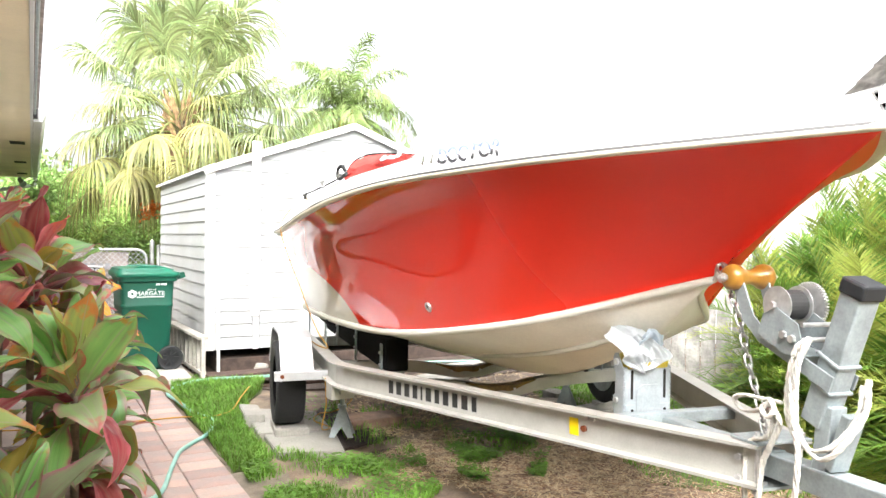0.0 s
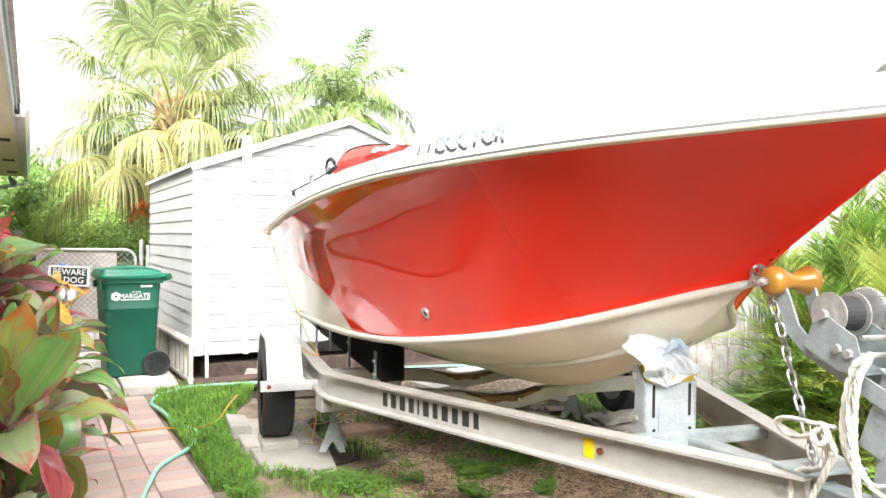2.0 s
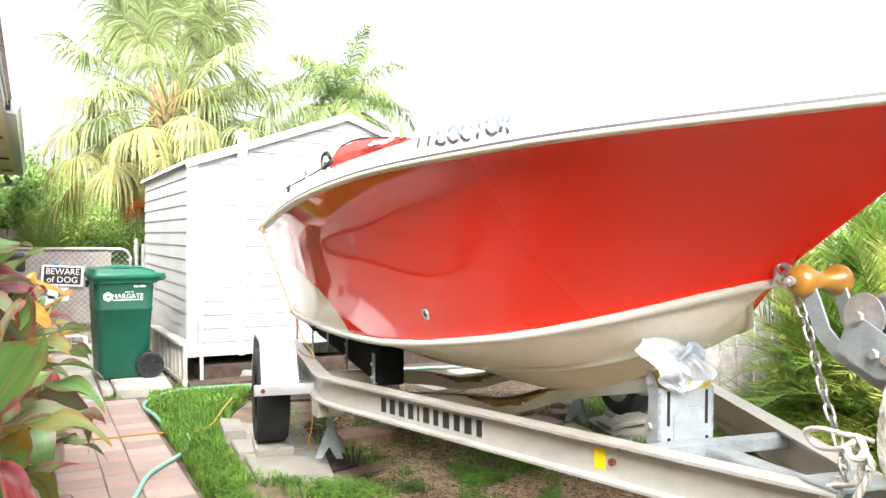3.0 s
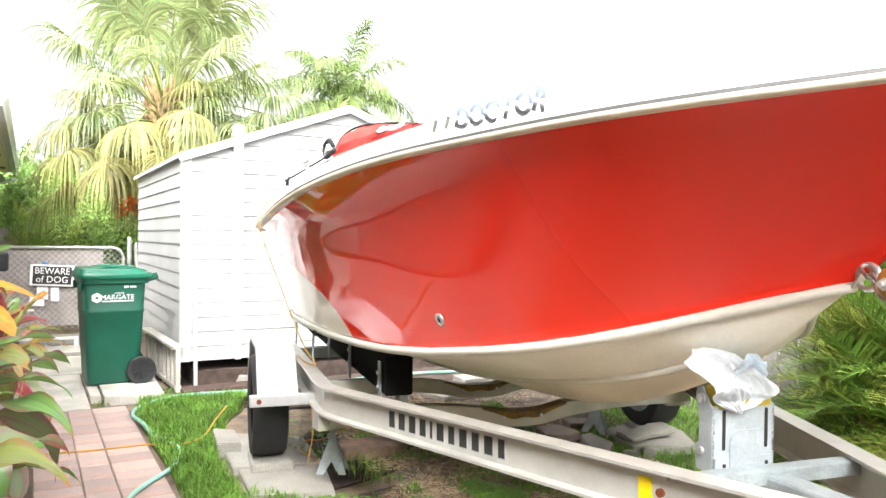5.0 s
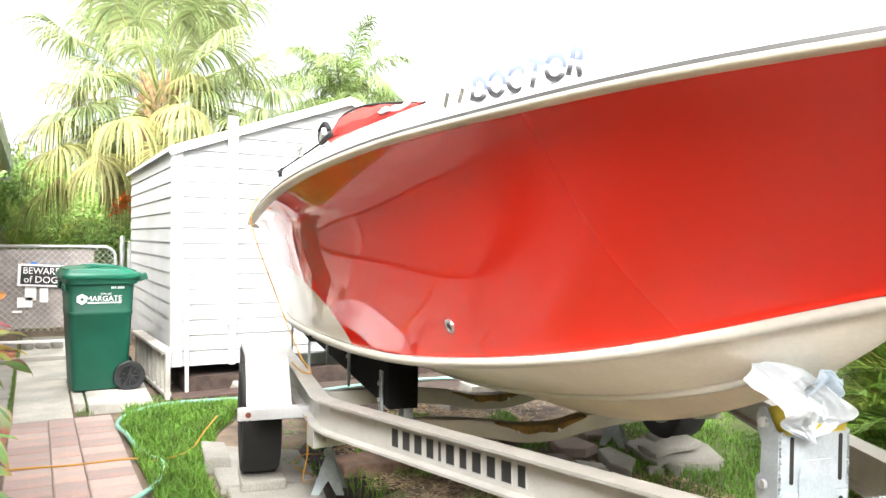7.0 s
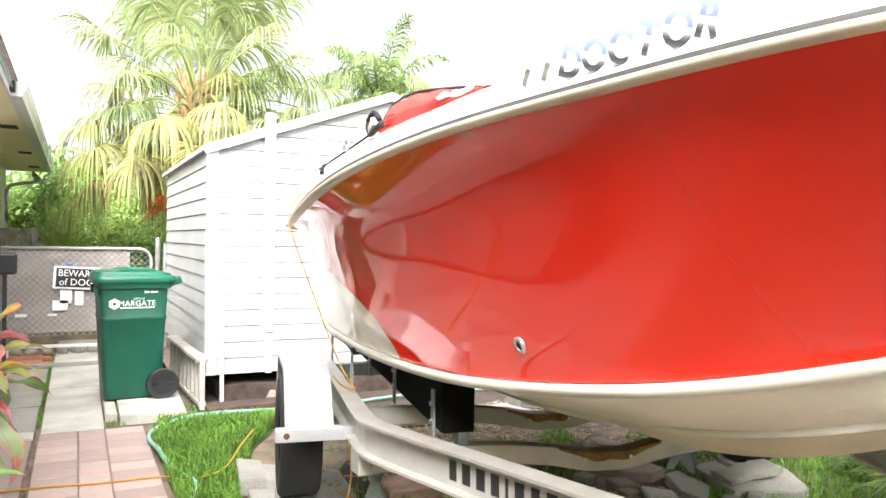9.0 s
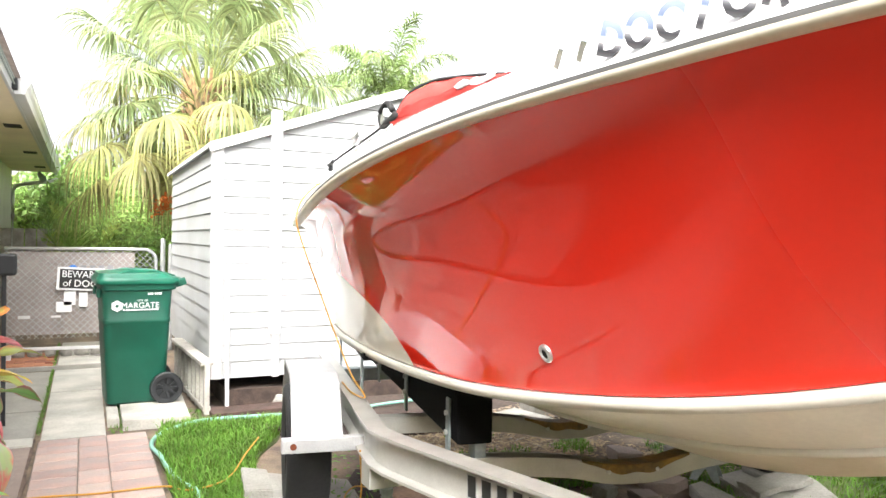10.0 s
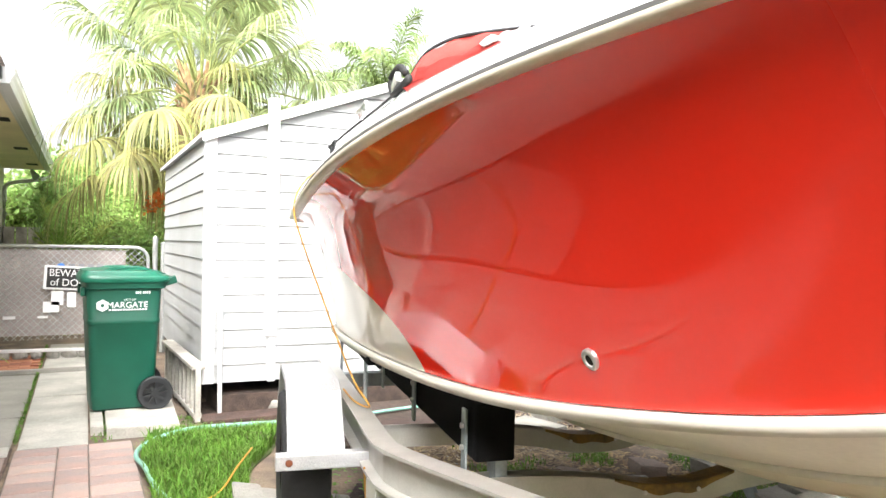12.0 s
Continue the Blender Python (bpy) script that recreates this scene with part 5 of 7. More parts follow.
bm = tube(bezier([wpt(3.24, 1.2, 1.72), wpt(3.26, 1.34, 1.62), wpt(3.27, 1.395, 1.5), wpt(3.26, 1.36, 1.35), wpt(3.22, 1.27, 1.1), wpt(3.15, 1.2, 0.9), wpt(3.05, 1.14, 0.74), wpt(2.95, 1.09, 0.655), wpt(3.1, 1.13, 0.645), wpt(3.4, 1.14, 0.64)], 8), 0.0042, 6)
solo("orange_cord", bm, M_CORD, "thin orange cord hanging over the gunwale", "cord", smooth=True)
bm = tube(bezier([wpt(2.62, 1.16, 0.5), wpt(2.7, 1.14, 0.3), wpt(2.8, 1.15, 0.12), (1.95, 5.1, 0.06), (1.9, 5.3, 0.07), (2.0, 5.45, 0.08), (2.05, 5.3, 0.12), wpt(2.8, 0.95, 0.3), wpt(2.7, 1.0, 0.44)], 8), 0.004, 6)
solo("orange_cord", bm, M_CORD, "thin orange cord looped round the jack stand", "cord", smooth=True)
bm = tube(bezier([(-0.4, 6.25, 0.02), (0.1, 6.15, 0.012), (0.52, 6.12, 0.015), (0.78, 6.07, 0.015), (1.11, 6.05, 0.016), (1.2, 5.9, 0.03), (1.32, 5.85, 0.05), (1.45, 5.95, 0.06), (1.58, 6.2, 0.1), (1.7, 6.4, 0.14)], 8), 0.0055, 6)
solo("orange_cord", bm, M_CORD, "thin orange extension cord across the paved walk", "cord", smooth=True)
bm = tube(bezier([(4.6, 7.3, 0.03), (3.9, 7.5, 0.03), (3.29, 7.5, 0.03), (2.6, 7.38, 0.03), (2.1, 7.37, 0.035), (1.56, 7.38, 0.045), (1.32, 7.28, 0.04), (1.17, 7.1, 0.035), (1.11, 6.88, 0.03), (1.14, 6.6, 0.035), (1.16, 6.3, 0.035), (1.2, 6.05, 0.03), (1.26, 5.84, 0.035), (1.24, 5.66, 0.03), (1.15, 5.42, 0.025), (1.01, 5.24, 0.02), (0.9, 5.06, 0.02), (0.8, 4.73, 0.02), (0.67, 4.3, 0.02), (0.48, 4.15, 0.02), (0.28, 4.25, 0.03), (-0.05, 4.5, 0.03), (-0.6, 4.7, 0.05)], 8), 0.014, 8)
solo("garden_hose", bm, M_HOSE, "pale green garden hose lying over grass and walk", "hose", smooth=True)


# ---- ground cover ----
def from_lists(name, verts, faces, material, label, category, kind="stuff", smooth=False):
    me = bpy.data.meshes.new(name)
    me.from_pydata(verts, [], faces)
    me.materials.append(material)
    if smooth:
        for p in me.polygons:
            p.use_smooth = True
    return tagged(new(name, me), label, category, kind=kind)


def inside(x, y, poly):
    c = False
    for (x0, y0), (x1, y1) in zip(poly, poly[1:] + poly[:1]):
        if (y0 > y) != (y1 > y) and x < (x1 - x0) * (y - y0) / (y1 - y0) + x0:
            c = not c
    return c


def scatter(poly, n, rnd, clump=0.0, scale=2.0):
    xs, ys = [p[0] for p in poly], [p[1] for p in poly]
    out = []
    tries = 0
    while len(out) < n and tries < n * 30:
        tries += 1
        x, y = rnd.uniform(min(xs), max(xs)), rnd.uniform(min(ys), max(ys))
        if inside(x, y, poly) and (not clump or noise.noise((x * scale, y * scale, 5)) > rnd.uniform(-1, 1) * 0.25 + clump - 0.5):
            out.append((x, y))
    return out


def sheet(name, poly, z, material, label, category, wob=0.03, step=0.12):
    """A ground layer with an uneven outline."""
    pts = []
    for (x0, y0), (x1, y1) in zip(poly, poly[1:] + poly[:1]):
        k = max(1, int(math.hypot(x1 - x0, y1 - y0) / step))
        for i in range(k):
            t = i / k
            x, y = x0 + (x1 - x0) * t, y0 + (y1 - y0) * t
            pts.append((x + wob * noise.noise((x * 4, y * 4, 1)), y + wob * noise.noise((x * 4, y * 4, 9))))
    bm = plate(pts, -0.05, z)
    return solo(name, bm, material, label, category, "structure")


def blades(points, hmin, hmax, width, rnd, lean=0.5, z=0.0, seg=2):
    V, F = [], []
    for x, y in points:
        a = rnd.uniform(0, 2 * math.pi)
        h = rnd.uniform(hmin, hmax)
        l = h * lean * rnd.uniform(0.2, 1.2)
        c, s = math.cos(a), math.sin(a)
        w = width * rnd.uniform(0.7, 1.3)
        px, py = -s * w / 2, c * w / 2
        b = len(V)
        V += [(x - px, y - py, z), (x + px, y + py, z), (x + c * l * 0.4 - px * 0.8, y + s * l * 0.4 - py * 0.8, z + h * 0.6),
              (x + c * l * 0.4 + px * 0.8, y + s * l * 0.4 + py * 0.8, z + h * 0.6), (x + c * l, y + s * l, z + h * (1 - 0.3 * lean))]
        F += [(b, b + 1, b + 3, b + 2), (b + 2, b + 3, b + 4)]
    return V, F


rnd = random.Random(4)
PATCH = [(1.13, 4.55), (1.15, 5.6), (1.14, 6.9), (1.22, 7.42), (1.6, 7.36), (2.08, 7.3), (1.95, 6.9), (1.68, 6.4), (1.6, 5.95), (1.45, 5.55), (1.42, 4.9), (1.36, 4.6)]
sheet("grass_bed", PATCH, -0.002, mat("turf_base", (0.1, 0.13, 0.035), 0.9, vary=0.25, scale=12, bump=0.6), "thin green turf beside the walk", "grass bed")
from_lists("grass", *blades(scatter(PATCH, 9000, rnd), 0.05, 0.12, 0.007, rnd, 0.7), M_GRASS, "bright green uncut grass beside the paved walk", "grass")
FRONT = [(1.15, 3.6), (1.18, 4.7), (1.4, 4.9), (1.75, 4.5), (2.35, 4.5), (2.1, 3.7), (1.6, 3.3)]
from_lists("grass", *blades(scatter(FRONT, 2600, rnd, 0.72, 2.9), 0.03, 0.09, 0.006, rnd, 0.9), M_GRASS, "patchy green grass on bare soil", "grass")
TUFTS = [(2.3, 3.7), (2.45, 4.6), (3.25, 4.7), (3.1, 4.0), (2.75, 3.6)]
from_lists("grass", *blades(scatter(TUFTS, 900, rnd, 0.76, 3.2), 0.02, 0.055, 0.006, rnd, 0.9), M_GRASS, "small grass tufts among dry needles", "grass")
UNDER = [(1.9, 4.7), (2.0, 6.3), (2.6, 5.6), (3.2, 5.0), (2.7, 4.6)]
from_lists("grass", *blades(scatter(UNDER, 420, rnd, 0.75, 3.5), 0.04, 0.12, 0.006, rnd, 0.8), M_GRASS, "sparse weeds under the trailer", "grass")
LAWN = [(3.55, 4.2), (4.2, 5.7), (5.3, 6.2), (5.9, 5.0), (5.4, 3.4), (3.8, 2.6), (3.3, 3.3)]
sheet("lawn_bed", LAWN, -0.003, mat("lawn_base", (0.13, 0.17, 0.05), 0.9, vary=0.25, scale=10, bump=0.6), "worn lawn beyond the trailer", "lawn")
from_lists("grass", *blades(scatter(LAWN, 9000, rnd, 0.35, 1.6), 0.03, 0.08, 0.007, rnd, 0.9), M_GRASS, "short green lawn beyond the trailer", "grass")


def leafy_weeds():
    """Low round-leaved weeds."""
    V, F = [], []
    for x, y in scatter(FRONT, 2600, rnd, 0.7, 2.2) + scatter(TUFTS, 3200, rnd, 0.75, 3.0) + scatter([(1.85, 5.2), (2.2, 5.2), (2.3, 6.4), (1.9, 6.4)], 160, rnd):
        a, r, h, t = rnd.uniform(0, 6.28), rnd.uniform(0.007, 0.015), rnd.uniform(0.012, 0.06), rnd.uniform(-0.5, 0.5)
        b = len(V)
        n = 6
        for i in range(n):
            q = a + 2 * math.pi * i / n
            V.append((x + r * math.cos(q), y + r * math.sin(q), h + t * r * math.cos(q - a)))
        F.append(tuple(range(b, b + n)))
    from_lists("weeds", V, F, M_WEED, "low round-leaved green weeds", "weeds")


leafy_weeds()


def litter(name, poly, n, material, l0, l1, w, label, category, clump=0.0, z=0.006):
    V, F = [], []
    for x, y in scatter(poly, n, rnd, clump, 1.5):
        a, l = rnd.uniform(0, math.pi), rnd.uniform(l0, l1)
        c, s = math.cos(a) * l / 2, math.sin(a) * l / 2
        px, py = -math.sin(a) * w / 2, math.cos(a) * w / 2
        z0, z1 = z + rnd.uniform(0, 0.012), z + rnd.uniform(0, 0.012)
        b = len(V)
        V += [(x - c - px, y - s - py, z0), (x - c + px, y - s + py, z0), (x + c + px, y + s + py, z1), (x + c - px, y + s - py, z1)]
        F.append((b, b + 1, b + 2, b + 3))
    return from_lists(name, V, F, material, label, category)


NEEDLES = [(1.7, 2.6), (1.95, 4.4), (2.6, 4.8), (3.9, 4.4), (3.9, 2.4), (2.6, 1.6)]
litter("dry_needles", NEEDLES, 15000, M_STRAW, 0.03, 0.09, 0.0065, "dry straw-coloured needles over the soil", "litter", 0.35)
litter("dead_leaves", NEEDLES, 9000, mat("dead_leaf", (0.3, 0.18, 0.11), 0.9, vary=0.25, scale=12, island=0.5), 0.02, 0.06, 0.012, "dark brown dead leaves over the soil", "litter", 0.3)
litter("leaf_litter", [(2.3, 4.6), (2.6, 6.6), (4.6, 7.3), (4.6, 4.8), (3.4, 4.4)], 3200, M_STRAW, 0.015, 0.045, 0.009, "dry leaves under the boat", "litter", 0.4)
litter("pale_litter", [(2.6, 5.4), (3.0, 6.8), (4.4, 7.0), (4.3, 5.2)], 260, M_CONCPALE, 0.015, 0.04, 0.009, "pale chips and shells under the boat", "litter", 0.4)

# layers of mulch and sand
sheet("mulch_bed", [(1.6, 7.45), (2.1, 6.75), (3.2, 6.55), (5.0, 6.7), (5.0, 8.6), (1.6, 8.4)], 0.004, M_MULCH, "dark brown mulch bed along the shed", "mulch bed")
sheet("mulch_bed", [(1.75, 7.88), (4.8, 7.88), (4.8, 10.9), (1.75, 10.9)], 0.15, M_MULCH, "dark brown mulch heaped under the shed", "mulch bed")
sheet("dark_earth", [(1.88, 4.36), (1.95, 4.58), (2.3, 4.64), (2.22, 4.42), (2.08, 4.33)], -0.004, M_MULCH, "patch of dark wet earth", "earth")
sheet("dark_earth", [(1.92, 4.75), (1.98, 5.6), (2.2, 6.0), (2.75, 5.5), (2.6, 5.05), (2.3, 4.85)], -0.005, M_MULCH, "dark earth round the jack stand", "earth")
sheet("sandy_edge", [(1.08, 3.0), (1.12, 5.1), (1.22, 5.15), (1.32, 4.75), (1.42, 4.4), (1.35, 3.4)], -0.006, mat("sand", (0.24, 0.2, 0.155), 0.95, vary=0.2, scale=8, bump=0.6, bscale=150), "sandy soil along the walk", "sand")
sheet("planting_bed", [(-0.75, 1.2), (-0.75, 7.45), (0.42, 7.45), (0.42, 3.2), (0.2, 1.2)], 0.0, mat("bed_soil", (0.16, 0.11, 0.085), 0.95, vary=0.25, scale=9, bump=0.8), "brown planting bed along the house", "planting bed", wob=0.01)


def mat_strip(x, y, w, d, rot, label):
    bm = bmesh.new()
    box(bm, (x, y, 0.018), (w, d, 0.03), (0, 0, rot), 0.006)
    solo("rubber_mat", bm, mat("mat_brown", (0.1, 0.06, 0.048), 0.9, vary=0.25, scale=8, bump=0.6), label, "mat", group="mats by the shed")


mat_strip(2.15, 7.72, 1.1, 0.24, 2, "worn dark brown mat in front of the shed")
mat_strip(2.7, 7.05, 1.5, 0.22, -3, "dark brown mat under the stern")
mat_strip(2.05, 7.08, 0.5, 0.2, 5, "short dark brown mat beside the grass")


# ---- slabs, blocks and stones ----
def slab(poly, z0, z1, material, label, name="concrete_slab", category="slab", group=""):
    bm = plate(poly, z0, z1)
    es = [e for e in bm.edges if all(abs(v.co.z - z1) < 1e-5 for v in e.verts)]
    bmesh.ops.bevel(bm, geom=es, offset=0.006, segments=2, affect="EDGES")
    for v in bm.verts:
        v.co.x += 0.006 * noise.noise((v.co.x * 5, v.co.y * 5, 2))
        v.co.y += 0.006 * noise.noise((v.co.x * 5, v.co.y * 5, 7))
    return solo(name, bm, material, label, category, group=group)


slab([(0.97, 7.52), (1.43, 7.51), (1.49, 8.95), (0.97, 8.95)], -0.02, 0.055, M_CONCPALE, "pale concrete slab under the bin")
slab([(0.87, 7.66), (0.95, 7.63), (0.955, 8.9), (0.87, 8.9)], -0.02, 0.045, M_CONCPALE, "narrow pale concrete strip")
slab([(0.45, 7.37), (0.855, 7.37), (0.86, 9.05), (0.45, 9.05)], -0.04, 0.004, M_CONCPALE, "pale concrete walk slab")
slab([(0.45, 9.07), (0.86, 9.07), (1.3, 9.07), (1.3, 10.3), (0.45, 10.3)], -0.04, 0.003, M_CONCPALE, "pale concrete walk slab")
slab([(0.46, 10.33), (1.5, 10.33), (1.5, 12.4), (0.47, 12.4)], -0.04, 0.004, M_CONCPALE, "pale concrete walk slab")
slab([(-0.75, 7.47), (0.41, 7.47), (0.41, 8.3), (-0.75, 8.3)], -0.04, 0.006, M_CONC, "grey concrete patio slab")
slab([(-0.75, 8.33), (0.415, 8.33), (0.42, 10.2), (-0.75, 10.2)], -0.04, 0.004, M_CONC, "grey concrete patio slab")
M_PAD = mat("brown_concrete", (0.3, 0.235, 0.205), 0.9, vary=0.15, scale=4, bump=0.4, bscale=90, second=(0.23, 0.185, 0.165))
slab([(-0.75, 5.75), (0.405, 5.75), (0.41, 7.22), (-0.75, 7.22)], -0.03, 0.005, M_PAD, "brown concrete pad beside the walk")
slab([(-0.75, 7.24), (0.41, 7.24), (0.41, 7.45), (-0.75, 7.45)], -0.03, 0.012, M_CONCPALE, "pale concrete strip beside the walk")
bm = bmesh.new()
box(bm, (0.4, 10.28, 0.02), (1.7, 0.05, 0.05), (0, 0, 1), 0.008)
solo("edging_strip", bm, M_CONC, "grey edging strip across the walk", "edging")
bm = bmesh.new()
box(bm, (0.45, 11.05, 0.12), (1.0, 0.04, 0.035), (0, 0.5, 0), 0.006)
for x in (-0.03, 0.93):
    box(bm, (x, 11.05, 0.05), (0.05, 0.05, 0.12))
solo("low_rail", bm, M_TRIM, "low white plastic rail before the gate", "rail")
for i in range(9):
    bm = bmesh.new()
    bmesh.ops.create_icosphere(bm, subdivisions=2, radius=1)
    for v in bm.verts:
        v.co *= 1 + 0.3 * noise.noise(v.co * 1.5 + Vector((i, 0, 0)))
    solo("rock", bm, M_CONC, "grey stone at the foot of the gate", "stone", group="stones at the gate", m=pose(0.05 + 0.16 * i, 11.25, 0.04, 0, 0, 40 * i) @ Matrix.Diagonal((0.08, 0.06, 0.07, 1)))

# under the wheel
slab([(1.45, 4.72), (1.87, 4.6), (1.99, 5.1), (1.5, 5.22)], -0.02, 0.03, M_CONC, "broken pale concrete slab under the trailer wheel")
slab([(1.47, 5.24), (1.99, 5.12), (2.06, 5.72), (1.55, 6.1)], -0.02, 0.035, M_CONC, "grey concrete slab under the trailer wheel")
slab([(1.46, 5.6), (1.6, 5.55), (1.64, 5.9), (1.52, 6.0)], 0.0, 0.09, M_CONC, "pale broken concrete lump by the wheel", "concrete_lump", "stone")
x, y = at_boat(3.16, 1.33)
bm = bmesh.new()
box(bm, (x, y, 0.055), (0.24, 0.36, 0.06), (0, 0, -11), 0.012)
solo("wheel_block", bm, M_CONC, "mossy grey concrete block under the tyre", "block")
x, y = at_boat(3.16, -1.33)
bm = bmesh.new()
box(bm, (x, y, 0.0675), (0.22, 0.26, 0.035), (0, 0, -11), 0.008)
solo("wheel_block", bm, M_CONC, "grey concrete block under the far tyre", "block")
bm = bmesh.new()
box(bm, (2.36, 5.26, 0.035), (0.42, 0.26, 0.07), (0, 0, -4), 0.012)
solo("wooden_plank", bm, M_WOODRED, "short weathered red brown plank on the soil", "plank")

# rubble beyond
for i, (x, y, sx, sy, sz, r) in enumerate(((3.3, 5.0, 0.06, 0.05, 0.035, 20), (3.85, 5.5, 0.12, 0.09, 0.04, 70), (3.95, 4.36, 0.05, 0.04, 0.04, 35),
                                          (3.36, 4.7, 0.05, 0.04, 0.03, 10), (3.4, 5.3, 0.09, 0.06, 0.035, 50), (4.2, 5.35, 0.12, 0.08, 0.05, 15), (3.3, 5.5, 0.1, 0.07, 0.05, 80),
                                          (4.75, 5.2, 0.2, 0.07, 0.07, -30), (1.9, 8.0, 0.14, 0.08, 0.06, 10), (2.25, 7.95, 0.12, 0.07, 0.05, 60))):
    bm = bmesh.new()
    bmesh.ops.create_cube(bm, size=2)
    bmesh.ops.subdivide_edges(bm, edges=bm.edges[:], cuts=3, use_grid_fill=True)
    for v in bm.verts:
        v.co = v.co.lerp(v.co.normalized() * 1.2, 0.35) * (1 + 0.18 * noise.noise(v.co * 1.3 + Vector((i * 3, 0, 0))))
    shade(solo("stone", bm, M_PAD if i in (1, 3, 4, 6) else M_CONC, "rough brown piece of broken brick" if i in (1, 3, 4, 6) else "rough grey piece of broken concrete", "stone", group="rubble under the boat", m=pose(x, y, sz * 0.6, 5, 4, r) @ Matrix.Diagonal((sx, sy, sz, 1))), 40)
litter("leaf_litter", [(2.2, 4.9), (2.4, 6.4), (3.4, 6.6), (4.2, 5.6), (3.5, 4.5)], 4500, mat("mixed_leaf", (0.42, 0.29, 0.17), 0.9, vary=0.25, scale=12, island=0.6), 0.02, 0.06, 0.014, "mixed brown leaf litter under the hull", "litter", 0.3, 0.004)
from_lists("grass", *blades(scatter([(2.7, 5.2), (3.0, 6.4), (3.9, 6.1), (3.6, 5.1)], 1500, rnd, 0.7, 3.0), 0.02, 0.07, 0.007, rnd, 0.9), M_GRASS, "scattered weeds among litter under the hull", "grass")
slab([(4.02, 4.9), (4.3, 4.93), (4.52, 4.86), (4.5, 4.6), (4.33, 4.33), (4.22, 4.28), (4.05, 4.39), (3.88, 4.44)], -0.02, 0.05, M_CONC, "grey concrete slab on the lawn edge")
bm = bmesh.new()
box(bm, (0, 0, 0), (0.38, 0.17, 0.036), (0, 0, 0), 0.006)
bmesh.ops.subdivide_edges(bm, edges=[e for e in bm.edges if e.calc_length() > 0.1], cuts=4, use_grid_fill=True)
for v in bm.verts:
    v.co += Vector((0.03 * noise.noise(v.co * 9), 0.035 * noise.noise(v.co * 8 + Vector((4, 0, 0))), 0.008 * noise.noise(v.co * 14)))
solo("concrete_piece", bm, M_CONC, "broken grey concrete piece tipped against the far tyre", "stone", group="rubble under the boat", m=pose(4.13, 4.57, 0.092, 4, -7, -4))
for poly, z, m, words in (([(3.63, 4.4), (3.84, 4.58), (3.87, 4.86), (3.76, 4.84), (3.62, 4.57)], 0.05, M_CONC, "broken grey paving tile among rubble"),
                          ([(3.56, 4.97), (3.7, 4.88), (3.84, 4.93), (3.83, 5.15), (3.65, 5.2)], 0.045, M_PAD, "flat brown broken brick among rubble"),
                          ([(3.42, 4.6), (3.56, 4.52), (3.61, 4.62), (3.5, 4.76)], 0.04, M_CONCPALE, "pale broken concrete flake among rubble"),
                          ([(3.4, 4.82), (3.52, 4.8), (3.55, 4.92), (3.43, 4.97)], 0.03, M_PAD, "flat brown broken brick among rubble"),
                          ([(3.9, 5.12), (4.08, 5.05), (4.16, 5.2), (3.97, 5.3)], 0.05, M_PAD, "flat brown broken brick among rubble"),
                          ([(3.52, 5.3), (3.68, 5.26), (3.74, 5.38), (3.58, 5.44)], 0.035, M_CONC, "broken grey paving tile among rubble"),
                          ([(3.75, 4.38), (3.83, 4.34), (3.86, 4.4), (3.79, 4.44)], 0.05, M_CONC, "small grey concrete lump among rubble")):
    slab(poly, -0.01, z, m, words, "broken_paver", "stone", "rubble under the boat")
for poly, z in (([(3.95, 6.7), (4.4, 6.75), (4.42, 7.0), (3.98, 6.98)], 0.09), ([(3.5, 6.3), (3.95, 6.45), (3.85, 6.85), (3.45, 6.7)], 0.05)):
    slab(poly, 0.0, z, M_CREAMWOOD, "scrap of pale plywood under the boat", "plywood_scrap", "board", "plywood scraps")


# ---- paved walk ----
def walk_pavers():
    root = thing("walk", "paved garden walk of pink and grey concrete pavers", "walk", kind="structure")
    bm = bmesh.new()
    box(bm, (0.776, 5.33, -0.03), (0.68, 4.06, 0.05))
    part("paver_bed", bm, M_JOINT, root, "dark joint sand")

    def piece(w, d):
        q = bmesh.new()
        box(q, (0, 0, -0.012), (w - 0.006, d - 0.006, 0.036))
        es = [e for e in q.edges if all(v.co.z > 0 for v in e.verts)]
        bmesh.ops.bevel(q, geom=es, offset=0.005, segments=1, affect="EDGES")
        return mesh_of("paver", q, M_PAVER)
    for x0, x1, d, off in ((0.44, 0.684, 0.178, 0), (0.684, 0.855, 0.267, 0.1), (0.855, 1.112, 0.178, 0.06)):
        me = piece(x1 - x0, d)
        y = 7.36 - d / 2
        k = 0
        while y > 3.35:
            ob = new("paver", me)
            ob.parent = root
            ob.location = ((x0 + x1) / 2, y, 0.0015 * noise.noise((x0 * 9, y * 3, 0)))
            ob.rotation_euler = (0.004 * noise.noise((y * 5, x0, 1)), 0.004 * noise.noise((y * 5, x0, 4)), 0)
            y -= d
            k += 1


walk_pavers()


def brick_patch():
    root = thing("brick_paving", "old red brick paving by the gate", "paving", kind="structure")
    q = bmesh.new()
    box(q, (0, 0, 0), (0.195, 0.095, 0.03), bevel=0.004)
    me = mesh_of("brick", q, M_BRICK)
    for i in range(6):
        for j in range(11):
            ob = new("brick", me)
            ob.parent = root
            ob.location = (0.34 - 0.2 * i - (0.1 if j % 2 else 0), 10.42 + 0.1 * j, -0.004 + 0.003 * noise.noise((i, j, 0)))
            ob.rotation_euler = (0, 0, 0.02 * noise.noise((i, j, 5)))


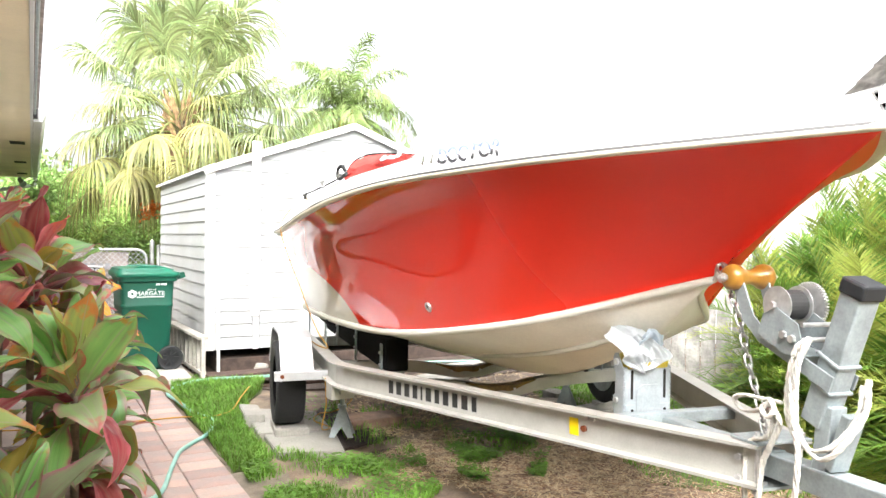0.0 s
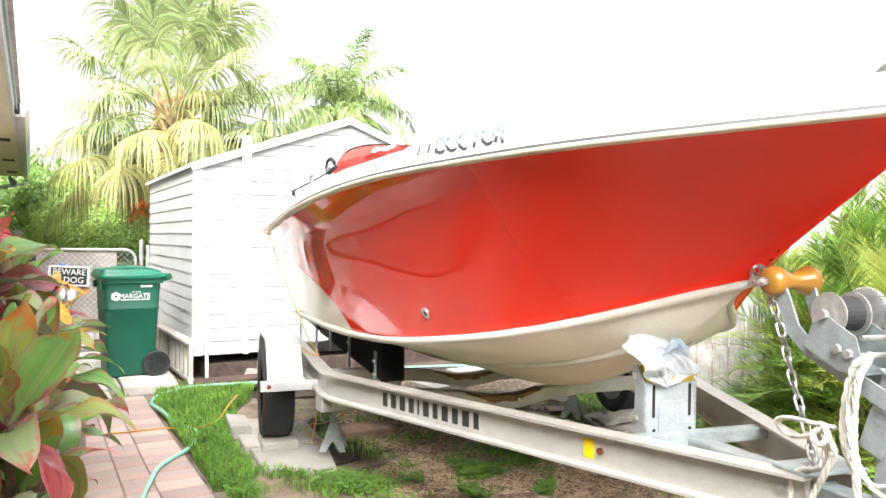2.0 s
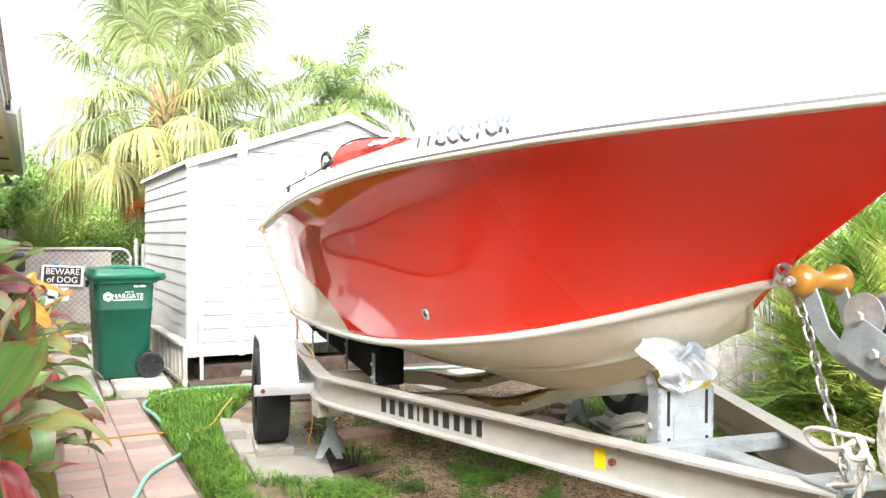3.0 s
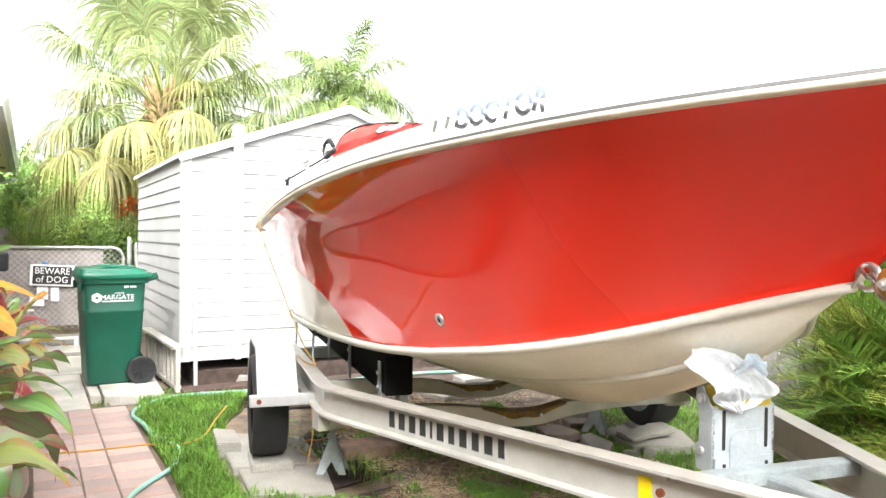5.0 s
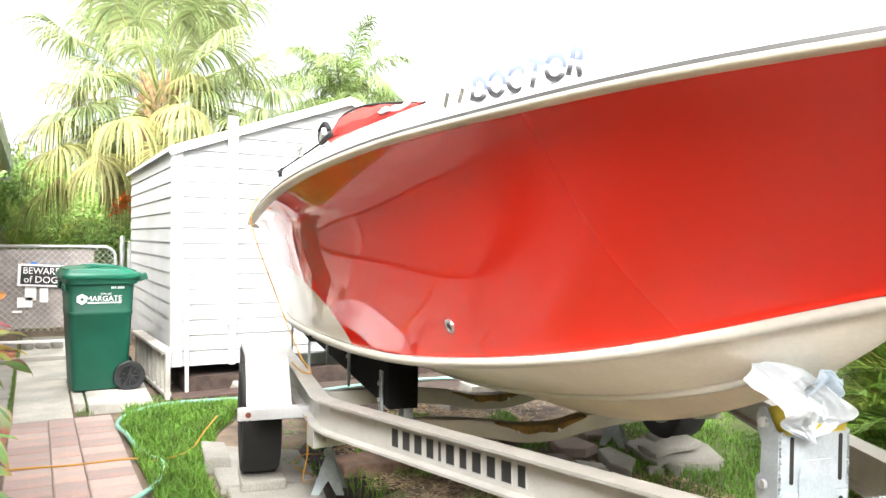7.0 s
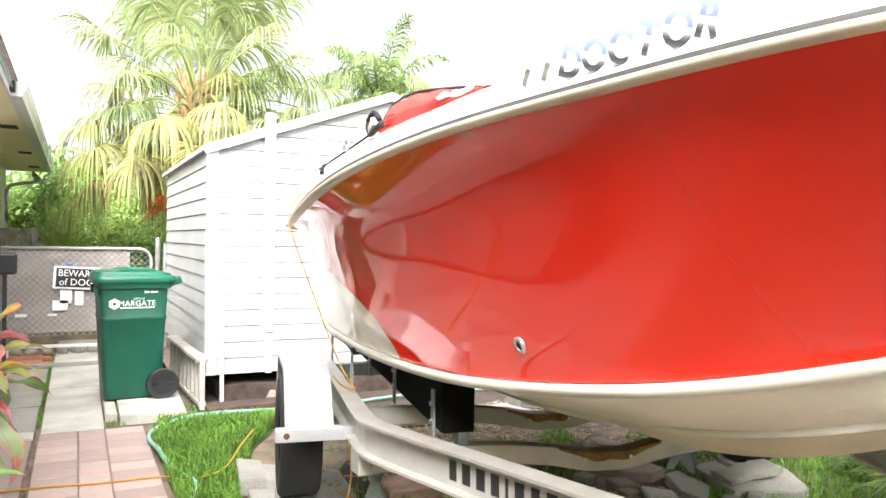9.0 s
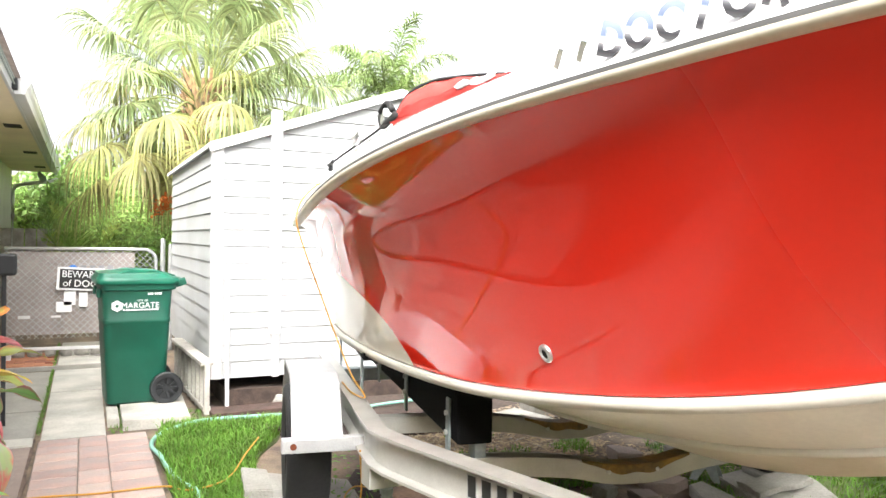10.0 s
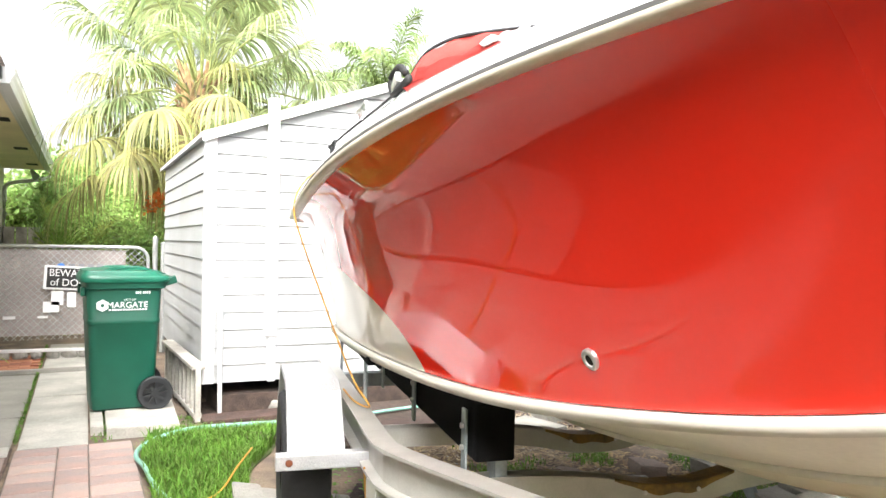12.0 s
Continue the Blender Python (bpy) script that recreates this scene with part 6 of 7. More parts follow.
brick_patch()
V, F = [], []
pts = [(0.43 + rnd.uniform(-0.012, 0.012), rnd.uniform(7.5, 12.3)) for _ in range(900)] + [(rnd.uniform(1.3, 1.55), rnd.uniform(7.45, 7.9)) for _ in range(250)] \
    + [(0.96 + rnd.uniform(-0.01, 0.01), rnd.uniform(7.5, 8.8)) for _ in range(120)] + [(rnd.uniform(0.87, 1.0), rnd.uniform(7.38, 7.6)) for _ in range(60)]
from_lists("joint_weeds", *blades(pts, 0.01, 0.04, 0.007, rnd, 1.0), M_WEED, "small weeds growing in the slab joints", "weeds")


# ---- plants ----
def leaf_material(name, base, edge, tip, vein, flush, alt):
    """A long leaf: base colour, paler midrib, coloured margin and tip; x across (half width 1), y along (0 to 1)."""
    m = bpy.data.materials.new(name)
    m.use_nodes = True
    n, l = m.node_tree.nodes, m.node_tree.links
    b = n["Principled BSDF"]
    b.inputs["Roughness"].default_value = 0.22
    b.inputs["Specular IOR Level"].default_value = 0.9
    uv = n.new("ShaderNodeUVMap")
    sp = n.new("ShaderNodeSeparateXYZ")
    l.new(uv.outputs["UV"], sp.inputs[0])
    nz = n.new("ShaderNodeTexNoise")
    nz.inputs["Scale"].default_value, nz.inputs["Detail"].default_value = 9, 4
    tc = n.new("ShaderNodeTexCoord")
    l.new(tc.outputs["Object"], nz.inputs["Vector"])
    info = n.new("ShaderNodeObjectInfo")

    def ramp(src, stops):
        r = n.new("ShaderNodeValToRGB")
        e = r.color_ramp.elements
        e[0].position, e[0].color = stops[0][0], (*[stops[0][1]] * 3, 1)
        e[1].position, e[1].color = stops[-1][0], (*[stops[-1][1]] * 3, 1)
        for p, v in stops[1:-1]:
            x = e.new(p)
            x.color = (v, v, v, 1)
        l.new(src, r.inputs["Fac"])
        return r.outputs["Color"]

    def mixed(f, a, c):
        x = n.new("ShaderNodeMix")
        x.data_type = "RGBA"
        l.new(f, x.inputs["Factor"])
        for key, v in (("A", a), ("B", c)):
            if isinstance(v, tuple):
                x.inputs[key].default_value = (*v, 1)
            else:
                l.new(v, x.inputs[key])
        return x.outputs["Result"]

    def math_node(op, a, c):
        x = n.new("ShaderNodeMath")
        x.operation = op
        for i, v in enumerate((a, c)):
            if isinstance(v, (int, float)):
                x.inputs[i].default_value = v
            else:
                l.new(v, x.inputs[i])
        return x.outputs[0]
    across = math_node("ABSOLUTE", math_node("SUBTRACT", math_node("MULTIPLY", sp.outputs["X"], 2.0), 1.0), 0.0)
    wob = math_node("ADD", across, math_node("MULTIPLY", math_node("SUBTRACT", nz.outputs["Fac"], 0.5), 0.9))
    col = mixed(ramp(wob, ((0.66, 0.0), (1.15, 0.95))), base, edge)
    st = n.new("ShaderNodeTexNoise")
    st.noise_dimensions = "4D"
    st.inputs["Scale"].default_value, st.inputs["Detail"].default_value = 1.0, 4
    mp = n.new("ShaderNodeMapping")
    mp.inputs["Scale"].default_value = (5.0, 1.3, 1.0)
    l.new(uv.outputs["UV"], mp.inputs["Vector"])
    l.new(mp.outputs["Vector"], st.inputs["Vector"])
    l.new(math_node("MULTIPLY", info.outputs["Random"], 40.0), st.inputs["W"])
    col = mixed(ramp(st.outputs["Fac"], ((0.45, 0.0), (0.64, 0.85))), col, alt)
    col = mixed(ramp(st.outputs["Fac"], ((0.3, 0.7), (0.46, 0.0))), col, flush)
    along = math_node("ADD", sp.outputs["Y"], math_node("MULTIPLY", math_node("SUBTRACT", nz.outputs["Fac"], 0.5), 0.7))
    along = math_node("ADD", along, math_node("MULTIPLY", math_node("SUBTRACT", info.outputs["Random"], 0.6), 0.5))
    col = mixed(ramp(along, ((0.85, 0.0), (1.15, 1.0))), col, tip)
    col = mixed(ramp(along, ((0.0, 0.45), (0.35, 0.0))), col, flush)
    col = mixed(ramp(across, ((0.0, 0.8), (0.07, 0.0))), col, vein)
    hsv = n.new("ShaderNodeHueSaturation")
    mr = n.new("ShaderNodeMapRange")
    mr.inputs["To Min"].default_value, mr.inputs["To Max"].default_value = 0.75, 1.6
    l.new(info.outputs["Random"], mr.inputs["Value"])
    l.new(mr.outputs["Result"], hsv.inputs["Value"])
    l.new(col, hsv.inputs["Color"])
    l.new(hsv.outputs["Color"], b.inputs["Base Color"])
    wv = n.new("ShaderNodeTexWave")
    wv.inputs["Scale"].default_value = 7
    wv.inputs["Distortion"].default_value = 1.5
    l.new(uv.outputs["UV"], wv.inputs["Vector"])
    bp = n.new("ShaderNodeBump")
    bp.inputs["Strength"].default_value, bp.inputs["Distance"].default_value = 0.1, 0.003
    l.new(wv.outputs["Fac"], bp.inputs["Height"])
    l.new(bp.outputs["Normal"], b.inputs["Normal"])
    t = n.new("ShaderNodeBsdfTranslucent")
    l.new(hsv.outputs["Color"], t.inputs["Color"])
    ms = n.new("ShaderNodeMixShader")
    ms.inputs["Fac"].default_value = 0.3
    l.new(b.outputs["BSDF"], ms.inputs[1])
    l.new(t.outputs["BSDF"], ms.inputs[2])
    l.new(ms.outputs["Shader"], n["Material Output"].inputs["Surface"])
    return m


L_GREEN = leaf_material("ti_green", (0.2, 0.44, 0.12), (0.42, 0.13, 0.16), (0.42, 0.27, 0.06), (0.3, 0.36, 0.2), (0.28, 0.11, 0.13), (0.3, 0.52, 0.15))
L_OLIVE = leaf_material("ti_olive", (0.27, 0.33, 0.1), (0.45, 0.13, 0.08), (0.52, 0.2, 0.06), (0.36, 0.3, 0.16), (0.3, 0.1, 0.07), (0.36, 0.4, 0.1))
L_BURG = leaf_material("ti_burgundy", (0.38, 0.07, 0.085), (0.62, 0.18, 0.21), (0.5, 0.1, 0.08), (0.36, 0.16, 0.15), (0.14, 0.03, 0.05), (0.45, 0.16, 0.15))
L_PINK = leaf_material("ti_mauve", (0.3, 0.34, 0.2), (0.5, 0.18, 0.24), (0.48, 0.16, 0.14), (0.38, 0.36, 0.26), (0.34, 0.13, 0.17), (0.28, 0.42, 0.17))
L_DRY = leaf_material("ti_yellow", (0.36, 0.32, 0.06), (0.55, 0.3, 0.06), (0.58, 0.25, 0.03), (0.42, 0.36, 0.15), (0.24, 0.24, 0.05), (0.5, 0.36, 0.07))


def blade_mesh(name, droop, fold, twist, ratio, material):
    """A leaf one metre long: stalk, lanceolate blade, folded at the midrib and bent over."""
    bm = bmesh.new()
    uvl = bm.loops.layers.uv.new("UVMap")
    n = 16
    rows = []
    for i in range(n + 1):
        t = i / n
        w = ratio * (0.16 + 0.84 * min(1, max(0, (t - 0.12) / 0.3)) ** 0.8) * (1 - max(0, (t - 0.38) / 0.62) ** 2.6) + 0.002
        a = droop * t * t
        y = t * math.cos(a * 0.6)
        z = t * 0.15 - 0.5 * droop * t ** 2.2
        row = []
        for k, u in enumerate((-1, -0.5, 0, 0.5, 1)):
            wave = 0.034 * ratio * 6 * math.sin(13 * t + 2 * u + 9 * droop) * u * u
            tw = twist * t
            xx, zz = u * w, fold * w * abs(u) + wave
            row.append((bm.verts.new((xx * math.cos(tw) - zz * math.sin(tw), y, z + xx * math.sin(tw) + zz * math.cos(tw))), ((u + 1) / 2, t)))
        rows.append(row)
    for a, b in zip(rows, rows[1:]):
        for k in range(4):
            quad = (a[k], a[k + 1], b[k + 1], b[k])
            f = bm.faces.new([q[0] for q in quad])
            for lp, q in zip(f.loops, quad):
                lp[uvl].uv = q[1]
    return mesh_of(name, bm, material, True)


LEAVES = []
for material in (L_GREEN, L_OLIVE, L_BURG, L_PINK, L_DRY):
    LEAVES.append([blade_mesh("leaf", d, f, tw, r, material) for d, f, tw, r in ((0.35, 0.4, 0.15, 0.175), (0.9, 0.25, -0.25, 0.195), (1.4, 0.15, 0.35, 0.185))])
M_CANE = mat("plant_cane", (0.22, 0.17, 0.12), 0.8, vary=0.2, scale=20, bump=0.5)


def ti_plant(x, y, h, weights, rnd, count=22, size=0.42, lean=(0, 0)):
    root = thing("ti_plant", "ti plant with long green and red leaves beside the walk", "plant", pose(x, y, 0), group="ti plants along the house")
    top = Vector((lean[0], lean[1], h))
    bm = bmesh.new()
    sweep(bm, bezier([(0, 0, 0), (lean[0] * 0.2, lean[1] * 0.2, h * 0.5), top], 5), circle(0.014, 7))
    part("cane", bm, M_CANE, root, "", True)
    count = int(count * 1.25)
    for i in range(count):
        f = i / count
        az = i * 137.5 + rnd.uniform(-18, 18)
        el = 82 - 100 * f ** 1.1 + rnd.uniform(-12, 12)
        kind = rnd.choices(range(5), weights)[0]
        if f > 0.9 and rnd.random() < 0.15:
            kind = 4
        me = LEAVES[kind][0 if el > 45 else (1 if el > 5 else 2)]
        s = 0.86 * size * rnd.uniform(0.78, 1.12) * (0.72 + 0.4 * min(1, f * 2.5))
        ob = new("leaf", me)
        ob.parent = root
        drop = 0.16 * f * (h / 0.9)
        ob.matrix_basis = Matrix.Translation(top - Vector((0, 0, drop))) @ pose(0, 0, 0, 0, 0, az) @ pose(0, 0.01, 0, el, 0, 0) @ pose(0, 0, 0, 0, rnd.uniform(-25, 25), 0) @ Matrix.Scale(s, 4)
    return root


rp = random.Random(11)
ROSY = (3, 2, 3, 5, 0.6)
GREENISH, REDDISH, PINKISH = (9, 3, 0.5, 2.5, 0.4), (2.5, 1, 6, 4, 0.2), (7, 3, 0.9, 3, 0.3)
for args in ((-0.02, 2.28, 0.62, GREENISH, 24, 0.42), (0.2, 2.95, 0.66, GREENISH, 26, 0.38), (0.18, 2.75, 0.98, PINKISH, 20, 0.4), (0.22, 3.42, 1.02, GREENISH, 22, 0.4),
             (0.05, 3.3, 1.34, REDDISH, 22, 0.4), (0.24, 3.8, 0.66, GREENISH, 22, 0.37), (0.12, 4.1, 1.2, REDDISH, 22, 0.4), (0.28, 4.45, 0.95, ROSY, 20, 0.35),
             (-0.15, 2.7, 1.4, REDDISH, 20, 0.4), (-0.1, 3.9, 1.42, REDDISH, 20, 0.4), (-0.25, 2.2, 1.0, GREENISH, 20, 0.42), (0.27, 5.0, 0.92, ROSY, 18, 0.34),
             (-0.1, 4.9, 1.1, REDDISH, 18, 0.38), (0.0, 1.85, 0.35, GREENISH, 18, 0.4), (-0.35, 3.4, 1.1, GREENISH, 18, 0.4)):
    x, y, h, wts, cnt, size = args
    ti_plant(x, y, h, wts, rp, cnt, size)


DOWN = Vector((0, 0, -1))


def ribbon(V, F, p, d, flat, length, width, sag, n, rnd, start=0.0):
    """A leaf strip that leaves p along d and bends down under its weight; its start is fused with its neighbours."""
    step = length / n
    b = len(V)
    for k in range(n + 1):
        t = k / n
        w = width * (start + (1 - start) * min(1, t / 0.4)) * (1 - 0.93 * max(0, t - 0.45) / 0.55)
        side = d.cross(flat)
        side = side.normalized() * w if side.length > 1e-4 else Vector((w, 0, 0))
        V += [tuple(p - side), tuple(p + side)]
        if k:
            o = b + 2 * k
            F.append((o - 2, o - 1, o + 1, o))
        p = p + d * step
        d = (d + DOWN * sag * step * (0.2 + 2.2 * t)).normalized()
        flat = (flat - d * flat.dot(d)).normalized() if (flat - d * flat.dot(d)).length > 1e-3 else flat


def fan_mesh(name, rnd, d, radius, sag, segs=40):
    """A fan leaf that starts at the origin along d: strips round its end, each hanging at the tip."""
    V, F = [], []
    d = d.normalized()
    x = d.cross(Vector((0, 0, 1)))
    x = x.normalized() if x.length > 0.05 else Vector((1, 0, 0))
    nrm = x.cross(d).normalized()
    for i in range(segs):
        a = radians(-118 + 236 * i / (segs - 1)) + rnd.uniform(-0.03, 0.03)
        q = (d * math.cos(a) + x * math.sin(a) + nrm * (0.18 * math.cos(2 * a) - 0.06)).normalized()
        rib = d * 0.22 * max(0, math.cos(a))
        ribbon(V, F, rib, q, nrm, radius * (0.74 + 0.26 * math.cos(a * 0.7)) * rnd.uniform(0.85, 1.1), 0.0185 * radius, sag * rnd.uniform(0.6, 1.5), 8, rnd, 0.4)
    me = bpy.data.meshes.new(name)
    me.from_pydata(V, [], F)
    return me


def feather_hang(name, rnd, d, length, sag, pairs, leaflet, width, lsag, lift=0.15, jit=0.0):
    """A feather frond from the origin along d, its rachis and leaflets bending under their weight."""
    V, F = [], []
    d = d.normalized()
    n = 18
    p, pts, dirs = Vector((0, 0, 0)), [], []
    for k in range(n + 1):
        pts.append(p)
        dirs.append(d)
        p = p + d * length / n
        d = (d + DOWN * sag * (0.3 + 1.4 * k / n) / n).normalized()
    for i, (p, d) in enumerate(zip(pts, dirs)):
        r = 0.012 * length * (1 - 0.85 * i / n)
        x = d.cross(Vector((0, 0, 1)))
        x = x.normalized() if x.length > 0.05 else Vector((1, 0, 0))
        y = x.cross(d)
        b = len(V)
        V += [tuple(p + x * r), tuple(p + y * r), tuple(p - x * r), tuple(p - y * r)]
        if i:
            for k in range(4):
                F.append((b - 4 + k, b - 4 + (k + 1) % 4, b + (k + 1) % 4, b + k))
    for i in range(pairs):
        t = 0.16 + 0.83 * i / (pairs - 1)
        k = min(n - 1, int(t * n))
        u = t * n - k
        p = pts[k].lerp(pts[k + 1], u)
        d = dirs[k]
        x = d.cross(Vector((0, 0, 1)))
        x = x.normalized() if x.length > 0.05 else Vector((1, 0, 0))
        y = x.cross(d)
        ln = leaflet * length * math.sin(math.pi * (0.2 + 0.72 * i / (pairs - 1))) ** 0.7
        for sg in (1, -1):
            q = (x * sg * (0.8 + rnd.uniform(-jit, jit)) + y * (lift + rnd.uniform(-0.12 - jit, 0.12 + jit)) + d * (0.45 + 0.5 * t + rnd.uniform(-jit, jit))).normalized()
            ribbon(V, F, p, q, y, ln * rnd.uniform(0.8, 1.12), width, lsag * rnd.uniform(0.6, 1.4), 5, rnd, 0.4)
    me = bpy.data.meshes.new(name)
    me.from_pydata(V, [], F)
    return me


M_FAN = mat("fan_palm_leaf", (0.42, 0.47, 0.22), 0.5, vary=0.2, scale=2.5, island=0.45, trans=0.4, second=(0.22, 0.3, 0.13))
M_FANOLD = mat("fan_palm_old_leaf", (0.42, 0.39, 0.15), 0.6, vary=0.22, scale=2.5, island=0.5, trans=0.4, second=(0.22, 0.24, 0.08))
M_TRUNK = mat("palm_trunk", (0.3, 0.24, 0.19), 0.9, vary=0.25, scale=6, bump=0.8, bscale=40)
M_BOOT = mat("palm_leaf_base", (0.42, 0.27, 0.14), 0.85, vary=0.25, scale=10, bump=0.6, island=0.3)
M_STALK = mat("palm_stalk", (0.32, 0.36, 0.12), 0.6, vary=0.15, scale=8)


def sabal(x, y, h, rnd):
    root = thing("fan_palm", "large fan palm with drooping green and yellowing fronds", "palm tree", pose(x, y, 0))
    bm = bmesh.new()
    sweep(bm, [(0.05 * math.sin(i), 0.03 * i / 6, h * i / 12) for i in range(13)], circle(0.19, 12), scales=[1.15 - 0.02 * i for i in range(13)])
    part("trunk", bm, M_TRUNK, root, "rough grey brown trunk", True)
    bm = bmesh.new()
    rod(bm, (0.2, 0, 0), (0.34, 0, 0.3), 0.05, 0.02, seg=5)
    boot = mesh_of("leaf_base", bm, M_BOOT)
    for i in range(60):
        ob = new("leaf_base", boot)
        ob.parent = root
        ob.matrix_basis = pose(0, 0, h - 1.1 + 1.1 * i / 60, 0, 0, i * 137.5)
    N = 76
    for i in range(N):
        f = i / (N - 1)
        az = i * 137.5 + rnd.uniform(-14, 14)
        el = 84 - 108 * f ** 0.85 + rnd.uniform(-12, 12)
        ln = rnd.uniform(0.6, 1.65)
        is_old = f > 0.8 or (f > 0.45 and rnd.random() < 0.3)
        e, a = radians(el), radians(az)
        base = Vector((0.1 * math.cos(a), 0.1 * math.sin(a), h - 0.5 * f))
        d = Vector((math.cos(a) * math.cos(e), math.sin(a) * math.cos(e), math.sin(e)))
        mid = base + d * ln * 0.55 + Vector((0, 0, 0.05))
        tip = base + d * ln + Vector((0, 0, -0.2 * f * ln))
        bm = bmesh.new()
        sweep(bm, bezier([base, mid, tip], 4), circle(0.014, 5))
        fr = part("frond_stalk", bm, M_STALK, root, "", True)
        dd = (tip - mid).normalized() + Vector((rnd.uniform(-0.2, 0.2), rnd.uniform(-0.2, 0.2), 0))
        me = fan_mesh("frond", rnd, dd, rnd.uniform(0.75, 0.98), 6.0 if is_old else 3.0 + 2.0 * f, 46)
        me.materials.append(M_FANOLD if is_old else M_FAN)
        ob = new("frond", me)
        ob.parent = fr
        ob.matrix_basis = Matrix.Translation(tip)


M_COCO = mat("coconut_leaf", (0.27, 0.37, 0.12), 0.45, vary=0.2, scale=2, island=0.45, trans=0.3)
M_ARECA = mat("areca_leaf", (0.17, 0.3, 0.04), 0.42, vary=0.2, scale=3, island=0.35, trans=0.3, second=(0.1, 0.19, 0.035))
M_ARECAY = mat("areca_leaf_pale", (0.42, 0.5, 0.1), 0.45, vary=0.2, scale=3, island=0.3, trans=0.35)


M_SPRAY = mat("palm_flower", (0.5, 0.36, 0.1), 0.7, vary=0.2, scale=12)


def coconut(x, y, h, rnd):
    root = thing("coconut_palm", "slender coconut palm with arching green fronds", "palm tree", pose(x, y, 0))
    bm = bmesh.new()
    sweep(bm, [(0.25 * math.sin(i / 9), 0, h * i / 12) for i in range(13)], circle(0.14, 10), scales=[1.2 - 0.03 * i for i in range(13)])
    part("trunk", bm, M_TRUNK, root, "", True)
    top = Vector((0.25 * math.sin(12 / 9), 0, h))
    for i in range(28):
        f = i / 27
        e, a = radians(78 - 92 * f + rnd.uniform(-8, 8)), radians(i * 137.5 + rnd.uniform(-12, 12))
        d = Vector((math.cos(a) * math.cos(e), math.sin(a) * math.cos(e), math.sin(e)))
        me = feather_hang("frond", rnd, d, rnd.uniform(2.2, 2.8), 1.9 + 1.5 * f, 80, 0.26, 0.014, 9.0, 0.0, 0.4)
        me.materials.append(M_COCO)
        ob = new("frond", me)
        ob.parent = root
        ob.matrix_basis = Matrix.Translation(top)
    for i in range(3):
        a = 2.1 * i + 0.4
        bm = bmesh.new()
        for k in range(14):
            b = a + rnd.uniform(-0.5, 0.5)
            q = top + Vector((0.75 * math.cos(b), 0.75 * math.sin(b), -0.1 - rnd.uniform(0, 0.55)))
            sweep(bm, bezier([top, (top + q) / 2 + Vector((0, 0, 0.22)), q], 3), circle(0.014, 4))
        part("flower_spray", bm, M_SPRAY, root, "yellow hanging flower spray", True)
    for i in range(5):
        bm = bmesh.new()
        a = i * 1.25
        bmesh.ops.create_icosphere(bm, subdivisions=2, radius=0.14, matrix=pose(top.x + 0.22 * math.cos(a), 0.22 * math.sin(a), h - 0.25))
        part("coconut", bm, M_STALK, root, "", True)


rq = random.Random(21)
sabal(2.27, 13.0, 3.55, rq)
coconut(7.25, 19.0, 4.75, rq)

ARECA = []
for e, sag in ((78, 0.7), (62, 1.0), (46, 1.3), (28, 1.5), (8, 1.6)):
    for k in range(2):
        ARECA.append(feather_hang("frond", rq, Vector((0, math.cos(radians(e)), math.sin(radians(e)))), 1.0, sag * rq.uniform(0.9, 1.2), 30, 0.36, 0.0085, 1.5, 0.35, 0.16))
ARECA_Y = [me.copy() for me in ARECA]
for me in ARECA:
    me.materials.append(M_ARECA)
for me in ARECA_Y:
    me.materials.append(M_ARECAY)


def areca(x, y, h, rnd, count=84, name="areca_palm"):
    root = thing(name, "bushy areca palm clump with arching feathery fronds", "palm", pose(x, y, 0), group="areca palm hedge")
    for i in range(7):
        a = i * 0.9
        p = Vector((0.16 * math.cos(a), 0.16 * math.sin(a), 0))
        bm = bmesh.new()
        sweep(bm, bezier([p, p * 1.4 + Vector((0, 0, h * 0.3)), p * 2.2 + Vector((0, 0, h * 0.55))], 4), circle(0.018, 6))
        part("cane", bm, M_STALK, root, "yellow green cane", True)
    for i in range(count):
        f = i / count
        a = i * 137.5 + rnd.uniform(-20, 20)
        steep = min(4, int(f * 5 + rnd.uniform(-0.5, 0.5))) if f > 0.1 else 0
        ob = new("frond", (ARECA_Y if rnd.random() < 0.38 else ARECA)[2 * steep + rnd.randrange(2)])
        ob.parent = root
        z = h * (0.12 + 0.5 * (1 - f) + rnd.uniform(-0.08, 0.08))
        ob.matrix_basis = pose(0.2 * math.cos(radians(a)), 0.2 * math.sin(radians(a)), z, rnd.uniform(-8, 8), rnd.uniform(-8, 8), a - 90) @ Matrix.Scale(rnd.uniform(0.65, 0.95) * (0.75 + 0.3 * (h / 2.2)), 4)


for x, y, h in ((5.4, 3.75, 1.3), (4.85, 2.9, 1.15), (5.0, 3.3, 0.8), (5.6, 3.4, 1.5), (5.5, 3.0, 1.9), (5.1, 2.1, 1.8), (6.1, 3.6, 1.9), (5.8, 2.3, 2.2), (4.5, 1.9, 1.2), (5.2, 1.3, 1.9), (6.6, 2.9, 2.3), (6.3, 1.5, 2.4)):
    areca(x, y, h, rq)


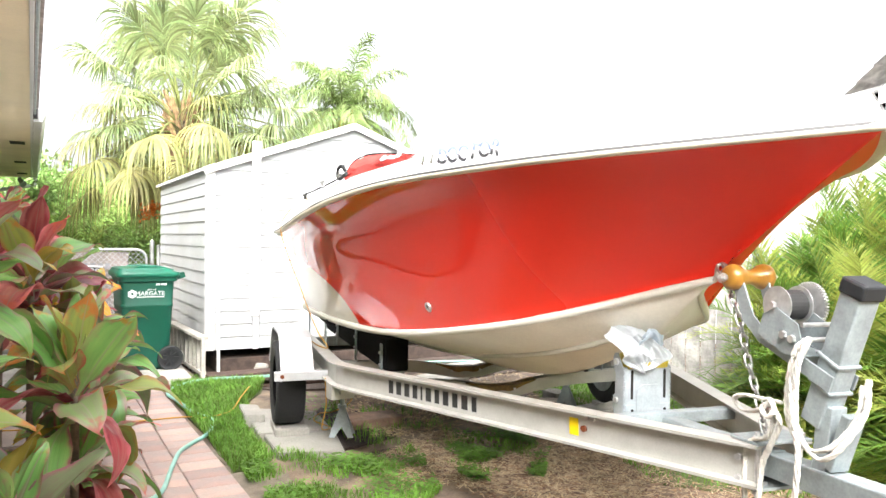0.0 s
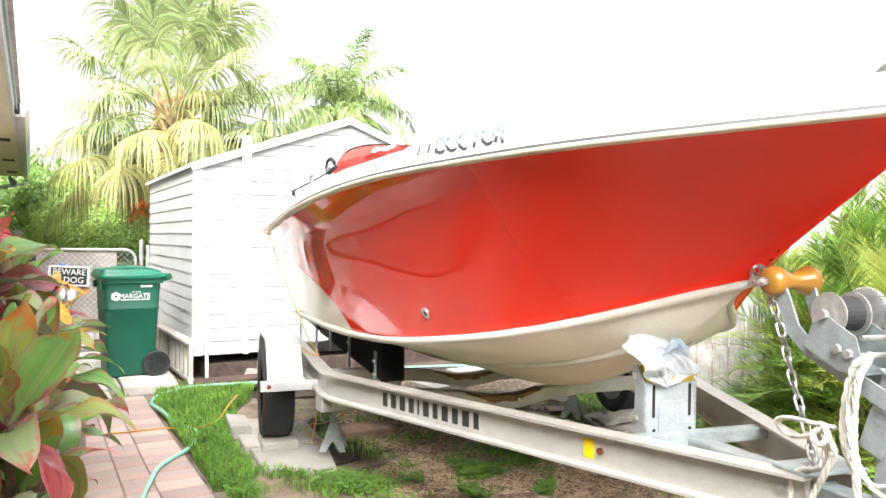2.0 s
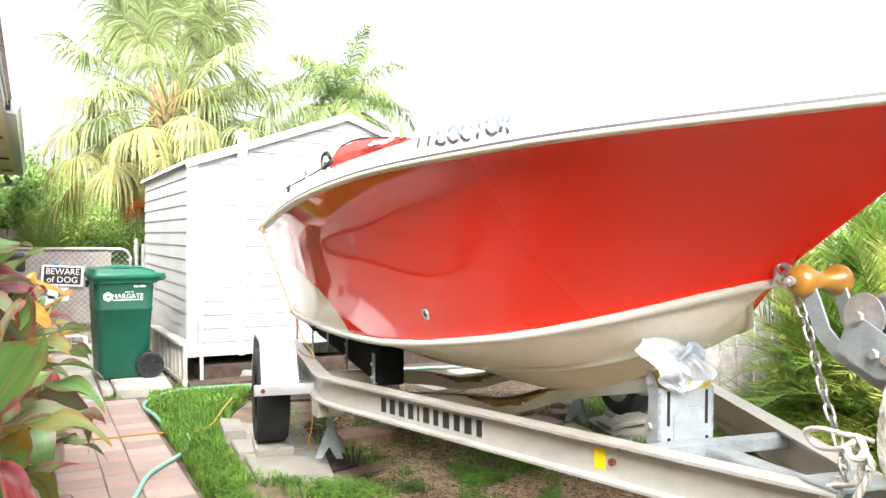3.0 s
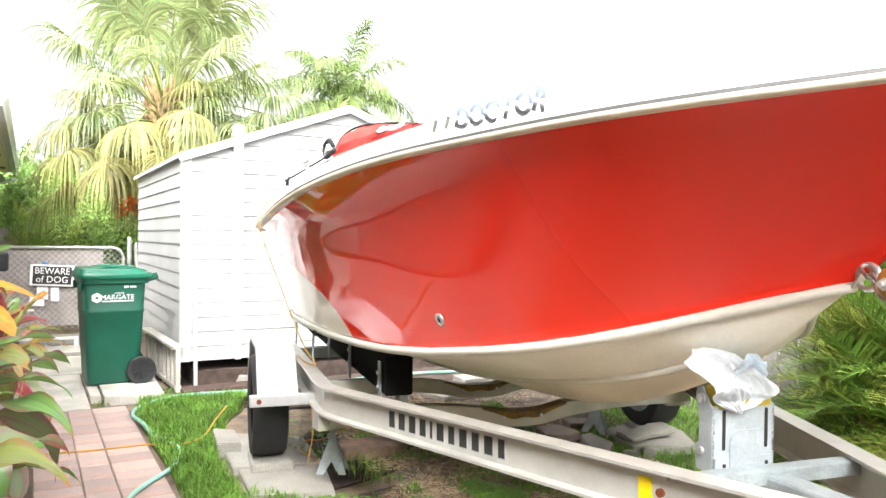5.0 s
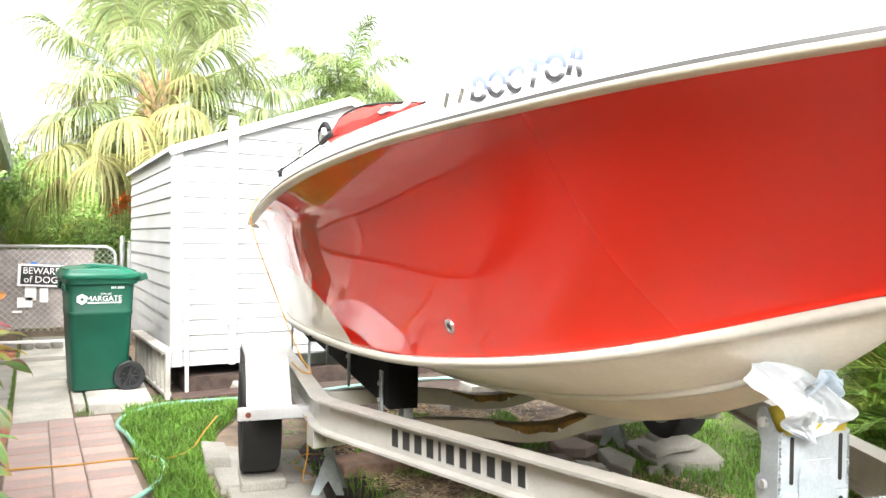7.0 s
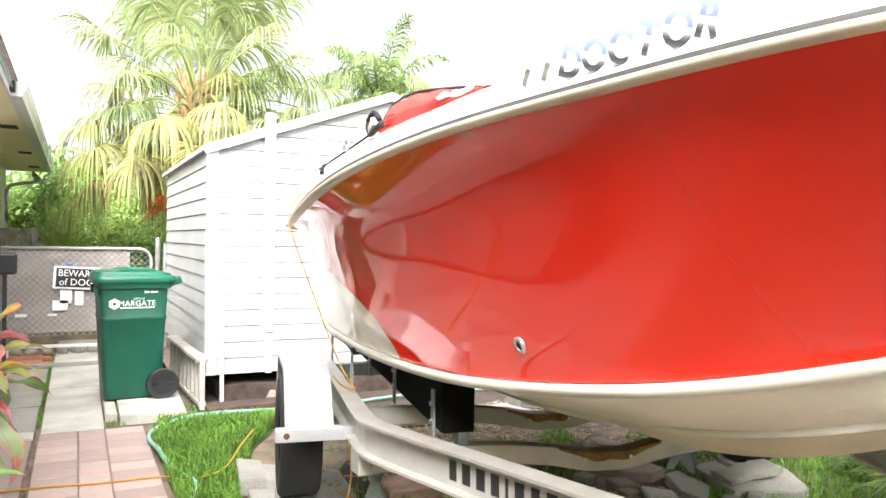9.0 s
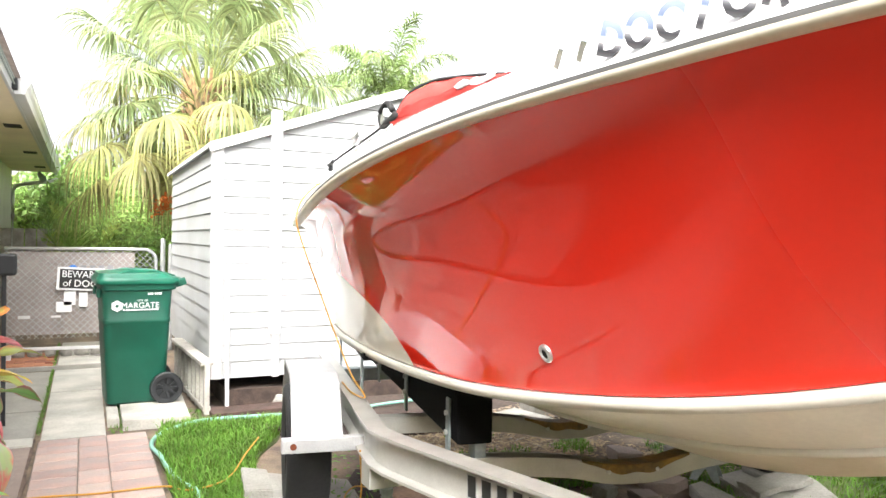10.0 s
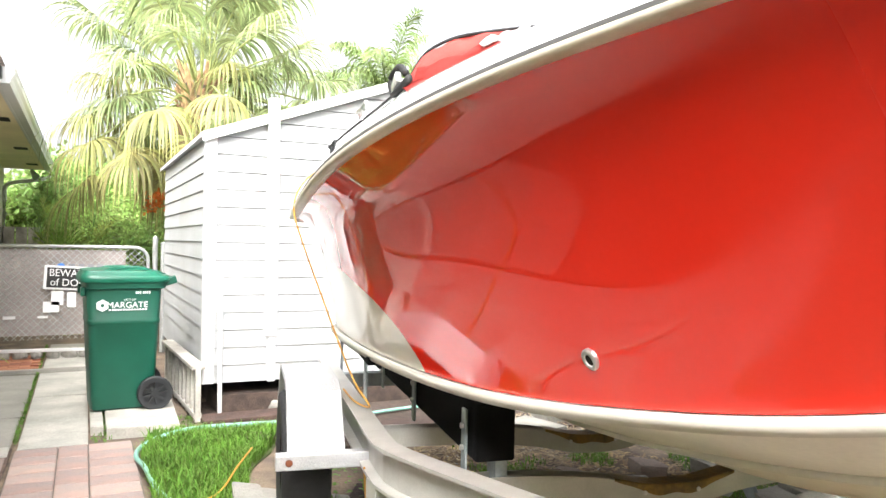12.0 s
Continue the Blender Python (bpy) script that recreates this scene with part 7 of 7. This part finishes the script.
def leaf_cloud(name, rnd, n, size):
    """Many small leaves in an uneven crown of radius about one."""
    V, F = [], []
    k = 0
    while k < n:
        p = Vector((rnd.gauss(0, 0.5), rnd.gauss(0, 0.5), rnd.gauss(0, 0.45)))
        if p.length > 1.15 or noise.noise(p * 2.3 + Vector((size * 40, 0, 0))) < -0.12:
            continue
        a = Vector((rnd.uniform(-1, 1), rnd.uniform(-1, 1), rnd.uniform(-0.5, 0.5))).normalized()
        b = a.cross(Vector((rnd.uniform(-1, 1), rnd.uniform(-1, 1), rnd.uniform(0.2, 1)))).normalized()
        s = size * rnd.uniform(0.6, 1.3)
        o = len(V)
        V += [tuple(p - a * s), tuple(p + b * s * 0.45), tuple(p + a * s), tuple(p - b * s * 0.45)]
        F.append((o, o + 1, o + 2, o + 3))
        k += 1
    me = bpy.data.meshes.new(name)
    me.from_pydata(V, [], F)
    return me


M_BUSH = mat("broad_leaf", (0.4, 0.56, 0.16), 0.5, vary=0.2, scale=2, island=0.5, trans=0.5)
M_BUSHDARK = mat("dark_leaf", (0.3, 0.46, 0.13), 0.5, vary=0.2, scale=2, island=0.45, trans=0.4)
CLOUDS = []
for i, material in enumerate((M_BUSH, M_BUSHDARK, M_BUSH)):
    me = leaf_cloud("crown", rq, 3000, 0.068 + 0.012 * i)
    me.materials.append(material)
    CLOUDS.append(me)


def tree(x, y, h, r, k, label, flowers=False):
    root = thing("garden_tree", label, "tree", pose(x, y, 0), group="garden trees")
    bm = bmesh.new()
    sweep(bm, bezier([(0, 0, 0), (0.05, 0.02, h * 0.4), (0.0, 0.08, h * 0.8)], 4), circle(0.09, 8), scales=[1.2 - 0.07 * i for i in range(9)])
    for i in range(5):
        a = i * 1.3
        rod(bm, (0, 0.05, h * 0.45), (r * 0.55 * math.cos(a), r * 0.55 * math.sin(a), h * (0.7 + 0.05 * i)), 0.035, 0.012, seg=6)
    part("trunk", bm, M_TRUNK, root, "", True)
    for i in range(4):
        ob = new("crown", CLOUDS[(k + i) % 3 if i else k])
        ob.parent = root
        a = i * 2.2
        ob.matrix_basis = pose(0.45 * r * math.cos(a), 0.45 * r * math.sin(a), h * (0.62 + 0.14 * (i % 3)), 20 * i, 30 * i, 70 * i) @ Matrix.Scale(r * (0.85 - 0.1 * i), 4)


for x, y, h, r, k in ((1.0, 17.3, 1.7, 0.95, 0), (1.2, 15.2, 1.3, 0.9, 1), (0.9, 19.0, 2.4, 1.1, 2), (2.3, 16.2, 1.7, 1.1, 1), (-1.2, 23.5, 2.4, 1.5, 0), (3.6, 16.8, 2.0, 1.2, 2),
                      (1.5, 19.5, 2.2, 1.5, 1), (0.6, 23.0, 2.8, 1.6, 2), (5.4, 17.5, 1.6, 1.2, 0), (8.2, 17.5, 1.8, 1.4, 1),
                      # five trees added behind the camera, unseen, acting only on light and reflections
                      (0.5, -8.5, 4.0, 2.6, 1), (4.5, -8.0, 4.4, 2.8, 0), (8.5, -6.5, 4.2, 2.7, 1), (-4.0, -14.0, 4.5, 3.0, 1), (12.0, -3.0, 4.2, 2.6, 0)):
    tree(x, y, h, r, k, "leafy green garden tree" if k != 1 else "dense dark green leafy tree")
areca(0.7, 14.3, 1.7, rq, 18)
areca(0.5, 15.8, 2.0, rq, 18)


def flower_heads(rnd):
    """Small orange blossoms on the far shrubs."""
    V, F = [], []
    for cx, cy, cz in ((1.68, 12.0, 1.85), (1.62, 12.1, 1.76)):
        for k in range(46):
            p = Vector((cx + rnd.gauss(0, 0.08), cy + rnd.gauss(0, 0.08), cz + rnd.gauss(0, 0.05)))
            for q in range(3):
                a = Vector((rnd.uniform(-1, 1), rnd.uniform(-1, 1), rnd.uniform(-1, 1))).normalized() * 0.03
                b = a.cross(Vector((0.3, 0.5, 0.8))).normalized() * 0.02
                o = len(V)
                V += [tuple(p - a), tuple(p + b), tuple(p + a), tuple(p - b)]
                F.append((o, o + 1, o + 2, o + 3))
    from_lists("blossoms", V, F, mat("orange_petal", (0.8, 0.24, 0.05), 0.6, vary=0.15, scale=8, trans=0.3), "orange blossoms on the far shrubs", "flowers")


flower_heads(random.Random(5))
